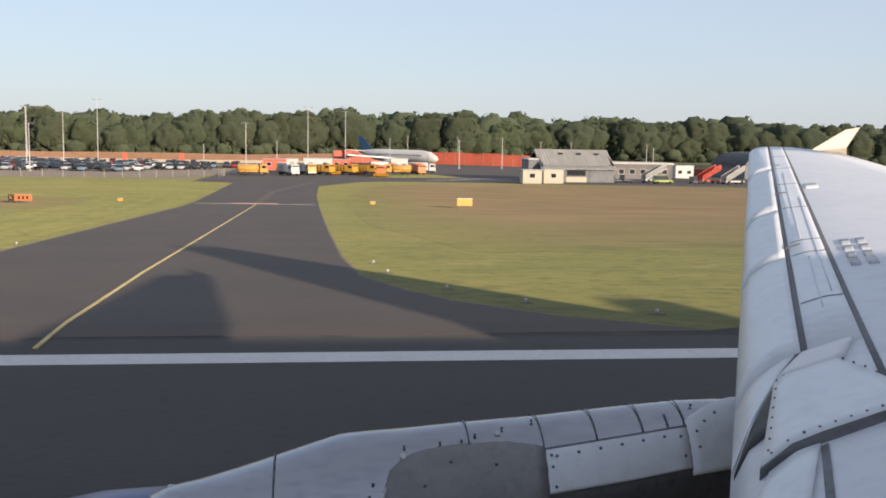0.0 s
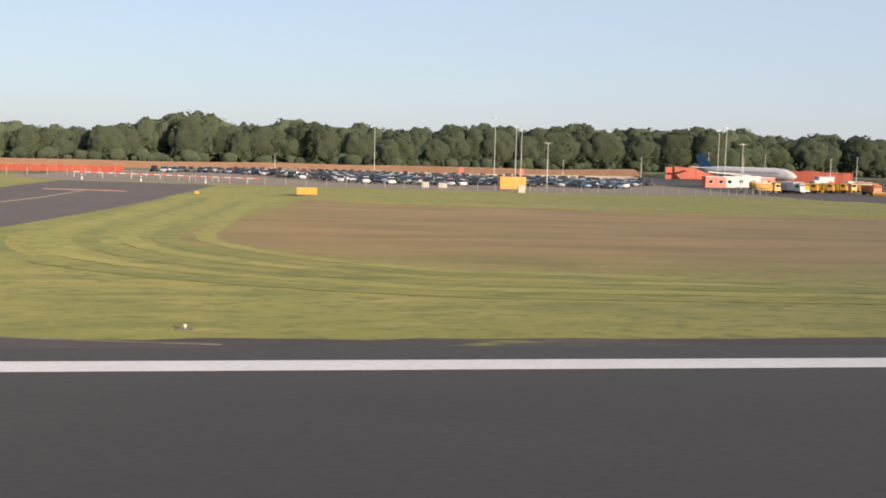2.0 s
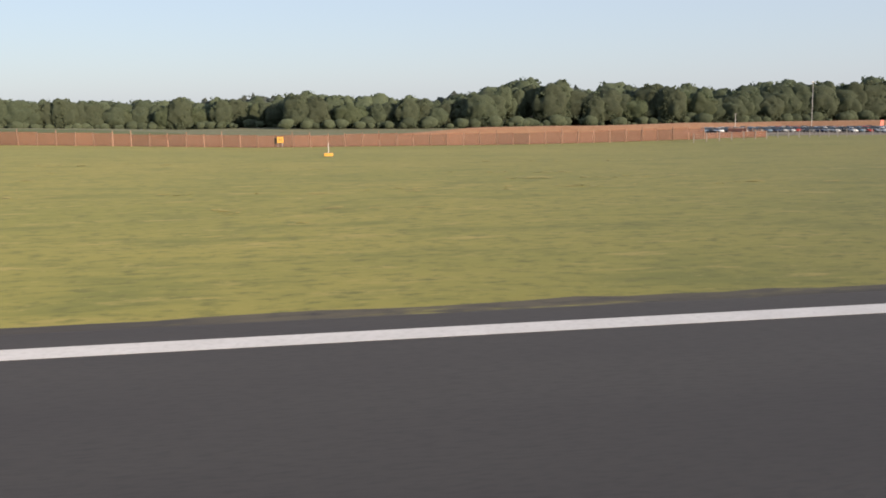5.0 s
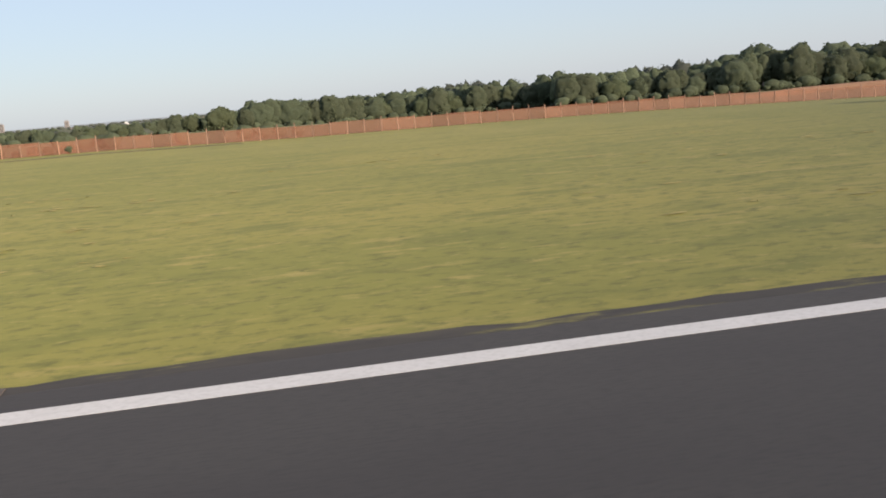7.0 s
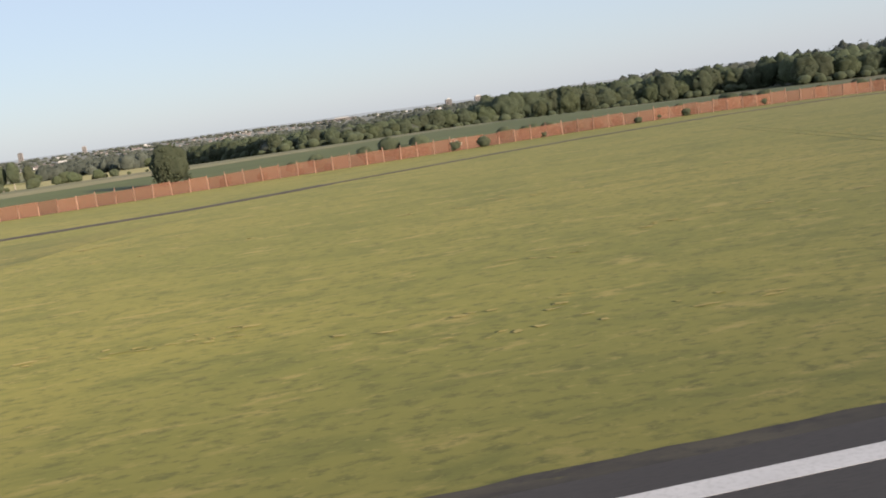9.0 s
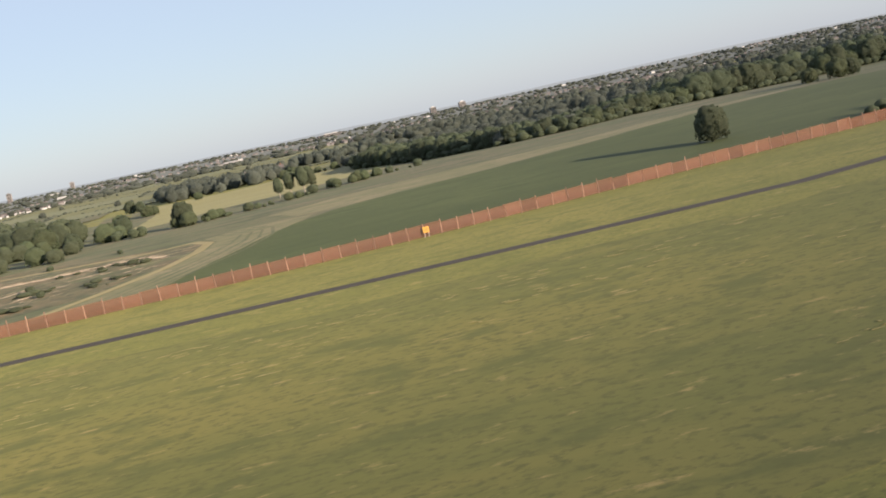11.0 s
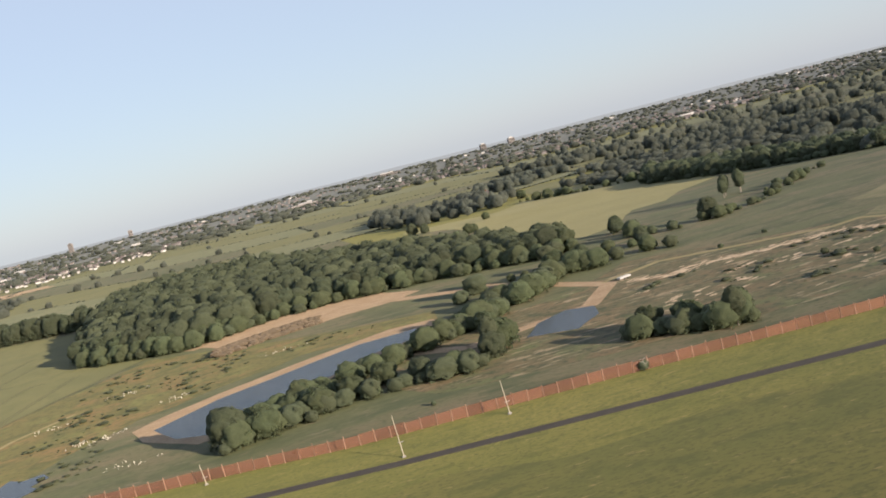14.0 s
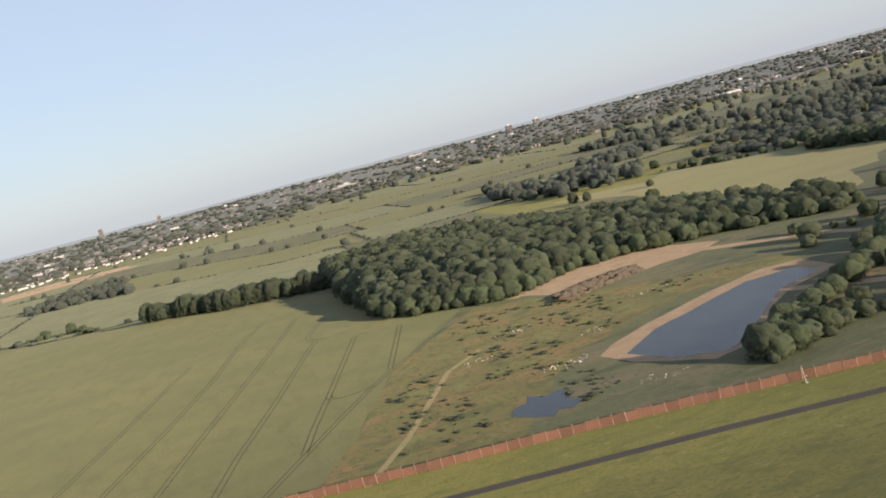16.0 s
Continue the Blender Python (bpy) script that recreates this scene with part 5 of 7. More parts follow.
TRAMS = [[(-960, 428), (-970, 381), (-979.5, 332), (-990, 283), (-1006, 215)], [(-927, 497), (-940, 444), (-949.4, 384), (-963.5, 319), (-976, 267), (-989, 208)], [(-910.5, 485), (-925, 416), (-938, 357), (-953, 290), (-961.4, 250), (-971, 204)],
         [(-900.6, 456), (-908, 428)] + bend((-910.5, 418), (-913.5, 404), (-904, 401)), [(-909, 400), (-912, 390), (-930, 309), (-941.6, 261.5), (-953, 205)],
         bend((-889.5, 384), (-892.5, 393), (-896, 380)) + [(-903.8, 344), (-914.2, 296.5), (-921.2, 265.7), (-925.5, 244)], bend((-913.8, 298), (-915, 290.5), (-908, 291)) + [(-901, 293)],
         [(-852, 376), (-865.5, 354.7), (-880.5, 326.7), (-892.6, 307.6), (-902, 291), (-914.5, 266), (-925, 243.6), (-938, 216), (-942, 200)], [(-877, 382), (-888, 332), (-893, 309)]]
for line in TRAMS:
    for o in (-0.85, 0.85):
        ribbon("tramline", [(x + o, y) for x, y in line], 0.38, TRAMLINE, 0.16, "tractor tramline through the barley", "track")
draped("scrubland", wavy([(-731, 264), (-697, 291), (-660, 262), (-640, 252), (-640, 225), (-660, 186), (-700, 178), (-745, 185), (-780, 196), (-800, 240), (-770, 262)], 4, 9, 24), SCRUB, 0.10, "rough brown scrubland with pale dry patches", "ground")
draped("scrubland", wavy([(-850, 370), (-800, 325), (-760, 300), (-762, 285), (-800, 290), (-845, 262), (-862, 240), (-880, 205), (-925, 214), (-912, 246), (-891, 310)], 3, 9, 25), WEEDS, 0.10, "rough weedy ground round the ponds", "ground")
draped("dirt_bank", wavy([(-846, 248), (-838, 256), (-823, 267), (-797, 281), (-775, 290), (-762, 287), (-762, 265), (-785, 255), (-800, 240), (-815, 219), (-829, 214.5), (-842, 233)], 1.2, 7, 26), EARTH, 0.16, "bare earth bank round a reservoir", "ground")
draped("bare_ground", wavy([(-834, 372), (-812, 383), (-791, 396), (-769, 394), (-752, 358), (-764, 350), (-781, 348), (-800, 342), (-822, 342)], 2.5, 6, 63), EARTH, 0.13, "bare tan earth round a dug heap", "ground")
draped("water", wavy([(-840, 242.6), (-825, 258), (-806, 268), (-785, 279), (-769, 279), (-767, 267), (-785, 259), (-799, 243.7), (-816, 222.7), (-824, 218.5), (-834, 226)], 0.8, 6, 27), WATER, 0.24, "long dark reservoir between earth banks", "pond")
draped("water", wavy([(-752, 224), (-745, 236), (-736, 243), (-730, 238), (-733, 227), (-742, 217)], 1.5, 4, 28), WATER, 0.22, "small grey pond among scrub", "pond")
draped("water", wavy([(-878, 221), (-876, 226), (-872, 228), (-870.5, 233), (-867, 229), (-863, 230.5), (-861, 225), (-864.5, 221), (-862, 217), (-866, 213), (-868.5, 215.5), (-871, 211.5), (-875, 216)], 0.8, 1.5, 29), WATER, 0.22, "little dark pond in rough ground", "pond")
ribbon("dirt_track", bend((-836, 366), (-812, 384), (-783, 384), 8) + bend((-778, 378), (-762, 345), (-735, 322), 6), 6.5, EARTH, 0.18, "sandy dirt track past the wood", "track")
ribbon("dirt_track", [(-735, 322), (-716, 262), (-730, 240), (-765, 232), (-790, 262)], 5.0, EARTH, 0.17, "sandy dirt track across the scrub", "track")
ribbon("dirt_track", [(-866, 298), (-880, 282), (-902, 229), (-915, 205)], 1.7, DRY_PATH, 0.2, "dry yellow track along the field edge", "track")
PATHWAY = [(-668, 172), (-666.7, 174.3), (-658.3, 186.6), (-647.4, 206), (-641.2, 225), (-638.7, 241.1), (-642.4, 252.7), (-652.3, 251), (-672, 262), (-695, 275), (-716, 266)]
ribbon("dirt_track", PATHWAY, 2.6, DRY_PATH, 0.17, "pale path of dry grass curving over rough ground", "path")
draped("mown_strip", wavy([(-665, 171), (-656, 186), (-645.5, 206), (-639, 226), (-636.5, 241), (-640, 254), (-630, 262), (-612, 256), (-620, 236), (-627, 222), (-639, 194), (-647, 174)], 0.8, 5, 71), GOLD_MARGIN, 0.155, "pale strip of mown grass curving between a path and the crop", "grass")
for k in range(4):
    o = 4.0 + 3.2 * k
    swath([(-664 + o, 171), (-655.5 + o, 186), (-645 + o, 206), (-638 + o, 226), (-634 + 0.8 * o, 243 + 0.2 * o), (-640 + 0.9 * o, 257 + 0.1 * o)], 0.8, ROUGH_GRASS, 0.19, "curving swath of mown rough grass", 2.7 * k)
rs = random.Random(31)
vs, fs = [], []
for k in range(420):                                            # bare sand showing through the scrub
    u = rs.random()
    if k % 2 == 0:                                              # scattered
        x, y = -722 + 68 * u + rs.gauss(0, 4), 228 - 14 * u + rs.gauss(0, 15)
        if noise.noise(Vector((x * 0.05, y * 0.09, 8))) < 0.06:
            continue
    else:                                                       # along one broken ridge
        x = -712 + 64 * u
        y = float(np.interp(x, [-712, -703, -694, -684, -676, -667, -658, -650, -647], [259, 248, 253, 249.6, 246, 245, 244.4, 236, 224])) + rs.gauss(0, 1.6)
    a, b, z, i0 = rs.uniform(0.4, 2.6), rs.uniform(0.2, 0.8), zg(x, y) + 0.09, len(vs)
    for q in range(9):
        g = 2 * math.pi * q / 9
        r = rs.uniform(0.5, 1.2)
        vs.append((x + a * r * math.cos(g), y + 0.25 * a * r * math.cos(g) + b * r * math.sin(g), z))
    fs.append(tuple(range(i0, i0 + 9)))
me = bpy.data.meshes.new("sand_scars")
me.from_pydata(vs, [], fs)
me.materials.append(CREAM_EARTH)
tagged(new("sand_scars", me), "pale bare sandy scars scattered in the scrub", "sand", kind="stuff").scale = (K, K, K)
ribbon("road", [(-507, 131.5), (-514, 128), (-525, 124), (-560, 120), (-629, 128), (-668, 133), (-730, 145), (-794, 158), (-850, 172), (-935, 190), (-1010, 208)], 2.9, ROAD, 0.12, "narrow dark perimeter road through the grass", "road")
ribbon("road", [(-400, 158), (-440, 151.5), (-466, 146), (-481, 141.5), (-494, 136.5), (-507, 131.5)], 1.7, ROAD, 0.12, "narrow overgrown end of the perimeter road", "road")
draped("airfield_meadow", wavy([(-525, 112), (-560, 108), (-629, 114), (-668, 120), (-730, 131), (-794, 144), (-850, 158), (-935, 176), (-1000, 190), (-1000, 30), (-640, 30), (-560, 60)], 5, 4, 61), GRASS_DEEP, 0.03, "deep green grass inside the perimeter road", "grass")
rq = random.Random(21)
vs, fs = [], []
for k in range(420):                                            # dry straw left along two cut lines
    x = -575 - 130 * rq.random()
    y = float(np.interp(x, [-690, -662, -627, -603, -575], [108, 115, 106, 103, 103])) + rq.choice((0, 0, -9, -17)) + rq.gauss(0, 1.6)
    if noise.noise(Vector((x * 0.08, y * 0.05, 3))) < -0.1:
        continue
    a, b, z, i0 = rq.uniform(0.3, 1.3), rq.uniform(0.1, 0.3), zg(x, y) + 0.06, len(vs)
    for q in range(7):
        g = 2 * math.pi * q / 7
        r = rq.uniform(0.5, 1.2)
        vs.append((x + a * r * math.cos(g), y + b * r * math.sin(g), z))
    fs.append(tuple(range(i0, i0 + 7)))
me = bpy.data.meshes.new("straw")
me.from_pydata(vs, [], fs)
me.materials.append(STRAW)
tagged(new("straw", me), "pale dry straw scattered along mown lines", "straw", kind="stuff").scale = (K, K, K)
# dug earth heap
bm = bmesh.new()
for i in range(300):
    u, v = random.Random(i).random(), random.Random(i + 999).random()
    x, y = -826 + 36 * u, 340 + 22 * u * (1 - 0.3 * u) - 12 + 16 * v
    r = 0.7 + 1.5 * random.Random(i + 77).random()
    res = bmesh.ops.create_icosphere(bm, subdivisions=1, radius=r)
    for w_ in res["verts"]:
        w_.co = Vector((x, y, zg(x, y) + 0.2 + 1.0 * math.sin(math.pi * v))) + Vector((w_.co.x * 1.3, w_.co.y, w_.co.z * 0.62)) * (0.75 + 0.45 * noise.noise(w_.co * 1.4 + Vector((i, 0, 0))))
heap = tagged(part("earth_heap", bm, DARK_EARTH), "long heap of freshly dug brown earth", "earth heap", kind="stuff")
heap.scale = (K, K, K)
van = thing("trailer", "long low white trailer parked on a dirt track", "trailer")
part("body", slab(-2.8, 2.8, -1.0, 1.0, 0.5, 1.15, 0.1), WHITE_PAINT, van)
part("cover", slab(-2.7, 2.7, -0.9, 0.9, 1.15, 1.25, 0.04), WHITE_PAINT, van)
wheels(van, (-0.7, 0.7), 0.95, 0.4, 0.2)
part("drawbar", slab(2.8, 4.0, -0.08, 0.08, 0.45, 0.6), GREY_METAL, van)
put(van, -711, 262.6, turn=20, size=0.72)
for x, y, h in ((-793.6, 161, 7.2), (-773.3, 167, 6.2), (-826.5, 181, 3.8)):
    p = thing("marker_pole", "thin pale pole by the perimeter fence", "pole", "fence poles")
    part("pole", rod(bmesh.new(), (0, 0, 0), (-0.35, 0, h), 0.09, 0.05), CREAM, p)
    part("bracket", slab(-0.5, 0.5, -0.04, 0.04, h * 0.35, h * 0.35 + 0.1), GREY_METAL, p)
    part("base", slab(-0.3, 0.3, -0.3, 0.3, 0, 0.2), CONCRETE, p)
    put(p, x, y)


# ---- trees ----
def leaf_cards(bm, centre, radius, count, size, rnd, squash=0.85, loose=0.75):
    """Small bent leaf sprays lying on a lumpy ball."""
    for _ in range(count):
        d = Vector((rnd.gauss(0, 1), rnd.gauss(0, 1), rnd.gauss(0, 1) + 0.25)).normalized()
        p = centre + Vector((d.x, d.y, d.z * squash)) * radius * rnd.uniform(0.75, 1.22)
        nrm = (d + Vector((rnd.gauss(0, loose), rnd.gauss(0, loose), rnd.gauss(0, loose) + 0.1))).normalized()
        q = nrm.to_track_quat("Z", "Y").to_matrix() @ Matrix.Rotation(rnd.uniform(0, 6.28), 3, "Z")
        s = size * rnd.uniform(0.55, 1.35)
        bm.faces.new([bm.verts.new(p + q @ Vector(v) * s) for v in ((-0.55, -0.1, -0.1), (0.05, -0.45, 0.06), (0.5, 0.12, -0.1), (-0.1, 0.5, 0.05))])


def clump(bm, centre, radius, squash, seed, fine=1, rough=1.0):
    """One billow of leaves: a ball pushed in and out."""
    res = bmesh.ops.create_icosphere(bm, subdivisions=fine, radius=1)
    o = Vector((seed, 0.37 * seed, 0))
    for v in res["verts"]:
        k = radius * (0.97 + rough * (0.30 * noise.noise(v.co * 1.5 + o) + 0.16 * noise.noise(v.co * 3.3 + o) + 0.10 * noise.noise(v.co * 7.0 + o)))
        v.co = centre + Vector((v.co.x * k, v.co.y * k, v.co.z * k * squash))
    for f in {f for v in res["verts"] for f in v.link_faces}:
        f.smooth = True


def tree_meshes(seed, high, spread, leaf, trunk_share=0.22, lobes=16, cards=75, size=1.0, bark=None, small=0.30, core_fine=4):
    """Trunk, crown of leaf sprays in billows, and the leaves inside; the crown is a dome, widest below its middle."""
    rnd = random.Random(seed)
    bt = bmesh.new()
    rod(bt, (0, 0, -0.3), (0.1, 0, high * 0.45), high * 0.022, high * 0.014)
    rod(bt, (0.1, 0, high * 0.45), (0.0, 0.1, high * 0.8), high * 0.014, high * 0.004)
    bc, core = bmesh.new(), bmesh.new()
    base = high * trunk_share
    tall = high - base
    for k in range(lobes):
        t = 1.0 - ((k + 0.5) / lobes) ** 0.85                # from the top down, evenly over the dome
        a = 2.39996 * k + rnd.uniform(-0.4, 0.4)
        rad = spread * small * rnd.uniform(0.72, 1.38)
        w = (spread - 0.9 * rad) * math.sqrt(max(0.0, 1 - abs(1.15 * t - 0.18) ** 2.3)) * rnd.uniform(0.78, 0.99)
        c = Vector((w * math.cos(a), w * math.sin(a), base + 0.5 * rad + (tall - 1.75 * rad) * t * rnd.uniform(0.94, 1.03)))
        if k % 4 == 0:
            rod(bt, (0, 0, min(c.z * 0.75, high * 0.6)), c, high * 0.007, high * 0.002, 5)
        leaf_cards(bc, c, rad * 1.1, cards, size * rnd.uniform(0.8, 1.1), rnd)
    clump(core, Vector((0, 0, base + tall * 0.46)), spread * 0.90, tall * 0.46 / (spread * 0.90), seed * 3.1, core_fine, 0.95)
    out = []
    for nm, b, m in (("trunk", bt, bark or BARK), ("crown", bc, leaf), ("inner_leaves", core, leaf)):
        me = bpy.data.meshes.new(nm)
        b.to_mesh(me), b.free(), me.materials.append(m)
        out.append((nm, me))
    return out


def tree_of(meshes, name, label, group):
    t = thing(name, label, "tree" if name != "bush" else "bush", group)
    crown = None
    for nm, me in meshes:
        o = new(nm, me)
        o.parent = t if nm != "inner_leaves" or crown is None else crown
        crown = o if nm == "crown" else crown
    return t


SPECIES = [
    ("broadleaf_tree", "dark green broad-crowned deciduous tree", tree_meshes(1, 17.5, 9.2, LEAF_DARK, 0.02, 48, 26, 1.15, None, 0.17)),
    ("broadleaf_tree", "rounded mid green deciduous tree", tree_meshes(2, 15.5, 8.6, LEAF_MID, 0.02, 48, 26, 1.10, None, 0.17)),
    ("broadleaf_tree", "tall dark deciduous tree with a domed crown", tree_meshes(3, 18.5, 8.2, LEAF_DARK, 0.03, 48, 26, 1.10, None, 0.17)),
    ("slender_tree", "tall slender tree with a bare pale trunk", tree_meshes(4, 20, 4.6, LEAF_DARK, 0.26, 34, 24, 0.85, PALE_BARK, 0.20, 3)),
    ("bush", "dense rounded green bush", tree_meshes(5, 5, 3.1, LEAF_MID, 0.0, 20, 15, 0.52, None, 0.21, 3)),
    ("bush", "low dark green bush", tree_meshes(6, 4, 2.6, LEAF_DARK, 0.0, 16, 15, 0.46, None, 0.21, 3)),
]
# the same kinds with fewer sprays, for what stands behind an edge or far off
PLAIN = [tree_meshes(11 + k, h, w, LEAF_DARK, 0.02, n, c, sz, None, sm, fine) for k, (h, w, n, c, sz, sm, fine) in enumerate(
    ((17.5, 9.0, 22, 11, 1.5, 0.19, 3), (15.5, 8.4, 22, 11, 1.45, 0.19, 3), (18.5, 8.0, 22, 11, 1.45, 0.19, 3), (20, 4.6, 14, 12, 1.0, 0.2, 3), (5, 3.1, 9, 13, 0.6, 0.24, 2), (4, 2.6, 7, 12, 0.55, 0.26, 2)))]
protos = {}


def plant(k, x, y, size=1.0, turn=0.0, z=None):
    name, label, meshes = SPECIES[k]
    if k not in protos:
        protos[k] = tree_of(meshes, name, label, "trees of the wood edge" if k < 4 else "bushes")
        return put(protos[k], x, y, z, turn, size)
    base = protos[k].scale[0] / K
    wide = 1.0 + 0.22 * noise.noise(Vector((x * 0.31, y * 0.31, 5)))
    return copy_thing(protos[k], at(x, y, z, turn, size / base) @ Matrix.Diagonal((wide, 1.1 / wide, 1, 1)))


def joined_trees(name, spots, label, flat=1.0):
    """Trees that no one could tell apart, as one mesh: crowns of the same kinds."""
    vs, fs, n = [], [], 0
    shapes = []
    for kind in PLAIN:
        parts = []
        for nm, me in kind[1:]:
            co = np.empty(len(me.vertices) * 3, np.float32)
            me.vertices.foreach_get("co", co)
            parts.append((co.reshape(-1, 3), [list(q.vertices) for q in me.polygons]))
        shapes.append(parts)
    for k, x, y, s, a in spots:
        ca, sa, z0 = math.cos(a) * s, math.sin(a) * s, zg(x, y)
        for co, polys in shapes[k]:
            vs.append(np.stack([x + co[:, 0] * ca - co[:, 1] * sa, y + co[:, 0] * sa + co[:, 1] * ca, z0 + co[:, 2] * s * flat], 1))
            fs += [[i + n for i in q] for q in polys]
            n += len(co)
    me = bpy.data.meshes.new(name)
    me.from_pydata(np.concatenate(vs).tolist(), [], fs)
    me.materials.append(LEAF_DARK)
    me.polygons.foreach_set("use_smooth", [len(f) == 3 for f in fs])
    o = tagged(new(name, me), label, "woodland", kind="stuff")
    o.scale = (K, K, K)
    return o


rnd = random.Random(12)
back_row = []
under = []                                              # bushes at the foot of the wood


def dome(x):
    return float(np.interp(x, [-262, -190, -172, -140], [0.78, 0.83, 1.01, 1.06])) + 0.17 * noise.noise(Vector((x * 0.022, 7, 0))) + 0.10 * noise.noise(Vector((x * 0.07, 2, 0)))


# wood edge behind the airport
x = -262.0
while x < 300:
    y = 432 + 14 * noise.noise(Vector((x * 0.02, 1, 0)))
    if -178 < x < -142 and rnd.random() < 0.65:
        plant(3, x, y + rnd.uniform(0, 12), rnd.uniform(0.85, 1.08), rnd.uniform(0, 360))
    else:
        plant(rnd.choice((0, 0, 1, 2, 2)), x, y + rnd.uniform(-7, 5), dome(x) * rnd.choice((0.74, 0.84, 0.90, 0.96, 1.0)), rnd.uniform(0, 360))
    back_row.append((rnd.choice((0, 2, 2)), x + 3, y + 12 + rnd.uniform(-3, 5), dome(x) * rnd.uniform(0.85, 1.08), rnd.uniform(0, 6.28)))
    back_row.append((rnd.choice((0, 1, 2)), x - 1, y + 24 + rnd.uniform(-3, 5), dome(x) * rnd.uniform(0.9, 1.15), rnd.uniform(0, 6.28)))
    for _ in range(3):
        under.append((rnd.choice((4, 4, 5)), x + rnd.uniform(-5, 5), y - 7 - rnd.uniform(0, 6), 0.45 + 1.0 * rnd.random() ** 1.5, rnd.uniform(0, 6.28)))
    x += rnd.uniform(5.6, 7.6)
# edge of the wood beyond the crop, on falling ground
EAST_EDGE = [(-548, 610), (-533, 530), (-517, 474), (-505, 434), (-480, 424), (-455, 442), (-400, 468), (-330, 478), (-262, 462)]
for p in along(EAST_EDGE, 6.5):
    tall = float(np.interp(p.x, [-560, -530, -500, -460, -430, -409, -394, -330, -278], [9.0, 9.5, 7.2, 7.4, 9.0, 9.4, 12.6, 13.2, 12.2])) / 16.5
    plant(rnd.choice((0, 1, 2)), p.x + rnd.uniform(-2, 2), p.y + rnd.uniform(-4, 4), tall * rnd.uniform(0.78, 1.06), rnd.uniform(0, 360))
    for k in range(4):
        back_row.append((rnd.choice((0, 1, 2)), p.x + rnd.uniform(-3, 5) + (6 + 5 * k if p.x < -500 else 0), p.y + 10 * (k + 1) + rnd.uniform(-3, 4), tall * rnd.uniform(0.85, 1.12), rnd.uniform(0, 6.28)))
    for _ in range(3):
        under.append((rnd.choice((4, 5)), p.x + rnd.uniform(-4, 4), p.y - rnd.uniform(4, 9), rnd.uniform(0.4, 1.1), rnd.uniform(0, 6.28)))
joined_trees("undergrowth", under, "low green bushes along the foot of the wood", 0.85)
joined_trees("woodland", back_row, "dense dark green wood behind its edge trees")


def inside(p, poly):
    x, y = p
    hit = False
    for (x0, y0), (x1, y1) in zip(poly, poly[1:] + poly[:1]):
        if (y0 > y) != (y1 > y) and x < (x1 - x0) * (y - y0) / (y1 - y0) + x0:
            hit = not hit
    return hit


# the wood by the ponds: edge trees one by one
WOOD = [(-693, 358), (-745, 386), (-787, 398), (-812, 392), (-834, 378), (-850, 386), (-866, 398), (-878, 416), (-882, 470), (-882, 600), (-830, 596), (-770, 520), (-715, 440), (-684, 385)]
for a, b in zip(WOOD[:10], WOOD[1:10]):
    n = int((Vector(b) - Vector(a)).length / 6.5) + 1
    for i in range(n):
        p = Vector(a).lerp(Vector(b), i / n)
        plant(rnd.choice((0, 1, 1, 2)), p.x + rnd.uniform(-2, 2), p.y + rnd.uniform(1, 5), rnd.uniform(0.50, 0.63), rnd.uniform(0, 360))
        if rnd.random() < 0.5:
            plant(4, p.x, p.y - 4, rnd.uniform(0.7, 1.4), rnd.uniform(0, 360))
inner = []
for gx in np.arange(-890, -680, 7.6):
    for gy in np.arange(355, 612, 7.6):
        p = (gx + rnd.uniform(-2.6, 2.6), gy + rnd.uniform(-2.6, 2.6))
        if inside(p, WOOD):
            deep = p[1] - float(np.interp(p[0], [-878, -834, -787, -745, -693], [416, 378, 398, 386, 358]))
            tall = float(np.interp(deep, [0, 25, 70], [0.60, 0.78, 1.0])) * float(np.interp(p[0], [-890, -850, -760, -684], [0.85, 1, 0.9, 0.7]))
            inner.append((rnd.choice((0, 0, 1, 2)), *p, rnd.uniform(0.92, 1.08) * tall, rnd.uniform(0, 6.28)))
joined_trees("woodland", inner, "dark green heart of the wood beside the ponds")
for a, b in (((-994, 652), (-946, 598)), ((-946, 598), (-886, 560))):
    for i in range(14):
        p = Vector(a).lerp(Vector(b), i / 14)
        plant(rnd.choice((0, 2, 2)), p.x, p.y + rnd.uniform(0, 8), rnd.uniform(0.5, 0.75), rnd.uniform(0, 360))
# trees between the ponds and the fence
for x, y, s in ((-822, 204, 0.5), (-816, 208, 0.42), (-808, 214, 0.36), (-800, 221, 0.32), (-794, 228, 0.34), (-788, 234, 0.28), (-781, 240, 0.30), (-772, 246, 0.27), (-764, 252, 0.3), (-758, 256, 0.32), (-756, 246, 0.36),
                (-759, 221, 0.50), (-763, 214, 0.36), (-787, 219, 0.36), (-795, 214, 0.36), (-803, 210, 0.40), (-815, 203, 0.44), (-780, 212, 0.32), (-770, 208, 0.28), (-733, 196, 0.36), (-727, 190, 0.38), (-721, 183, 0.3)):
    plant(rnd.choice((0, 1, 1)), x, y, s, rnd.uniform(0, 360))
for p in along([(-824, 203), (-818, 209), (-812, 219), (-799, 231), (-785, 243), (-768, 255), (-757, 262)], 2.4):
    plant(rnd.choice((4, 4, 5)), p.x + rnd.uniform(-2, 4), p.y - rnd.uniform(2, 8), rnd.uniform(0.6, 1.3), rnd.uniform(0, 360))
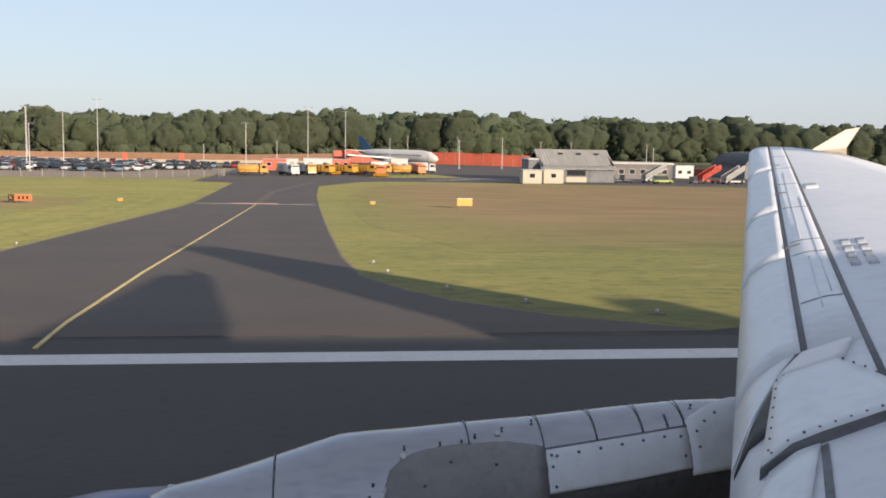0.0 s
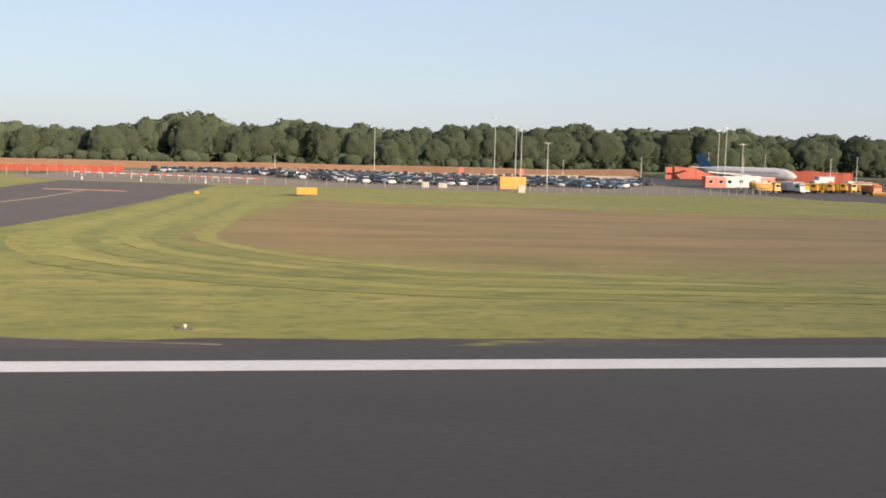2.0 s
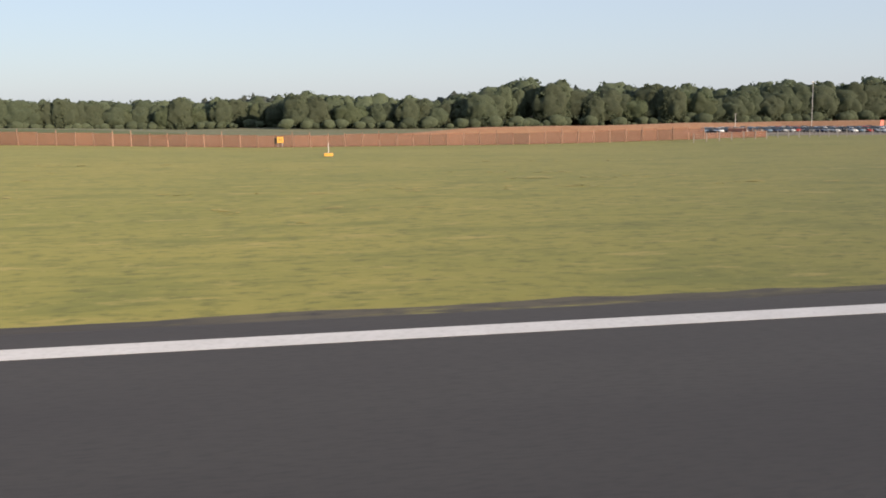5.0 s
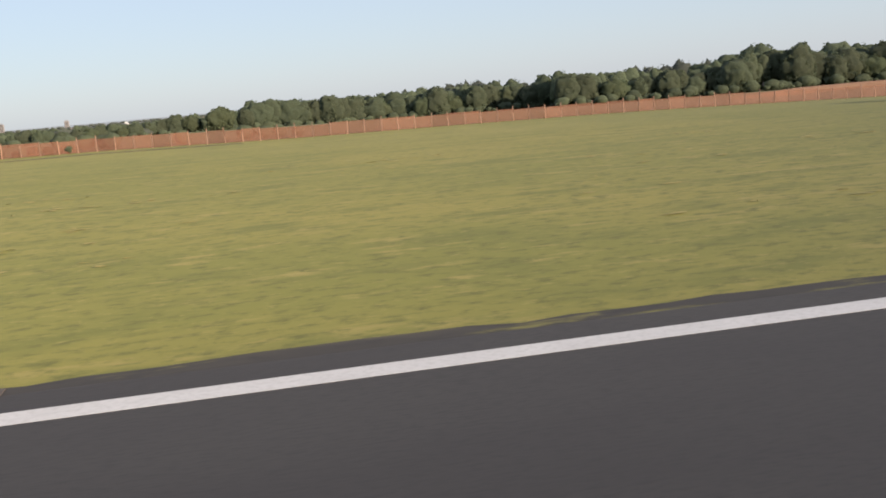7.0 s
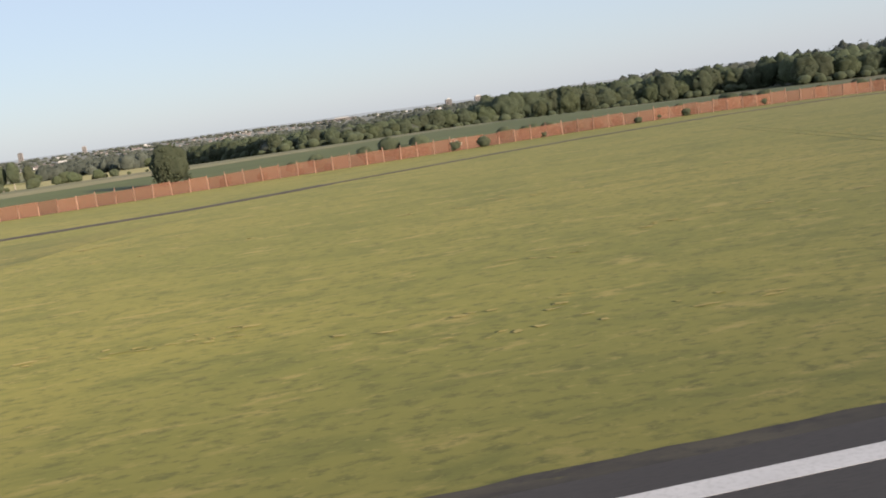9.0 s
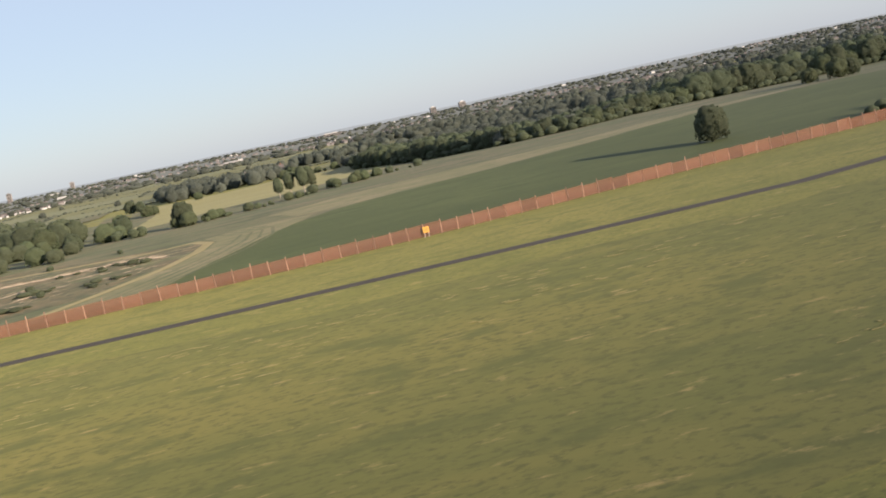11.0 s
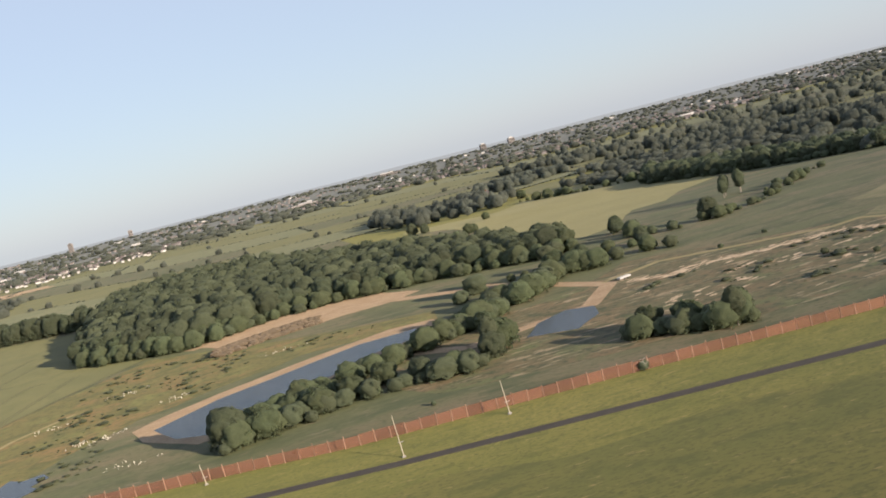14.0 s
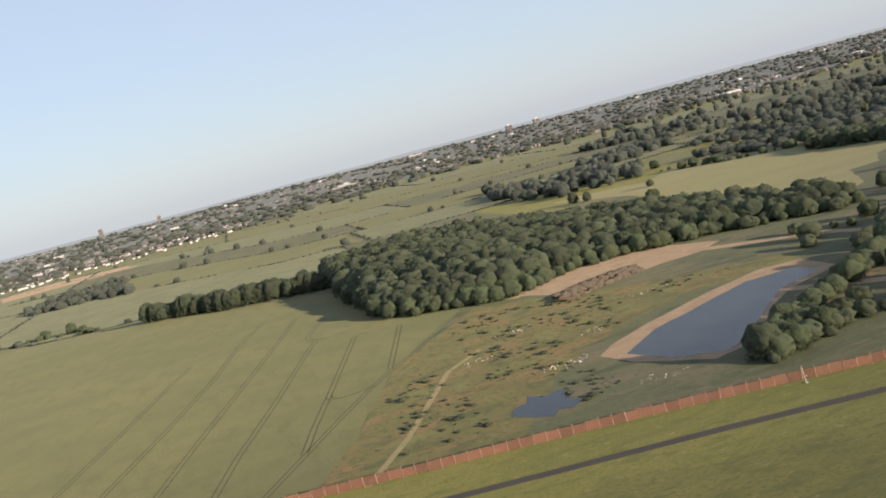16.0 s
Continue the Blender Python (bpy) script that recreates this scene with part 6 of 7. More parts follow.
for p in along([(-815, 202), (-795, 212), (-775, 208), (-763, 213)], 2.8) + along([(-733, 194), (-720, 184)], 2.6):
    plant(rnd.choice((4, 5, 5)), p.x + rnd.uniform(-3, 3), p.y + rnd.uniform(-3, 3), rnd.uniform(0.5, 1.3), rnd.uniform(0, 360))
for i in range(14):
    x, y = rnd.uniform(-850, -660), rnd.uniform(176, 300)
    if (-790 < x < -765 and y > 262) or (-757 < x < -728 and 204 < y < 246) or (-848 < x < -760 and 214 < y < 300) or y < np.interp(x, [-850, -800, -735, -660], [196, 180, 173, 167]):
        continue
    plant(5, x, y, rnd.uniform(0.15, 0.42), rnd.uniform(0, 360))
for p in along([(-745, 275), (-738, 272), (-733, 281), (-726, 288), (-720, 295), (-712, 302), (-706, 296)], 1.7):
    plant(rnd.choice((4, 4, 5)), p.x + rnd.uniform(-2, 2), p.y + rnd.uniform(-2, 3), rnd.uniform(0.6, 1.5), rnd.uniform(0, 360))
for p in along([(-761, 255), (-755, 257), (-749, 264)], 1.5):
    plant(rnd.choice((4, 5)), p.x + rnd.uniform(-2, 2), p.y + rnd.uniform(-2, 2), rnd.uniform(0.8, 1.5), rnd.uniform(0, 360))
rh = random.Random(88)                                          # ragged hedge behind the fence
hedge = []
for p in along([(-514, 172), (-470, 173), (-420, 173), (-372, 173)], 2.1):
    if noise.noise(Vector((p.x * 0.07, 4, 0))) > 0.05:
        hedge.append((rh.choice((4, 5, 5)), p.x + rh.uniform(-1.5, 1.5), p.y + rh.uniform(-0.5, 7), rh.uniform(0.35, 0.75), rh.uniform(0, 6.28)))
tufts = []
for i in range(620):
    x, y = rh.uniform(-722, -650), rh.uniform(176, 262)
    if noise.noise(Vector((x * 0.06, y * 0.12, 2))) > 0.24 and y > 172 + 0.9 * (x + 690) and y < 250 - 0.3 * abs(x + 690):
        tufts.append((rh.choice((4, 5)), x, y, 0.14 + 0.42 * rh.random() ** 2.2, rh.uniform(0, 6.28)))
weedy = [(-846, 364), (-836, 340), (-800, 318), (-770, 303), (-800, 296), (-842, 266), (-852, 250), (-850, 222), (-860, 212), (-876, 236), (-880, 216), (-905, 218), (-914, 238), (-893, 286), (-870, 335)]
for i in range(1500):
    x, y = rh.uniform(-912, -770), rh.uniform(215, 365)
    if inside((x, y), weedy) and noise.noise(Vector((x * 0.06, y * 0.06, 6))) > -0.05:
        tufts.append((rh.choice((4, 5)), x, y, 0.12 + 0.34 * rh.random() ** 2.2, rh.uniform(0, 6.28)))
joined_trees("scrub_tufts", tufts, "low dark tufts of weeds scattered over rough ground", 0.42)
joined_trees("hedge", hedge, "ragged dark green hedge behind the airfield fence")
for p in along([(-740, 192), (-730, 185), (-718, 177)], 1.8):
    plant(rnd.choice((4, 5)), p.x + rnd.uniform(-1.5, 1.5), p.y + rnd.uniform(-1, 3), rnd.uniform(0.5, 1.15), rnd.uniform(0, 360))
for x, y, k_, q in ((-722, 179, 3, 0.42), (-762.6, 216, 3, 0.48), (-708, 298, 4, 1.2), (-702, 305, 4, 1.0), (-697, 301, 5, 1.1), (-686.5, 300, 4, 1.1), (-681, 295, 5, 1.0), (-672, 346, 4, 1.3), (-408, 330, 1, 0.52), (-417, 334, 1, 0.38), (-400, 333, 2, 0.36)):
    plant(k_, x, y, q, rnd.uniform(0, 360))
for p in along([(-700, 352), (-745, 380), (-787, 392), (-811, 385), (-834, 370), (-850, 379), (-866, 391), (-878, 409)], 3.2):
    plant(rnd.choice((4, 4, 5)), p.x + rnd.uniform(-2, 2), p.y + rnd.uniform(-3, 3), rnd.uniform(0.6, 1.5), rnd.uniform(0, 360))
# hedges and field trees
for line, k, lo_, hi_, step in (([(-672, 362), (-664, 335), (-648, 335), (-638, 338), (-622, 346), (-612, 356), (-596, 372), (-580, 382), (-566, 400), (-552, 412)], 4, 0.5, 0.85, 2.6), ([(-690, 322), (-676, 318)], 4, 0.9, 1.5, 5), ([(-716, 300), (-735, 330), (-748, 300)], 4, 0.8, 1.5, 8),
                                ([(-1180, 885), (-1131, 851), (-1080, 809), (-1030, 722)], 5, 0.5, 1.0, 9), ([(-690, 640), (-686, 560), (-684, 480)], 4, 0.6, 1.2, 14), ([(-587, 772), (-567, 690), (-543, 645)], 4, 0.7, 1.3, 6)):
    for p in along(line, step):
        if rnd.random() < 0.86:
            plant(rnd.choice((k, 4, 5)), p.x + rnd.uniform(-4, 4), p.y + rnd.uniform(-4, 4), lo_ * 0.5 + (hi_ * 1.15 - lo_ * 0.5) * rnd.random() ** 1.6, rnd.uniform(0, 360))
plant(2, -531, 197, 0.44, 40)
for x, y, s in ((-606, 398, 0.5), (-601, 394, 0.55), (-597, 401, 0.45), (-611, 390, 0.42)):
    plant(3, x, y, s, rnd.uniform(0, 360))
for x, y, s in ((-646, 336, 0.46), (-668, 372, 0.40), (-674, 597, 0.42), (-670, 600, 0.36), (-645, 663, 0.34), (-690, 700, 0.5), (-683, 690, 0.4), (-572, 817, 0.5), (-1066, 800, 0.55), (-1056, 786, 0.4), (-1090, 826, 0.5), (-679, 322, 0.35), (-712, 320, 0.42), (-705, 312, 0.38)):
    plant(rnd.choice((1, 2)), x, y, s, rnd.uniform(0, 360))
for x0, x1, step in ((-520, -476, 4.5), (-470, -425, 3.2)):      # bushes growing through the fence
    x = x0
    while x < x1:
        under_x = x + rnd.uniform(-1, 1)
        plant(rnd.choice((4, 5, 5)), under_x, float(np.interp(under_x, [-547, -435, -345], [161, 166, 167])) + rnd.uniform(-1.2, 2.2), rnd.uniform(0.25, 0.5), rnd.uniform(0, 360))
        x += step * rnd.uniform(0.6, 1.5)
plant(5, -747, 168.5, 0.5)
bm = bmesh.new()
leaf_cards(bm, Vector((0, 0, 2.2)), 2.1, 120, 0.35, rnd)
bl = part("blossom", bm, FLOWERS)
tagged(put(bl, -747, 168.5, None, 0, 0.5), "white blossom covering a bush at the fence", "blossom", kind="stuff")
plant(5, -483, 163.5, 0.5)
copy_thing(bl, at(-483, 163.3, None, 60, 1.0))

# white flowering weeds round the ponds
bm = bmesh.new()
for i in range(90):
    c = rnd.choice(((-852.4, 307.9), (-854.3, 249.7), (-854.3, 249.7), (-836, 276), (-809.2, 308), (-804, 306), (-843, 214.4), (-870, 283)))
    x, y = c[0] + rnd.gauss(0, 3.2), c[1] + rnd.gauss(0, 2.2)
    leaf_cards(bm, Vector((x, y, zg(x, y) + 0.25)), 0.5, 4, 0.3, rnd)
tagged(part("wild_flowers", bm, FLOWERS), "pale flowering weeds scattered over rough ground", "flowers", kind="stuff").scale = (K, K, K)


# ---- far country: joined woods, hedges and the town ----
ICO = bmesh.new()
bmesh.ops.create_icosphere(ICO, subdivisions=2, radius=1)
ICO_V = [v.co.copy() for v in ICO.verts]
ICO_F = [[v.index for v in f.verts] for f in ICO.faces]
ICO.free()
ICO = bmesh.new()
bmesh.ops.create_icosphere(ICO, subdivisions=1, radius=1)
ICO_SMALL = ([v.co.copy() for v in ICO.verts], [[v.index for v in f.verts] for f in ICO.faces])
ICO.free()


def woodland(name, spots, label):
    """Far trees, too many to tell apart, as lumpy crowns in one mesh."""
    vs, fs = [], []
    for x, y, r, h in spots:
        z, o, i = zg(x, y), rnd.uniform(0, 50), len(vs)
        ball, skin = ICO_SMALL if h < 5 or y > 1900 else (ICO_V, ICO_F)
        for c in ball:
            k = 0.85 + 0.5 * noise.noise(c * 1.9 + Vector((o, 0, 0))) + 0.25 * noise.noise(c * 4.5 + Vector((o, 9, 0)))
            vs.append((x + c.x * r * k, y + c.y * r * k, z + h * 0.42 + c.z * h * 0.58 * k))
        fs += [[i + a for a in f] for f in skin]
        for _ in range(26 if y < 1300 and h > 5 else 0):        # leaf sprays round the crown
            d = Vector((rnd.gauss(0, 1), rnd.gauss(0, 1), abs(rnd.gauss(0, 1)))).normalized()
            t1 = d.orthogonal().normalized()
            t1 = (t1 + d.cross(t1) * rnd.uniform(-2, 2) + d * rnd.gauss(0, 0.5)).normalized()
            t2 = (d.cross(t1) + d * rnd.gauss(0, 0.5)).normalized()
            c0, w = Vector((x + d.x * r * 0.95, y + d.y * r * 0.95, z + h * 0.42 + d.z * h * 0.56)), rnd.uniform(0.7, 1.5)
            j = len(vs)
            vs += [tuple(c0 + t1 * w * a + t2 * w * b) for a, b in ((-0.6, -0.1), (0.1, -0.5), (0.55, 0.1), (-0.1, 0.5))]
            fs.append([j, j + 1, j + 2, j + 3])
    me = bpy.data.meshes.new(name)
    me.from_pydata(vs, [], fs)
    me.materials.append(LEAF_HAZED)
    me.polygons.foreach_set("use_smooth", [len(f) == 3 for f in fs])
    o = tagged(new(name, me), label, "woodland", kind="stuff")
    o.scale = (K, K, K)
    return o


def scatter(n, x0, x1, y0, y1):
    out = []
    for i in range(n):
        x, y = rnd.uniform(x0, x1), rnd.uniform(y0, y1)
        out.append((x, y, rnd.uniform(5, 9), rnd.uniform(9, 15)))
    return out


spots = []
for i in range(420):                                            # behind the wood edges
    x = rnd.uniform(-540, 330)
    y0 = np.interp(x, [-545, -440, -330, -262, 330], [665, 650, 615, 470, 462])
    spots.append((x, y0 + rnd.uniform(0, 150), rnd.uniform(4.5, 7.5), rnd.uniform(10, 16) * float(np.interp(x, [-500, -420, -390], [0.55, 0.6, 0.95])) if x < -262 else rnd.uniform(13, 18) if x > -170 else rnd.uniform(9, 13)))
woodland("woodland", spots, "dense dark green woodland behind the wood edge")


def grove(n, poly, low=9, high=15):
    xs, ys = [p[0] for p in poly], [p[1] for p in poly]
    out = []
    while len(out) < n:
        p = (rnd.uniform(min(xs), max(xs)), rnd.uniform(min(ys), max(ys)))
        if inside(p, poly):
            out.append((*p, rnd.uniform(4.5, 7.5), rnd.uniform(low, high)))
    return out


woodland("woodland", [(x, y, r, h * float(np.interp(x, [-500, -420, -390], [0.55, 0.6, 0.95]))) for x, y, r, h in grove(330, EAST_EDGE[::-1] + [(-500, 650), (-482, 770), (-500, 805), (-464, 985), (-262, 990)])], "dark wood stretching back beyond the crop")
woodland("woodland", grove(110, [(-668, 786), (-642, 780), (-616, 752), (-592, 806), (-566, 855), (-566, 960), (-622, 965), (-652, 1105), (-684, 950)], 8, 13), "trees sheltering a farm between fields")
woodland("woodland", grove(60, [(-560, 1010), (-500, 985), (-440, 1040), (-480, 1120), (-550, 1090)], 8, 13), "trees behind the farm")
woodland("woodland", grove(80, [(-1190, 1180), (-1095, 1070), (-1045, 1070), (-1075, 1330), (-1140, 1370)], 6, 11), "dark copse in a far field")
for n, box in ((150, (-400, 300, 1050, 1300)), (140, (-300, 900, 1500, 2000)), (120, (-2000, -1300, 1500, 1700)), (60, (-420, -240, 1340, 1420))):
    woodland("woodland", scatter(n, *box), "far dark woodland across the fields")
# hedge lines between the far fields, from near to far
LINE_X = (-2600, -1220, -1040, -900, -800, -700, -500, -200, 1600)
LINES = ((1500, 965, 735, 690, 690, 690, 690, 690, 690), (1900, 1264, 1090, 930, 905, 905, 960, 1000, 1000), (2150, 1480, 1320, 1110, 1060, 1050, 1090, 1090, 1090), (2300, 1750, 1550, 1300, 1230, 1225, 1245, 1200, 1200),
         (2400, 1870, 1740, 1600, 1480, 1430, 1370, 1290, 1290), (2500, 2000, 1930, 1890, 1750, 1630, 1490, 1390, 1390), (2600, 2200, 2080, 1990, 1930, 1870, 1800, 1650, 1650), (2800, 2400, 2300, 2250, 2200, 2150, 2100, 2000, 2000))


def row_y(k, x):
    return float(np.interp(x, LINE_X, LINES[k])) + 8 * noise.noise(Vector((x * 0.006, 31.0 * k, 0)))


def strip_field(x0, x1, k, material):
    """A far field between two hedge lines."""
    nx, ny = max(2, int((x1 - x0) / 40)), 4
    vs, fs = [], []
    for a in range(nx + 1):
        x = x0 + (x1 - x0) * a / nx
        for b in range(ny + 1):
            y = row_y(k, x) * (1 - b / ny) + row_y(k + 1, x) * b / ny
            vs.append((x, y, zg(x, y) + 0.5))
    for a in range(nx):
        for b in range(ny):
            i = a * (ny + 1) + b
            fs.append((i, i + ny + 1, i + ny + 2, i + 1))
    me = bpy.data.meshes.new("crop_field")
    me.from_pydata(vs, [], fs)
    me.materials.append(material)
    words = {"green_barley": "far green field between hedges", "green_pasture": "far grazed pasture between hedges", "rough_grass": "far rough brownish field between hedges"}
    tagged(new("crop_field", me), words[material.name], "field", kind="structure").scale = (K, K, K)


hedge = []
rf_ = random.Random(77)
for k in range(len(LINES) - 1):
    x = -2600.0
    while x < 1500:
        wide = rf_.uniform(130, 420) * (0.8 + 0.12 * k)
        if not (k == 0 and x + wide > -715):
            strip_field(x, min(x + wide, 1600), k, rf_.choice((GREEN_CROP, GREEN_CROP, PASTURE, PASTURE, ROUGH_GRASS)))
            ya, yb = row_y(k, x), row_y(k + 1, x)
            for i in range(int((yb - ya) / 9)):
                if rf_.random() < 0.8:
                    hedge.append((x + rf_.uniform(-1, 1), ya + i * 9, rf_.uniform(1.5, 2.8), rf_.uniform(1.5, 3.5)))
        x += wide
for k in range(len(LINES)):
    x = -2600.0
    while x < (1500 if k else -900):
        x += rf_.uniform(2.5, 6) * (1 + 0.1 * k)
        if noise.noise(Vector((x * 0.012, 3.0 * k, 9))) > -0.22:
            tall = rf_.uniform(0.8, 1.9) if rf_.random() < 0.92 else rf_.uniform(4, 9)
            hedge.append((x, row_y(k, x) + rf_.uniform(-2, 2), rf_.uniform(1.6, 2.8) + 0.3 * tall, tall))
woodland("hedgerow", hedge, "dark hedgerows with small trees dividing far fields")
draped("building_site", wavy([(-1343, 1800), (-1259, 1860), (-1116, 1760), (-1090, 1640), (-1198, 1640), (-1290, 1640)], 14, 30, 44), EARTH, 2.2, "bare orange earth of a building site", "ground")
draped("suburb_ground", [(-6500, 2330), (6500, 2330), (6500, 7000), (-6500, 7000)], SUBURB, 0.6, "gardens and streets of the far town", "ground")


def far_houses(name, spots, label):
    bm = bmesh.new()
    for x, y, w, d, h, turn in spots:
        z = zg(x, y)
        c, s = math.cos(turn), math.sin(turn)
        P = lambda a, b, q: bm.verts.new((x + a * c - b * s, y + a * s + b * c, z + q))
        lo = [P(a, b, -1) for a, b in ((-w, -d), (w, -d), (w, d), (-w, d))]
        hi = [P(a, b, h) for a, b in ((-w, -d), (w, -d), (w, d), (-w, d))]
        r0, r1 = P(-w, 0, h * 1.6), P(w, 0, h * 1.6)
        for i in range(4):
            bm.faces.new((lo[i], lo[(i + 1) % 4], hi[(i + 1) % 4], hi[i]))
        for f in ((hi[0], hi[1], r1, r0), (hi[2], hi[3], r0, r1)):
            bm.faces.new(f).material_index = 1
        bm.faces.new((hi[1], hi[2], r1)), bm.faces.new((hi[3], hi[0], r0))
    bmesh.ops.recalc_face_normals(bm, faces=bm.faces)
    o = part(name, bm, RENDER_WALL)
    o.data.materials.append(ROOF_TILE)
    o.scale = (K, K, K)
    return tagged(o, label, "houses", kind="stuff")


houses = []
for k in range(190):                                            # new houses in rows along curving streets
    street, u = k % 7, rnd.random()
    x, y = -1560 + 620 * u + rnd.gauss(0, 5), 1880 + 75 * street + 160 * u + 25 * math.sin(5 * u + street) + rnd.gauss(0, 5)
    houses.append((x, y, rnd.uniform(2.0, 3.6), rnd.uniform(2.2, 3.0), rnd.uniform(3.0, 4.2), rnd.uniform(0.0, 0.4)))
estate = far_houses("housing_estate", houses, "rows of white new houses on the edge of the town")
estate.data.materials[0] = WHITE_PAINT
houses = []
for k in range(170):                                            # terraces in short rows
    y = 2100 + 3000 * rnd.random() ** 1.2
    x = rnd.uniform(-0.62, 0.75) * y - 200
    a = rnd.uniform(-0.3, 0.4)
    for q in range(rnd.randint(3, 9)):
        d = q * rnd.uniform(20, 26)
        houses.append((x + d * math.cos(a), y + d * math.sin(a), rnd.uniform(3, 6), rnd.uniform(3, 4), rnd.uniform(3.5, 5), a))
far_houses("town", houses, "far town of muted brick and render terraces among trees")
houses = []
for k in range(45):                                             # pale sheds and warehouses
    y = 2300 + 2800 * rnd.random()
    x = rnd.uniform(-0.5, 0.7) * y - 200
    houses.append((x, y, rnd.uniform(6, 22), rnd.uniform(6, 10), rnd.uniform(3, 5), rnd.uniform(-0.2, 0.3)))
sheds = far_houses("warehouses", houses, "pale sheds and warehouses scattered over the far town")
sheds.data.materials[0], sheds.data.materials[1] = WHITE_PAINT, SHEET
spots = []
for k in range(4200):
    y = 2050 + 3300 * rnd.random() ** 1.1
    x = rnd.uniform(-0.75, 0.85) * y - 300
    f = noise.noise(Vector((x * 0.0012, y * 0.003, 4)))
    if f > -0.42:
        spots.append((x, y, rnd.uniform(7, 18), rnd.uniform(6, 12)))
woodland("town_trees", spots, "trees and parks among the houses of the far town")
vs, fs = [], []
for k in range(121):                                            # far hills, evening haze put in as a glow
    x = -6600 + 110 * k
    top = 14 + 8 * noise.noise(Vector((x * 0.0007, 2, 0))) + 4 * noise.noise(Vector((x * 0.003, 5, 0)))
    vs += [(x, 5750, -40), (x, 5750, top)]
    if k:
        a = 2 * k
        fs.append((a - 2, a, a + 1, a - 1))
me = bpy.data.meshes.new("backdrop")
me.from_pydata(vs, [], fs)
hm = bpy.data.materials.new("hills_haze_glow")
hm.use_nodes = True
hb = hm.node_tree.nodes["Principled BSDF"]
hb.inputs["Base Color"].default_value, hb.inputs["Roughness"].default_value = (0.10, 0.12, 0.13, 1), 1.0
# no lamp here: a faint even glow stands in for distance haze
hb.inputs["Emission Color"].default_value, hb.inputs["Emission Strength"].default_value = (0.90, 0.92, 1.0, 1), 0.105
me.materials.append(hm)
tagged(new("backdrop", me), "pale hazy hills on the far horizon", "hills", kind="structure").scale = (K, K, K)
cs = thing("farmhouse", "brick farmhouse with a tiled roof among trees", "house")
part("wall", slab(-7, 7, -4, 4, 0, 5.2), BRICK, cs)
bm = bmesh.new()
va = [bm.verts.new(v) for v in ((-7.4, -4.4, 5.1), (7.4, -4.4, 5.1), (7.4, 4.4, 5.1), (-7.4, 4.4, 5.1), (-7.4, 0, 8.4), (7.4, 0, 8.4))]
for f in ((0, 1, 5, 4), (2, 3, 4, 5), (1, 2, 5), (3, 0, 4), (3, 2, 1, 0)):
    bm.faces.new([va[i] for i in f])
rf = part("roof", bm, ROOF_TILE, cs)
part("chimney", slab(4.5, 5.5, -0.5, 0.5, 7.4, 9.6), BRICK, rf)
for x in (-4.5, 0, 4.5):
    f = part("window", slab(x - 0.6, x + 0.6, -4.08, -4.0, 3.2, 4.4), WHITE_PAINT, cs)
    part("pane", slab(x - 0.5, x + 0.5, -4.1, -4.08, 3.3, 4.3), GLASS, f)
put(cs, -576, 935)
copy_thing(cs, at(-600, 945, None, 40))


def tower(w, d, h, wall, label):
    t = thing("tower_block", label, "tower block", "tower blocks")
    part("wall", slab(-w / 2, w / 2, 0, d, -2, h, 0.3), wall, t)
    part("roof_plant", slab(-w / 4, w / 4, d / 4, d * 0.75, h, h + 4), GREY_METAL, t)
    for r in range(int(h / 6)):
        part("window_band", slab(-w / 2 + 1, w / 2 - 1, -0.2, 0, 3 + r * 6, 5 + r * 6), GLASS, t)
    return t


put(tower(22, 16, 42, RENDER_WALL, "pale tower block on the far skyline"), -1560, 5100)
put(tower(20, 16, 34, RENDER_WALL, "pale tower block on the far skyline"), -1290, 5250)
put(tower(30, 22, 30, RENDER_WALL, "long pale block on the far skyline"), 490, 4900)
put(tower(34, 22, 28, RENDER_WALL, "long pale block on the far skyline"), 640, 4900)
put(tower(120, 60, 12, RENDER_WALL, "broad pale warehouse in the far town"), -80, 4500)
put(tower(90, 50, 10, RENDER_WALL, "broad pale warehouse in the far town"), -560, 3300)




# ---- the airliner standing on the runway where the walk begins: nose towards -x ----
SKIN_WHITE = mixed("aircraft_white", (0.56, 0.57, 0.58), (0.62, 0.63, 0.64), (0.50, 0.51, 0.52), 2.5, 8, rough=0.35)
WING_GREY = mixed("wing_grey_paint", (0.50, 0.525, 0.565), (0.54, 0.565, 0.60), (0.45, 0.475, 0.515), 0.9, 10, rough=0.42, stretch=(0.5, 1, 1))
SLAT_PALE = mixed("slat_pale_paint", (0.56, 0.59, 0.625), (0.61, 0.64, 0.67), (0.50, 0.53, 0.565), 0.9, 10, rough=0.36)
COWL = mixed("brushed_cowl_metal", (0.27, 0.282, 0.312), (0.325, 0.336, 0.366), (0.225, 0.234, 0.262), 0.8, 12, rough=0.24, metal=0.95, stretch=(0.4, 1, 2))
COWL_DARK = mixed("dull_cowl_panel", (0.175, 0.173, 0.174), (0.210, 0.207, 0.206), (0.150, 0.149, 0.151), 0.6, 12, rough=0.5, metal=0.4)
# near-black that paints shade under the pylon and in the slat's end notch
SHADE_DARK = mixed("painted_dark_shade", (0.040, 0.040, 0.042), (0.056, 0.056, 0.058), None, 0.6, 10, rough=0.7)
COWL_BLUE = mixed("deep_blue_cowl", (0.015, 0.03, 0.13), (0.02, 0.04, 0.16), None, 1.0, 8, rough=0.3)
SEAM = mixed("dark_panel_gap", (0.10, 0.105, 0.115), (0.13, 0.135, 0.145), None, 0.3, 6, rough=0.7)
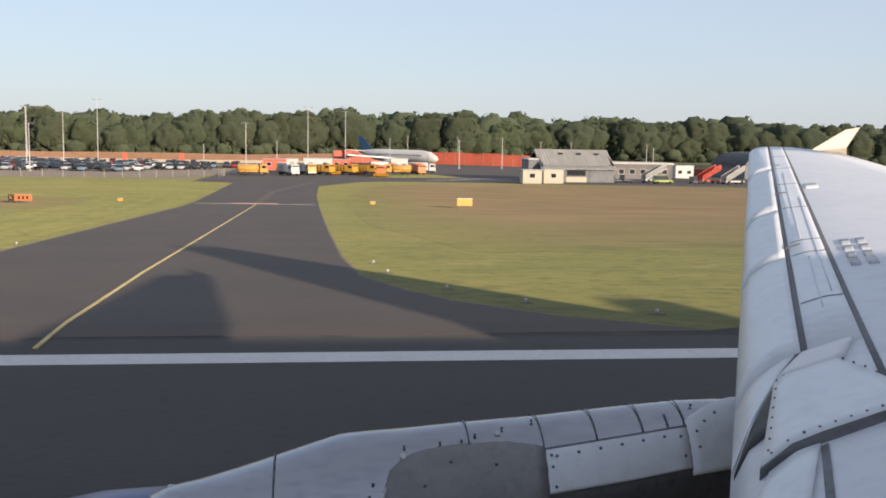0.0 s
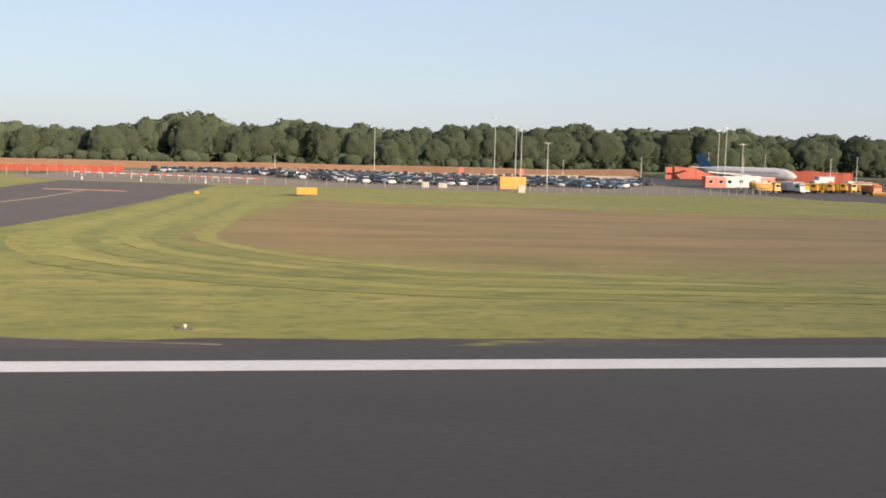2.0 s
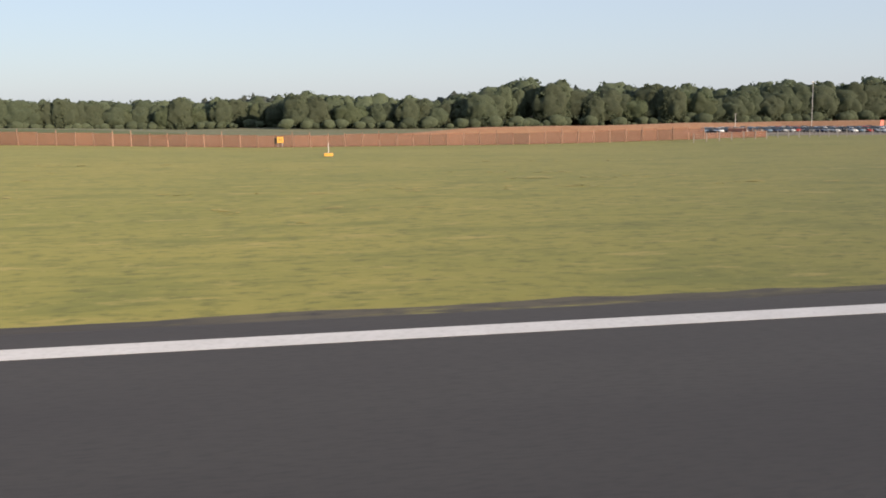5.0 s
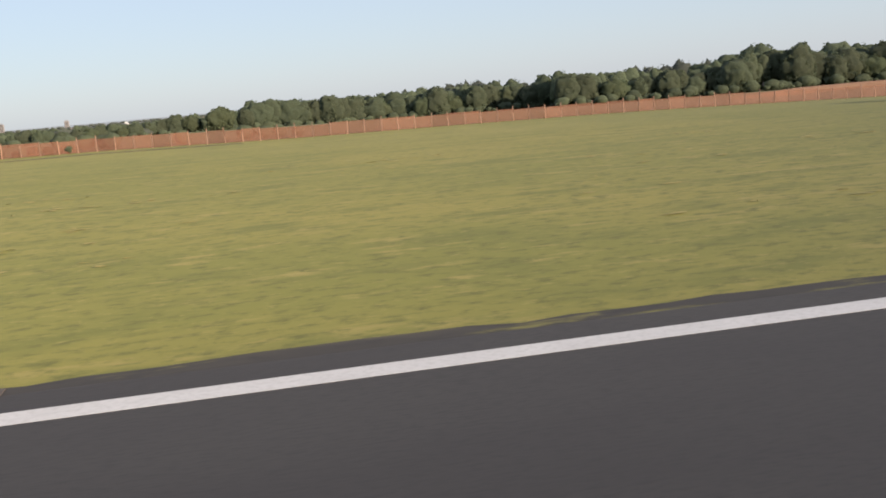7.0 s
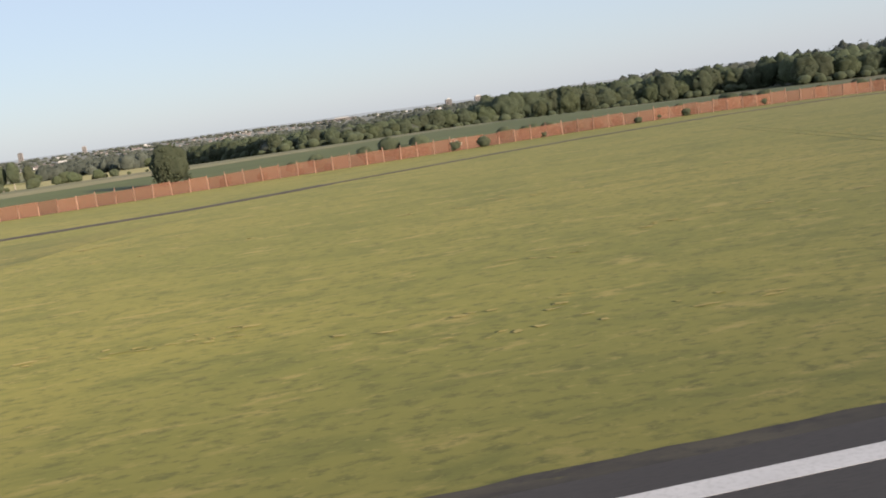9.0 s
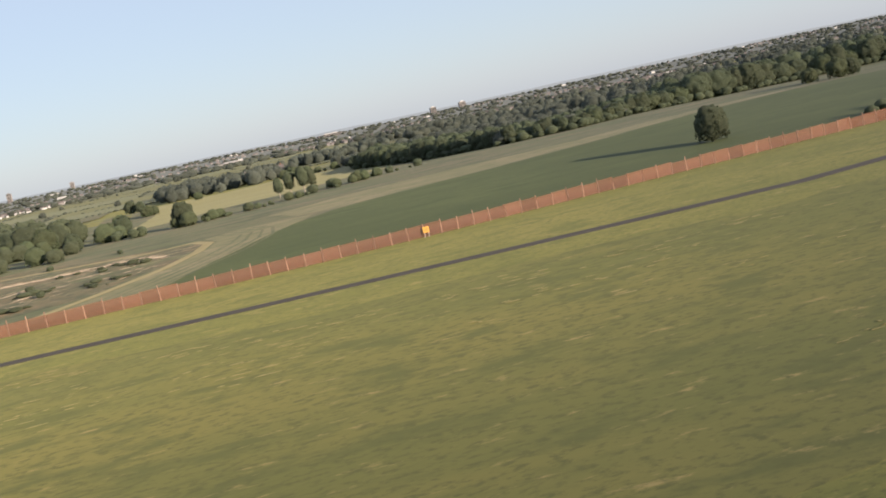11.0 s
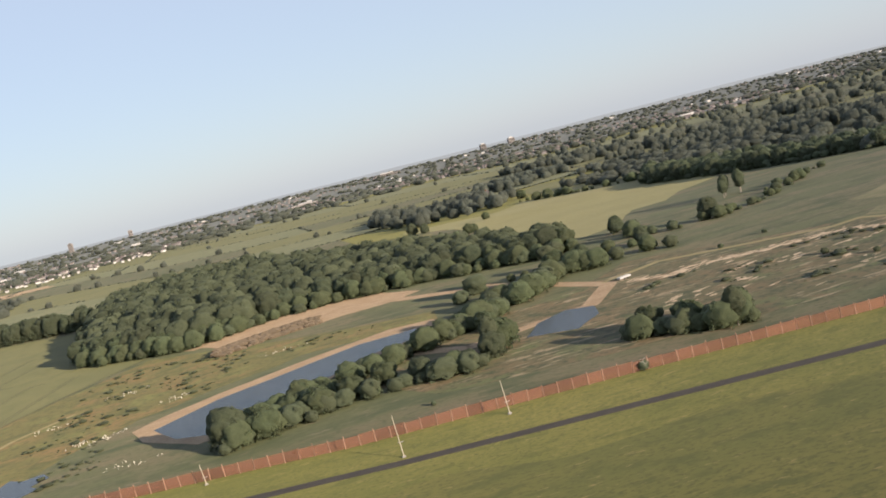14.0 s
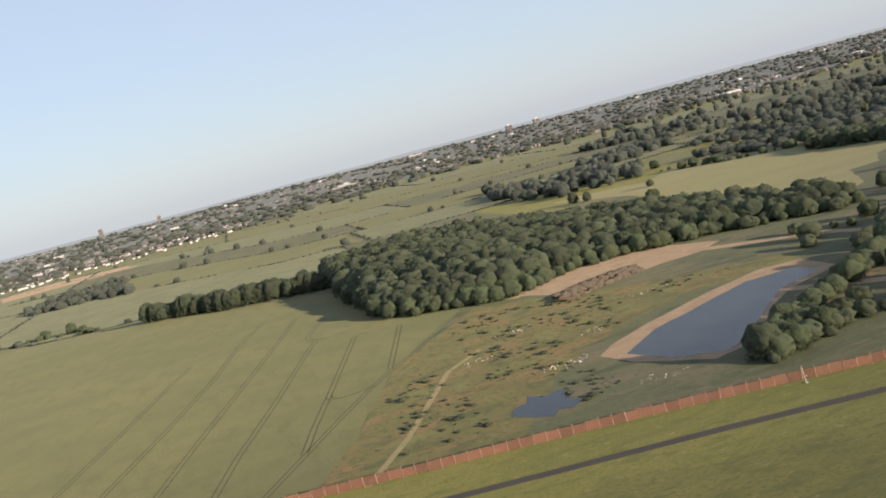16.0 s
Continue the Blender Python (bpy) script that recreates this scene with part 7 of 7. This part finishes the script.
WING_STENCIL = mixed("faded_stencil_paint", (0.36, 0.38, 0.41), (0.42, 0.44, 0.47), None, 0.3, 6, rough=0.5)
# cream tint puts the warm low sun into the winglet's colour
WINGLET = mixed("sunlit_winglet_tint", (0.66, 0.58, 0.46), (0.72, 0.64, 0.52), (0.60, 0.52, 0.42), 1.0, 6, rough=0.4)
plane = thing("departing_airliner", "white airliner with grey wings and silver engines standing on the runway", "aircraft")
MID = -2.25                                             # centre line of its cabin
body = loft(bmesh.new(), [(-8.2, 3.2, 0.1, 0.1), (-7.6, 3.3, 0.7, 0.65), (-6.2, 3.5, 1.35, 1.35), (-4, 3.68, 1.8, 1.85), (-1.5, 3.7, 1.97, 2.0), (19.5, 3.7, 1.97, 2.0), (26, 4.0, 1.6, 1.7), (31, 4.5, 0.9, 1.1), (34.6, 5.0, 0.25, 0.35)], 28)
bmesh.ops.translate(body, verts=body.verts, vec=(0, MID, 0))
body = part("fuselage", body, SKIN_WHITE, plane)
for k in range(30):
    for sy in (-1, 1):
        part("window", slab(-2.2 + k * 0.62, -1.97 + k * 0.62, MID + sy * 1.90 - 0.05, MID + sy * 1.90 + 0.05, 4.18, 4.52, 0.04), GLASS, body)
part("cockpit_window", slab(-6.9, -6.2, MID - 0.9, MID + 0.9, 4.0, 4.45, 0.12, (0.6, 0.8)), GLASS, body)
fin("tail_fin", [(26.5, MID - 0.15, 5.5), (32.0, MID - 0.15, 11.2), (34.0, MID - 0.15, 11.2), (32.8, MID - 0.15, 5.4)], 0.3, COWL_BLUE, plane, "y")


def lead(d):
    """Leading edge, chord, height and thickness at a distance d out from the cabin's side."""
    return 8.30 + 0.445 * d, float(np.interp(d, [0, 4.6, 15], [7.2, 4.7, 1.6])), 2.95 + 0.09 * d, float(np.interp(d, [0, 4.6, 15], [0.85, 0.55, 0.17]))


SHAPE = ((0, 0), (0.012, 0.22), (0.04, 0.40), (0.10, 0.56), (0.22, 0.66), (0.40, 0.66), (0.65, 0.45), (1.0, 0.03))


def upper(d, off):
    x, c, z, th = lead(d)
    return x + off, z + th * float(np.interp(off / c, [p[0] for p in SHAPE], [p[1] for p in SHAPE]))


def wing_strip(name, a0, a1, d0, d1, material, parent, sy, lift, n=14, b0=None, b1=None):
    """A skin on the wing's upper side between two distances behind the leading edge."""
    b0, b1 = a0 if b0 is None else b0, a1 if b1 is None else b1
    bm, prev = bmesh.new(), None
    for i in range(n + 1):
        t = i / n
        d = d0 + (d1 - d0) * t
        row = []
        for k in range(7):
            off = (a0 * (1 - t) + b0 * t) * (1 - k / 6) + (a1 * (1 - t) + b1 * t) * k / 6
            x, z = upper(d, off)
            row.append(bm.verts.new((x, MID + sy * (2.25 + d), z + lift)))
        if prev:
            for k in range(6):
                bm.faces.new((prev[k], prev[k + 1], row[k + 1], row[k]) if sy > 0 else (prev[k], row[k], row[k + 1], prev[k + 1]))
        prev = row
    bmesh.ops.recalc_face_normals(bm, faces=bm.faces)
    for f in bm.faces:
        f.smooth = True
    rim = bmesh.ops.extrude_edge_only(bm, edges=[e for e in bm.edges if e.is_boundary])
    bmesh.ops.translate(bm, verts=[v for v in rim["geom"] if isinstance(v, bmesh.types.BMVert)], vec=(0, 0, -lift - 0.01))
    return part(name, bm, material, parent)


for sy in (1, -1):
    bm, rings = bmesh.new(), []
    for i in range(16):
        d = 15.0 * i / 15
        x, c, z, th = lead(d)
        ring = [(x + s * c, z + th * h) for s, h in SHAPE] + [(x + s * c, z - th * h * 0.7) for s, h in SHAPE[-2:0:-1]]
        rings.append([bm.verts.new((px_, MID + sy * (2.25 + d), pz)) for px_, pz in ring])
    for a, b in zip(rings, rings[1:]):
        for k in range(len(a)):
            bm.faces.new((a[k], b[k], b[(k + 1) % len(a)], a[(k + 1) % len(a)]))
    bm.faces.new(rings[0]), bm.faces.new(rings[-1][::-1])
    bmesh.ops.recalc_face_normals(bm, faces=bm.faces)
    for f in bm.faces:
        f.smooth = True
    wing = part("wing", bm, WING_GREY, plane, "pale grey swept wing")
    for d0, d1 in ((4.05, 6.15), (6.165, 8.2), (8.215, 11.5), (11.515, 14.9)):
        wing_strip("slat", 0.006, 0.285, d0, d1, SLAT_PALE, wing, sy, 0.014, 8)
    wing_strip("slat", 0.0, 0.006, 3.44, 4.045, SLAT_PALE, wing, sy, 0.014, 6, 0.006, 0.255)
    # open notch at the slat's end, its darkness painted on the skin
    wing_strip("slat_gap", 0.012, 0.29, 3.36, 4.045, SHADE_DARK, wing, sy, 0.020, 8, 0.26, 0.29)
    wing_strip("slat_gap", 0.290, 0.318, 3.9, 14.9, SEAM, wing, sy, 0.006, 14)
    wing_strip("front_skin", 0.322, 0.565, 4.06, 14.9, SLAT_PALE, wing, sy, 0.008, 14, 0.322, 0.52)
    wing_strip("panel_gap", 0.575, 0.605, 3.4, 14.9, SEAM, wing, sy, 0.006, 16, 0.52, 0.545)
    wing_strip("slat", 0.006, 0.20, 0.6, 2.60, SLAT_PALE, wing, sy, 0.016, 10, 0.006, 0.24)
    wing_strip("slat", 0.006, 0.24, 2.60, 3.02, SLAT_PALE, wing, sy, 0.016, 6, 0.13, 0.30)
    wing_strip("slat_gap", 0.215, 0.255, 0.6, 3.02, SEAM, wing, sy, 0.006, 10, 0.305, 0.33)
    wing_strip("hinge", 0.27, 0.36, 2.30, 2.33, COWL_DARK, wing, sy, 0.02, 1)
    for d in (4.9, 6.15, 6.6, 8.2, 9.9, 11.5, 13.1):
        wing_strip("joint", 0.330, 0.56 if d < 9 else 0.53, d, d + 0.014, SEAM, wing, sy, 0.011, 1)
    for d in (6.45, 9.2, 11.9):
        wing_strip("hinge", 0.285, 0.40, d, d + 0.03, COWL_DARK, wing, sy, 0.016, 1)
    for d0, d1, off in ((4.7, 6.0, 0.43), (5.0, 8.8, 0.50), (6.7, 11.0, 0.41)):
        wing_strip("sealant_line", off, off + 0.008, d0, d1, WING_GREY, wing, sy, 0.0115, 6)
    wing_strip("spoiler", 2.2, 2.9, 5.0, 8.6, SKIN_WHITE, wing, sy, 0.02, 6, 1.8, 2.4)
    for k in range(2):                                  # lettering too small to read
        for j in range(4):
            wing_strip("stencil", 0.68 + 0.115 * k, 0.745 + 0.115 * k, 5.62 + 0.23 * j, 5.79 + 0.23 * j, WING_STENCIL, wing, sy, 0.009, 1)
    wing_strip("patch", 0.60, 0.74, 9.45, 9.80, SKIN_WHITE, wing, sy, 0.009, 1)
    wing_strip("pylon_fairing", 0.10, 0.72, 3.06, 3.78, SLAT_PALE, wing, sy, 0.034, 8, 0.16, 0.42)
    wing_strip("fairing_lip", 0.16, 0.44, 3.80, 4.04, SKIN_WHITE, wing, sy, 0.024, 4, 0.29, 0.52)
    wing_strip("fairing_foot", 0.10, 0.16, 3.04, 3.06, SEAM, wing, sy, 0.036, 1, 0.10, 0.74)
    for d, off in [(3.11, 0.14 + 0.055 * k) for k in range(11)] + [(3.15 + 0.09 * k, 0.13 + 0.006 * k) for k in range(8)] + [(3.2 + 0.09 * k, 0.66 - 0.036 * k) for k in range(7)]:
        bm = bmesh.new()
        bx, bz = upper(d, off)
        bmesh.ops.create_icosphere(bm, subdivisions=1, radius=0.006, matrix=Matrix.Translation((bx, MID + sy * (2.25 + d), bz + 0.034)))
        part("bolt", bm, SEAM, wing)
    x, c, z, th = lead(15.0)
    y0, x = MID + sy * 17.25, x + 0.40
    bm = bmesh.new()
    f = bm.faces.new([bm.verts.new(p) for p in ((x - 0.05, y0 - sy * 0.03, z - 0.1), (x + 0.6, y0 + sy * 0.05, z + 0.05), (x + 1.30, y0 + sy * 0.25, z + 0.40), (x + 1.55, y0 + sy * 0.27, z + 0.44), (x + 1.25, y0 + sy * 0.1, z + 0.12), (x + 1.2, y0, z - 0.06))])
    bmesh.ops.solidify(bm, geom=[f], thickness=0.07)
    part("winglet", bm, WINGLET, plane, "upswept winglet tinted cream as if sunlit")
    # engine: lip, blue band, silver cowl, core and pylon
    ye = MID + sy * 7.85
    eng = thing("engine", "", "")
    eng.name = "engine"
    eng.parent = plane
    eng["label"] = "silver turbofan with a blue band behind its bright lip"

    DROP = -0.175

    def turned(sections, n=28):
        b = loft(bmesh.new(), sections, n)
        bmesh.ops.translate(b, verts=b.verts, vec=(0, ye, DROP))
        return b

    part("inlet_lip", turned([(6.35, 1.48, 0.80, 0.80), (6.32, 1.48, 0.90, 0.90), (6.42, 1.48, 0.98, 0.98), (6.78, 1.50, 1.06, 1.06)]), GREY_METAL, eng, "bright metal lip")
    part("blue_cowl", turned([(6.78, 1.50, 1.062, 1.062), (7.1, 1.50, 1.115, 1.125), (7.47, 1.50, 1.12, 1.145)]), COWL_BLUE, eng, "deep blue painted cowl")
    part("band", turned([(7.465, 1.50, 1.125, 1.15), (7.66, 1.50, 1.125, 1.15)]), SLAT_PALE, eng, "pale band")
    part("rear_cowl", turned([(7.66, 1.46, 1.12, 1.08), (8.4, 1.42, 1.10, 1.05), (9.1, 1.40, 1.00, 0.95), (9.6, 1.40, 0.86, 0.84)]), COWL_BLUE, eng, "deep blue rear cowl")
    part("core_nozzle", turned([(9.5, 1.45, 0.64, 0.64), (10.5, 1.50, 0.50, 0.50), (10.9, 1.52, 0.42, 0.42)]), COWL_DARK, eng)
    SPINE = ((7.3, 2.02, 0.42, 0.58), (7.5, 2.06, 0.47, 0.625), (7.67, 2.09, 0.50, 0.63), (7.88, 2.13, 0.52, 0.65), (8.08, 2.16, 0.53, 0.685), (8.29, 2.20, 0.53, 0.715), (8.45, 2.24, 0.53, 0.725), (8.6, 2.26, 0.52, 0.72),
             (8.83, 2.28, 0.50, 0.715), (9.16, 2.34, 0.48, 0.685), (9.59, 2.42, 0.46, 0.635), (10.09, 2.55, 0.42, 0.555), (10.44, 2.65, 0.38, 0.485), (10.7, 2.72, 0.35, 0.42), (11.0, 2.78, 0.32, 0.35), (11.8, 2.95, 0.28, 0.25))
    spine = lambda xs: [float(np.interp(xs, [q[0] for q in SPINE], [q[k] for q in SPINE])) for k in (1, 2, 3)]
    part("pylon", turned([tuple(q) for q in SPINE], 40), COWL, eng, "tapering brushed silver pylon fairing")

    def side(xs, deg, out):
        """A point on the pylon's skin on the cabin's side."""
        cz, hw, hh = spine(xs)
        return (xs, ye - sy * (out + hw) * math.cos(radians(deg)), DROP + cz + (out + hh) * math.sin(radians(deg)))

    def skin_panel(name, mat, x0, x1, low, high, out, label="", n=14):
        """A panel on the pylon's skin; low and high are angles at even steps from its front to its back."""
        bm, prev = bmesh.new(), None
        for i in range(n + 1):
            xs, t = x0 + (x1 - x0) * i / n, i / n
            a = float(np.interp(t, np.linspace(0, 1, len(low)), low))
            b = float(np.interp(t, np.linspace(0, 1, len(high)), high))
            row = [bm.verts.new(side(xs, a + (b - a) * k / 16, out)) for k in range(17)]
            if prev:
                for k in range(16):
                    bm.faces.new((prev[k], prev[k + 1], row[k + 1], row[k]))
            prev = row
        bmesh.ops.recalc_face_normals(bm, faces=bm.faces)
        for f in bm.faces:
            f.smooth = True
        rim = bmesh.ops.extrude_edge_only(bm, edges=[e for e in bm.edges if e.is_boundary])
        for v in rim["geom"]:
            if isinstance(v, bmesh.types.BMVert):
                v.co.y += sy * 0.012
        return part(name, bm, mat, eng, label)

    skin_panel("access_panel", COWL_DARK, 8.645, 9.575, (-30, -30), (36, 54, 60, 63.5, 65, 65.5, 66, 66, 65.5, 65, 64.5, 64, 62, 60, 57), 0.008, "dull dark grey panel")
    skin_panel("side_panel", SLAT_PALE, 9.58, 10.40, (30, 25), (55, 55, 55), 0.009, "pale side panel")
    skin_panel("side_panel", SLAT_PALE, 10.405, 11.4, (20, 10), (60, 82, 110, 128, 135), 0.010, "pale cap towards the wing")
    # shade below the pylon, put on as a dark panel
    skin_panel("lower_panel", SHADE_DARK, 9.58, 11.4, (-60, -60), (29.5, 24.5, 19), 0.004, "underside darkened as in shade")
    for xs, a, b in ((8.08, -40, 150), (9.16, 65, 150), (9.575, -20, 150), (9.88, 55, 150), (10.15, 55, 150), (10.40, 24, 150), (10.30, 55, 70)):
        skin_panel("seam", SEAM, xs, xs + 0.007, (a, a), (b, b), 0.0105, "", 1)
    skin_panel("seam", SEAM, 9.58, 10.40, (55, 55), (55.9, 55.9), 0.0105, "", 8)
    for xs, deg in ([(9.64 + 0.125 * k, 50) for k in range(6)] + [(9.61, 51), (9.61, 44), (9.62, 33), (10.36, 48), (10.37, 34), (10.46, 50), (10.46, 38), (10.52, 58), (10.60, 66), (10.48, 78)]
                    + [(8.05, 52), (8.05, 40), (8.11, 38), (8.05, 26), (8.80, 69), (9.0, 68.5), (9.12, 68), (9.2, 72), (9.36, 76), (9.54, 82), (8.62, 48), (8.60, 42), (8.63, 40), (9.05, 55), (9.3, 50), (8.9, 44)]):
        bm = bmesh.new()
        bmesh.ops.create_icosphere(bm, subdivisions=2, radius=0.009, matrix=Matrix.Translation(side(xs, deg, 0.011)))
        part("bolt", bm, SEAM, eng)
    for xs, deg in ((8.665, 42), (8.79, 62.5), (9.33, 72)):
        bm = bmesh.new()
        bmesh.ops.create_cone(bm, cap_ends=True, segments=14, radius1=0.016, radius2=0.016, depth=0.012, matrix=Matrix.Translation(side(xs, deg, 0.010)) @ Matrix.Rotation(radians(70), 4, "X"))
        part("latch", bm, SKIN_WHITE, eng, "small pale latch")
    part("intake", turned([(6.7, 1.48, 0.78, 0.78), (6.8, 1.48, 0.78, 0.78)]), BLACK, eng)
    part("gear_leg", rod(bmesh.new(), (14.6, MID + sy * 3.8, 0.5), (14.6, MID + sy * 3.8, 3.0), 0.16, n=12), GREY_METAL, plane)
    for o in (-0.35, 0.35):
        part("wheel", rod(bmesh.new(), (14.6, MID + sy * 3.8 + o - 0.17, 0.57), (14.6, MID + sy * 3.8 + o + 0.17, 0.57), 0.57, n=18), RUBBER, plane)
    fin("tailplane", [(28.5, MID + sy * 0.6, 4.9), (31.3, MID + sy * 6.2, 5.5), (32.7, MID + sy * 6.2, 5.5), (32.2, MID + sy * 0.6, 4.9)], 0.22, WING_GREY, plane, "z")
part("nose_leg", rod(bmesh.new(), (-3.4, MID, 0.4), (-3.4, MID, 2.0), 0.1, n=10), GREY_METAL, plane)
for o in (-0.25, 0.25):
    part("nose_wheel", rod(bmesh.new(), (-3.4, MID + o - 0.11, 0.38), (-3.4, MID + o + 0.11, 0.38), 0.38, n=16), RUBBER, plane)
plane.matrix_basis = Matrix.Translation((0, 0, K * 0.012)) @ Matrix.Diagonal((K, K, K, 1))
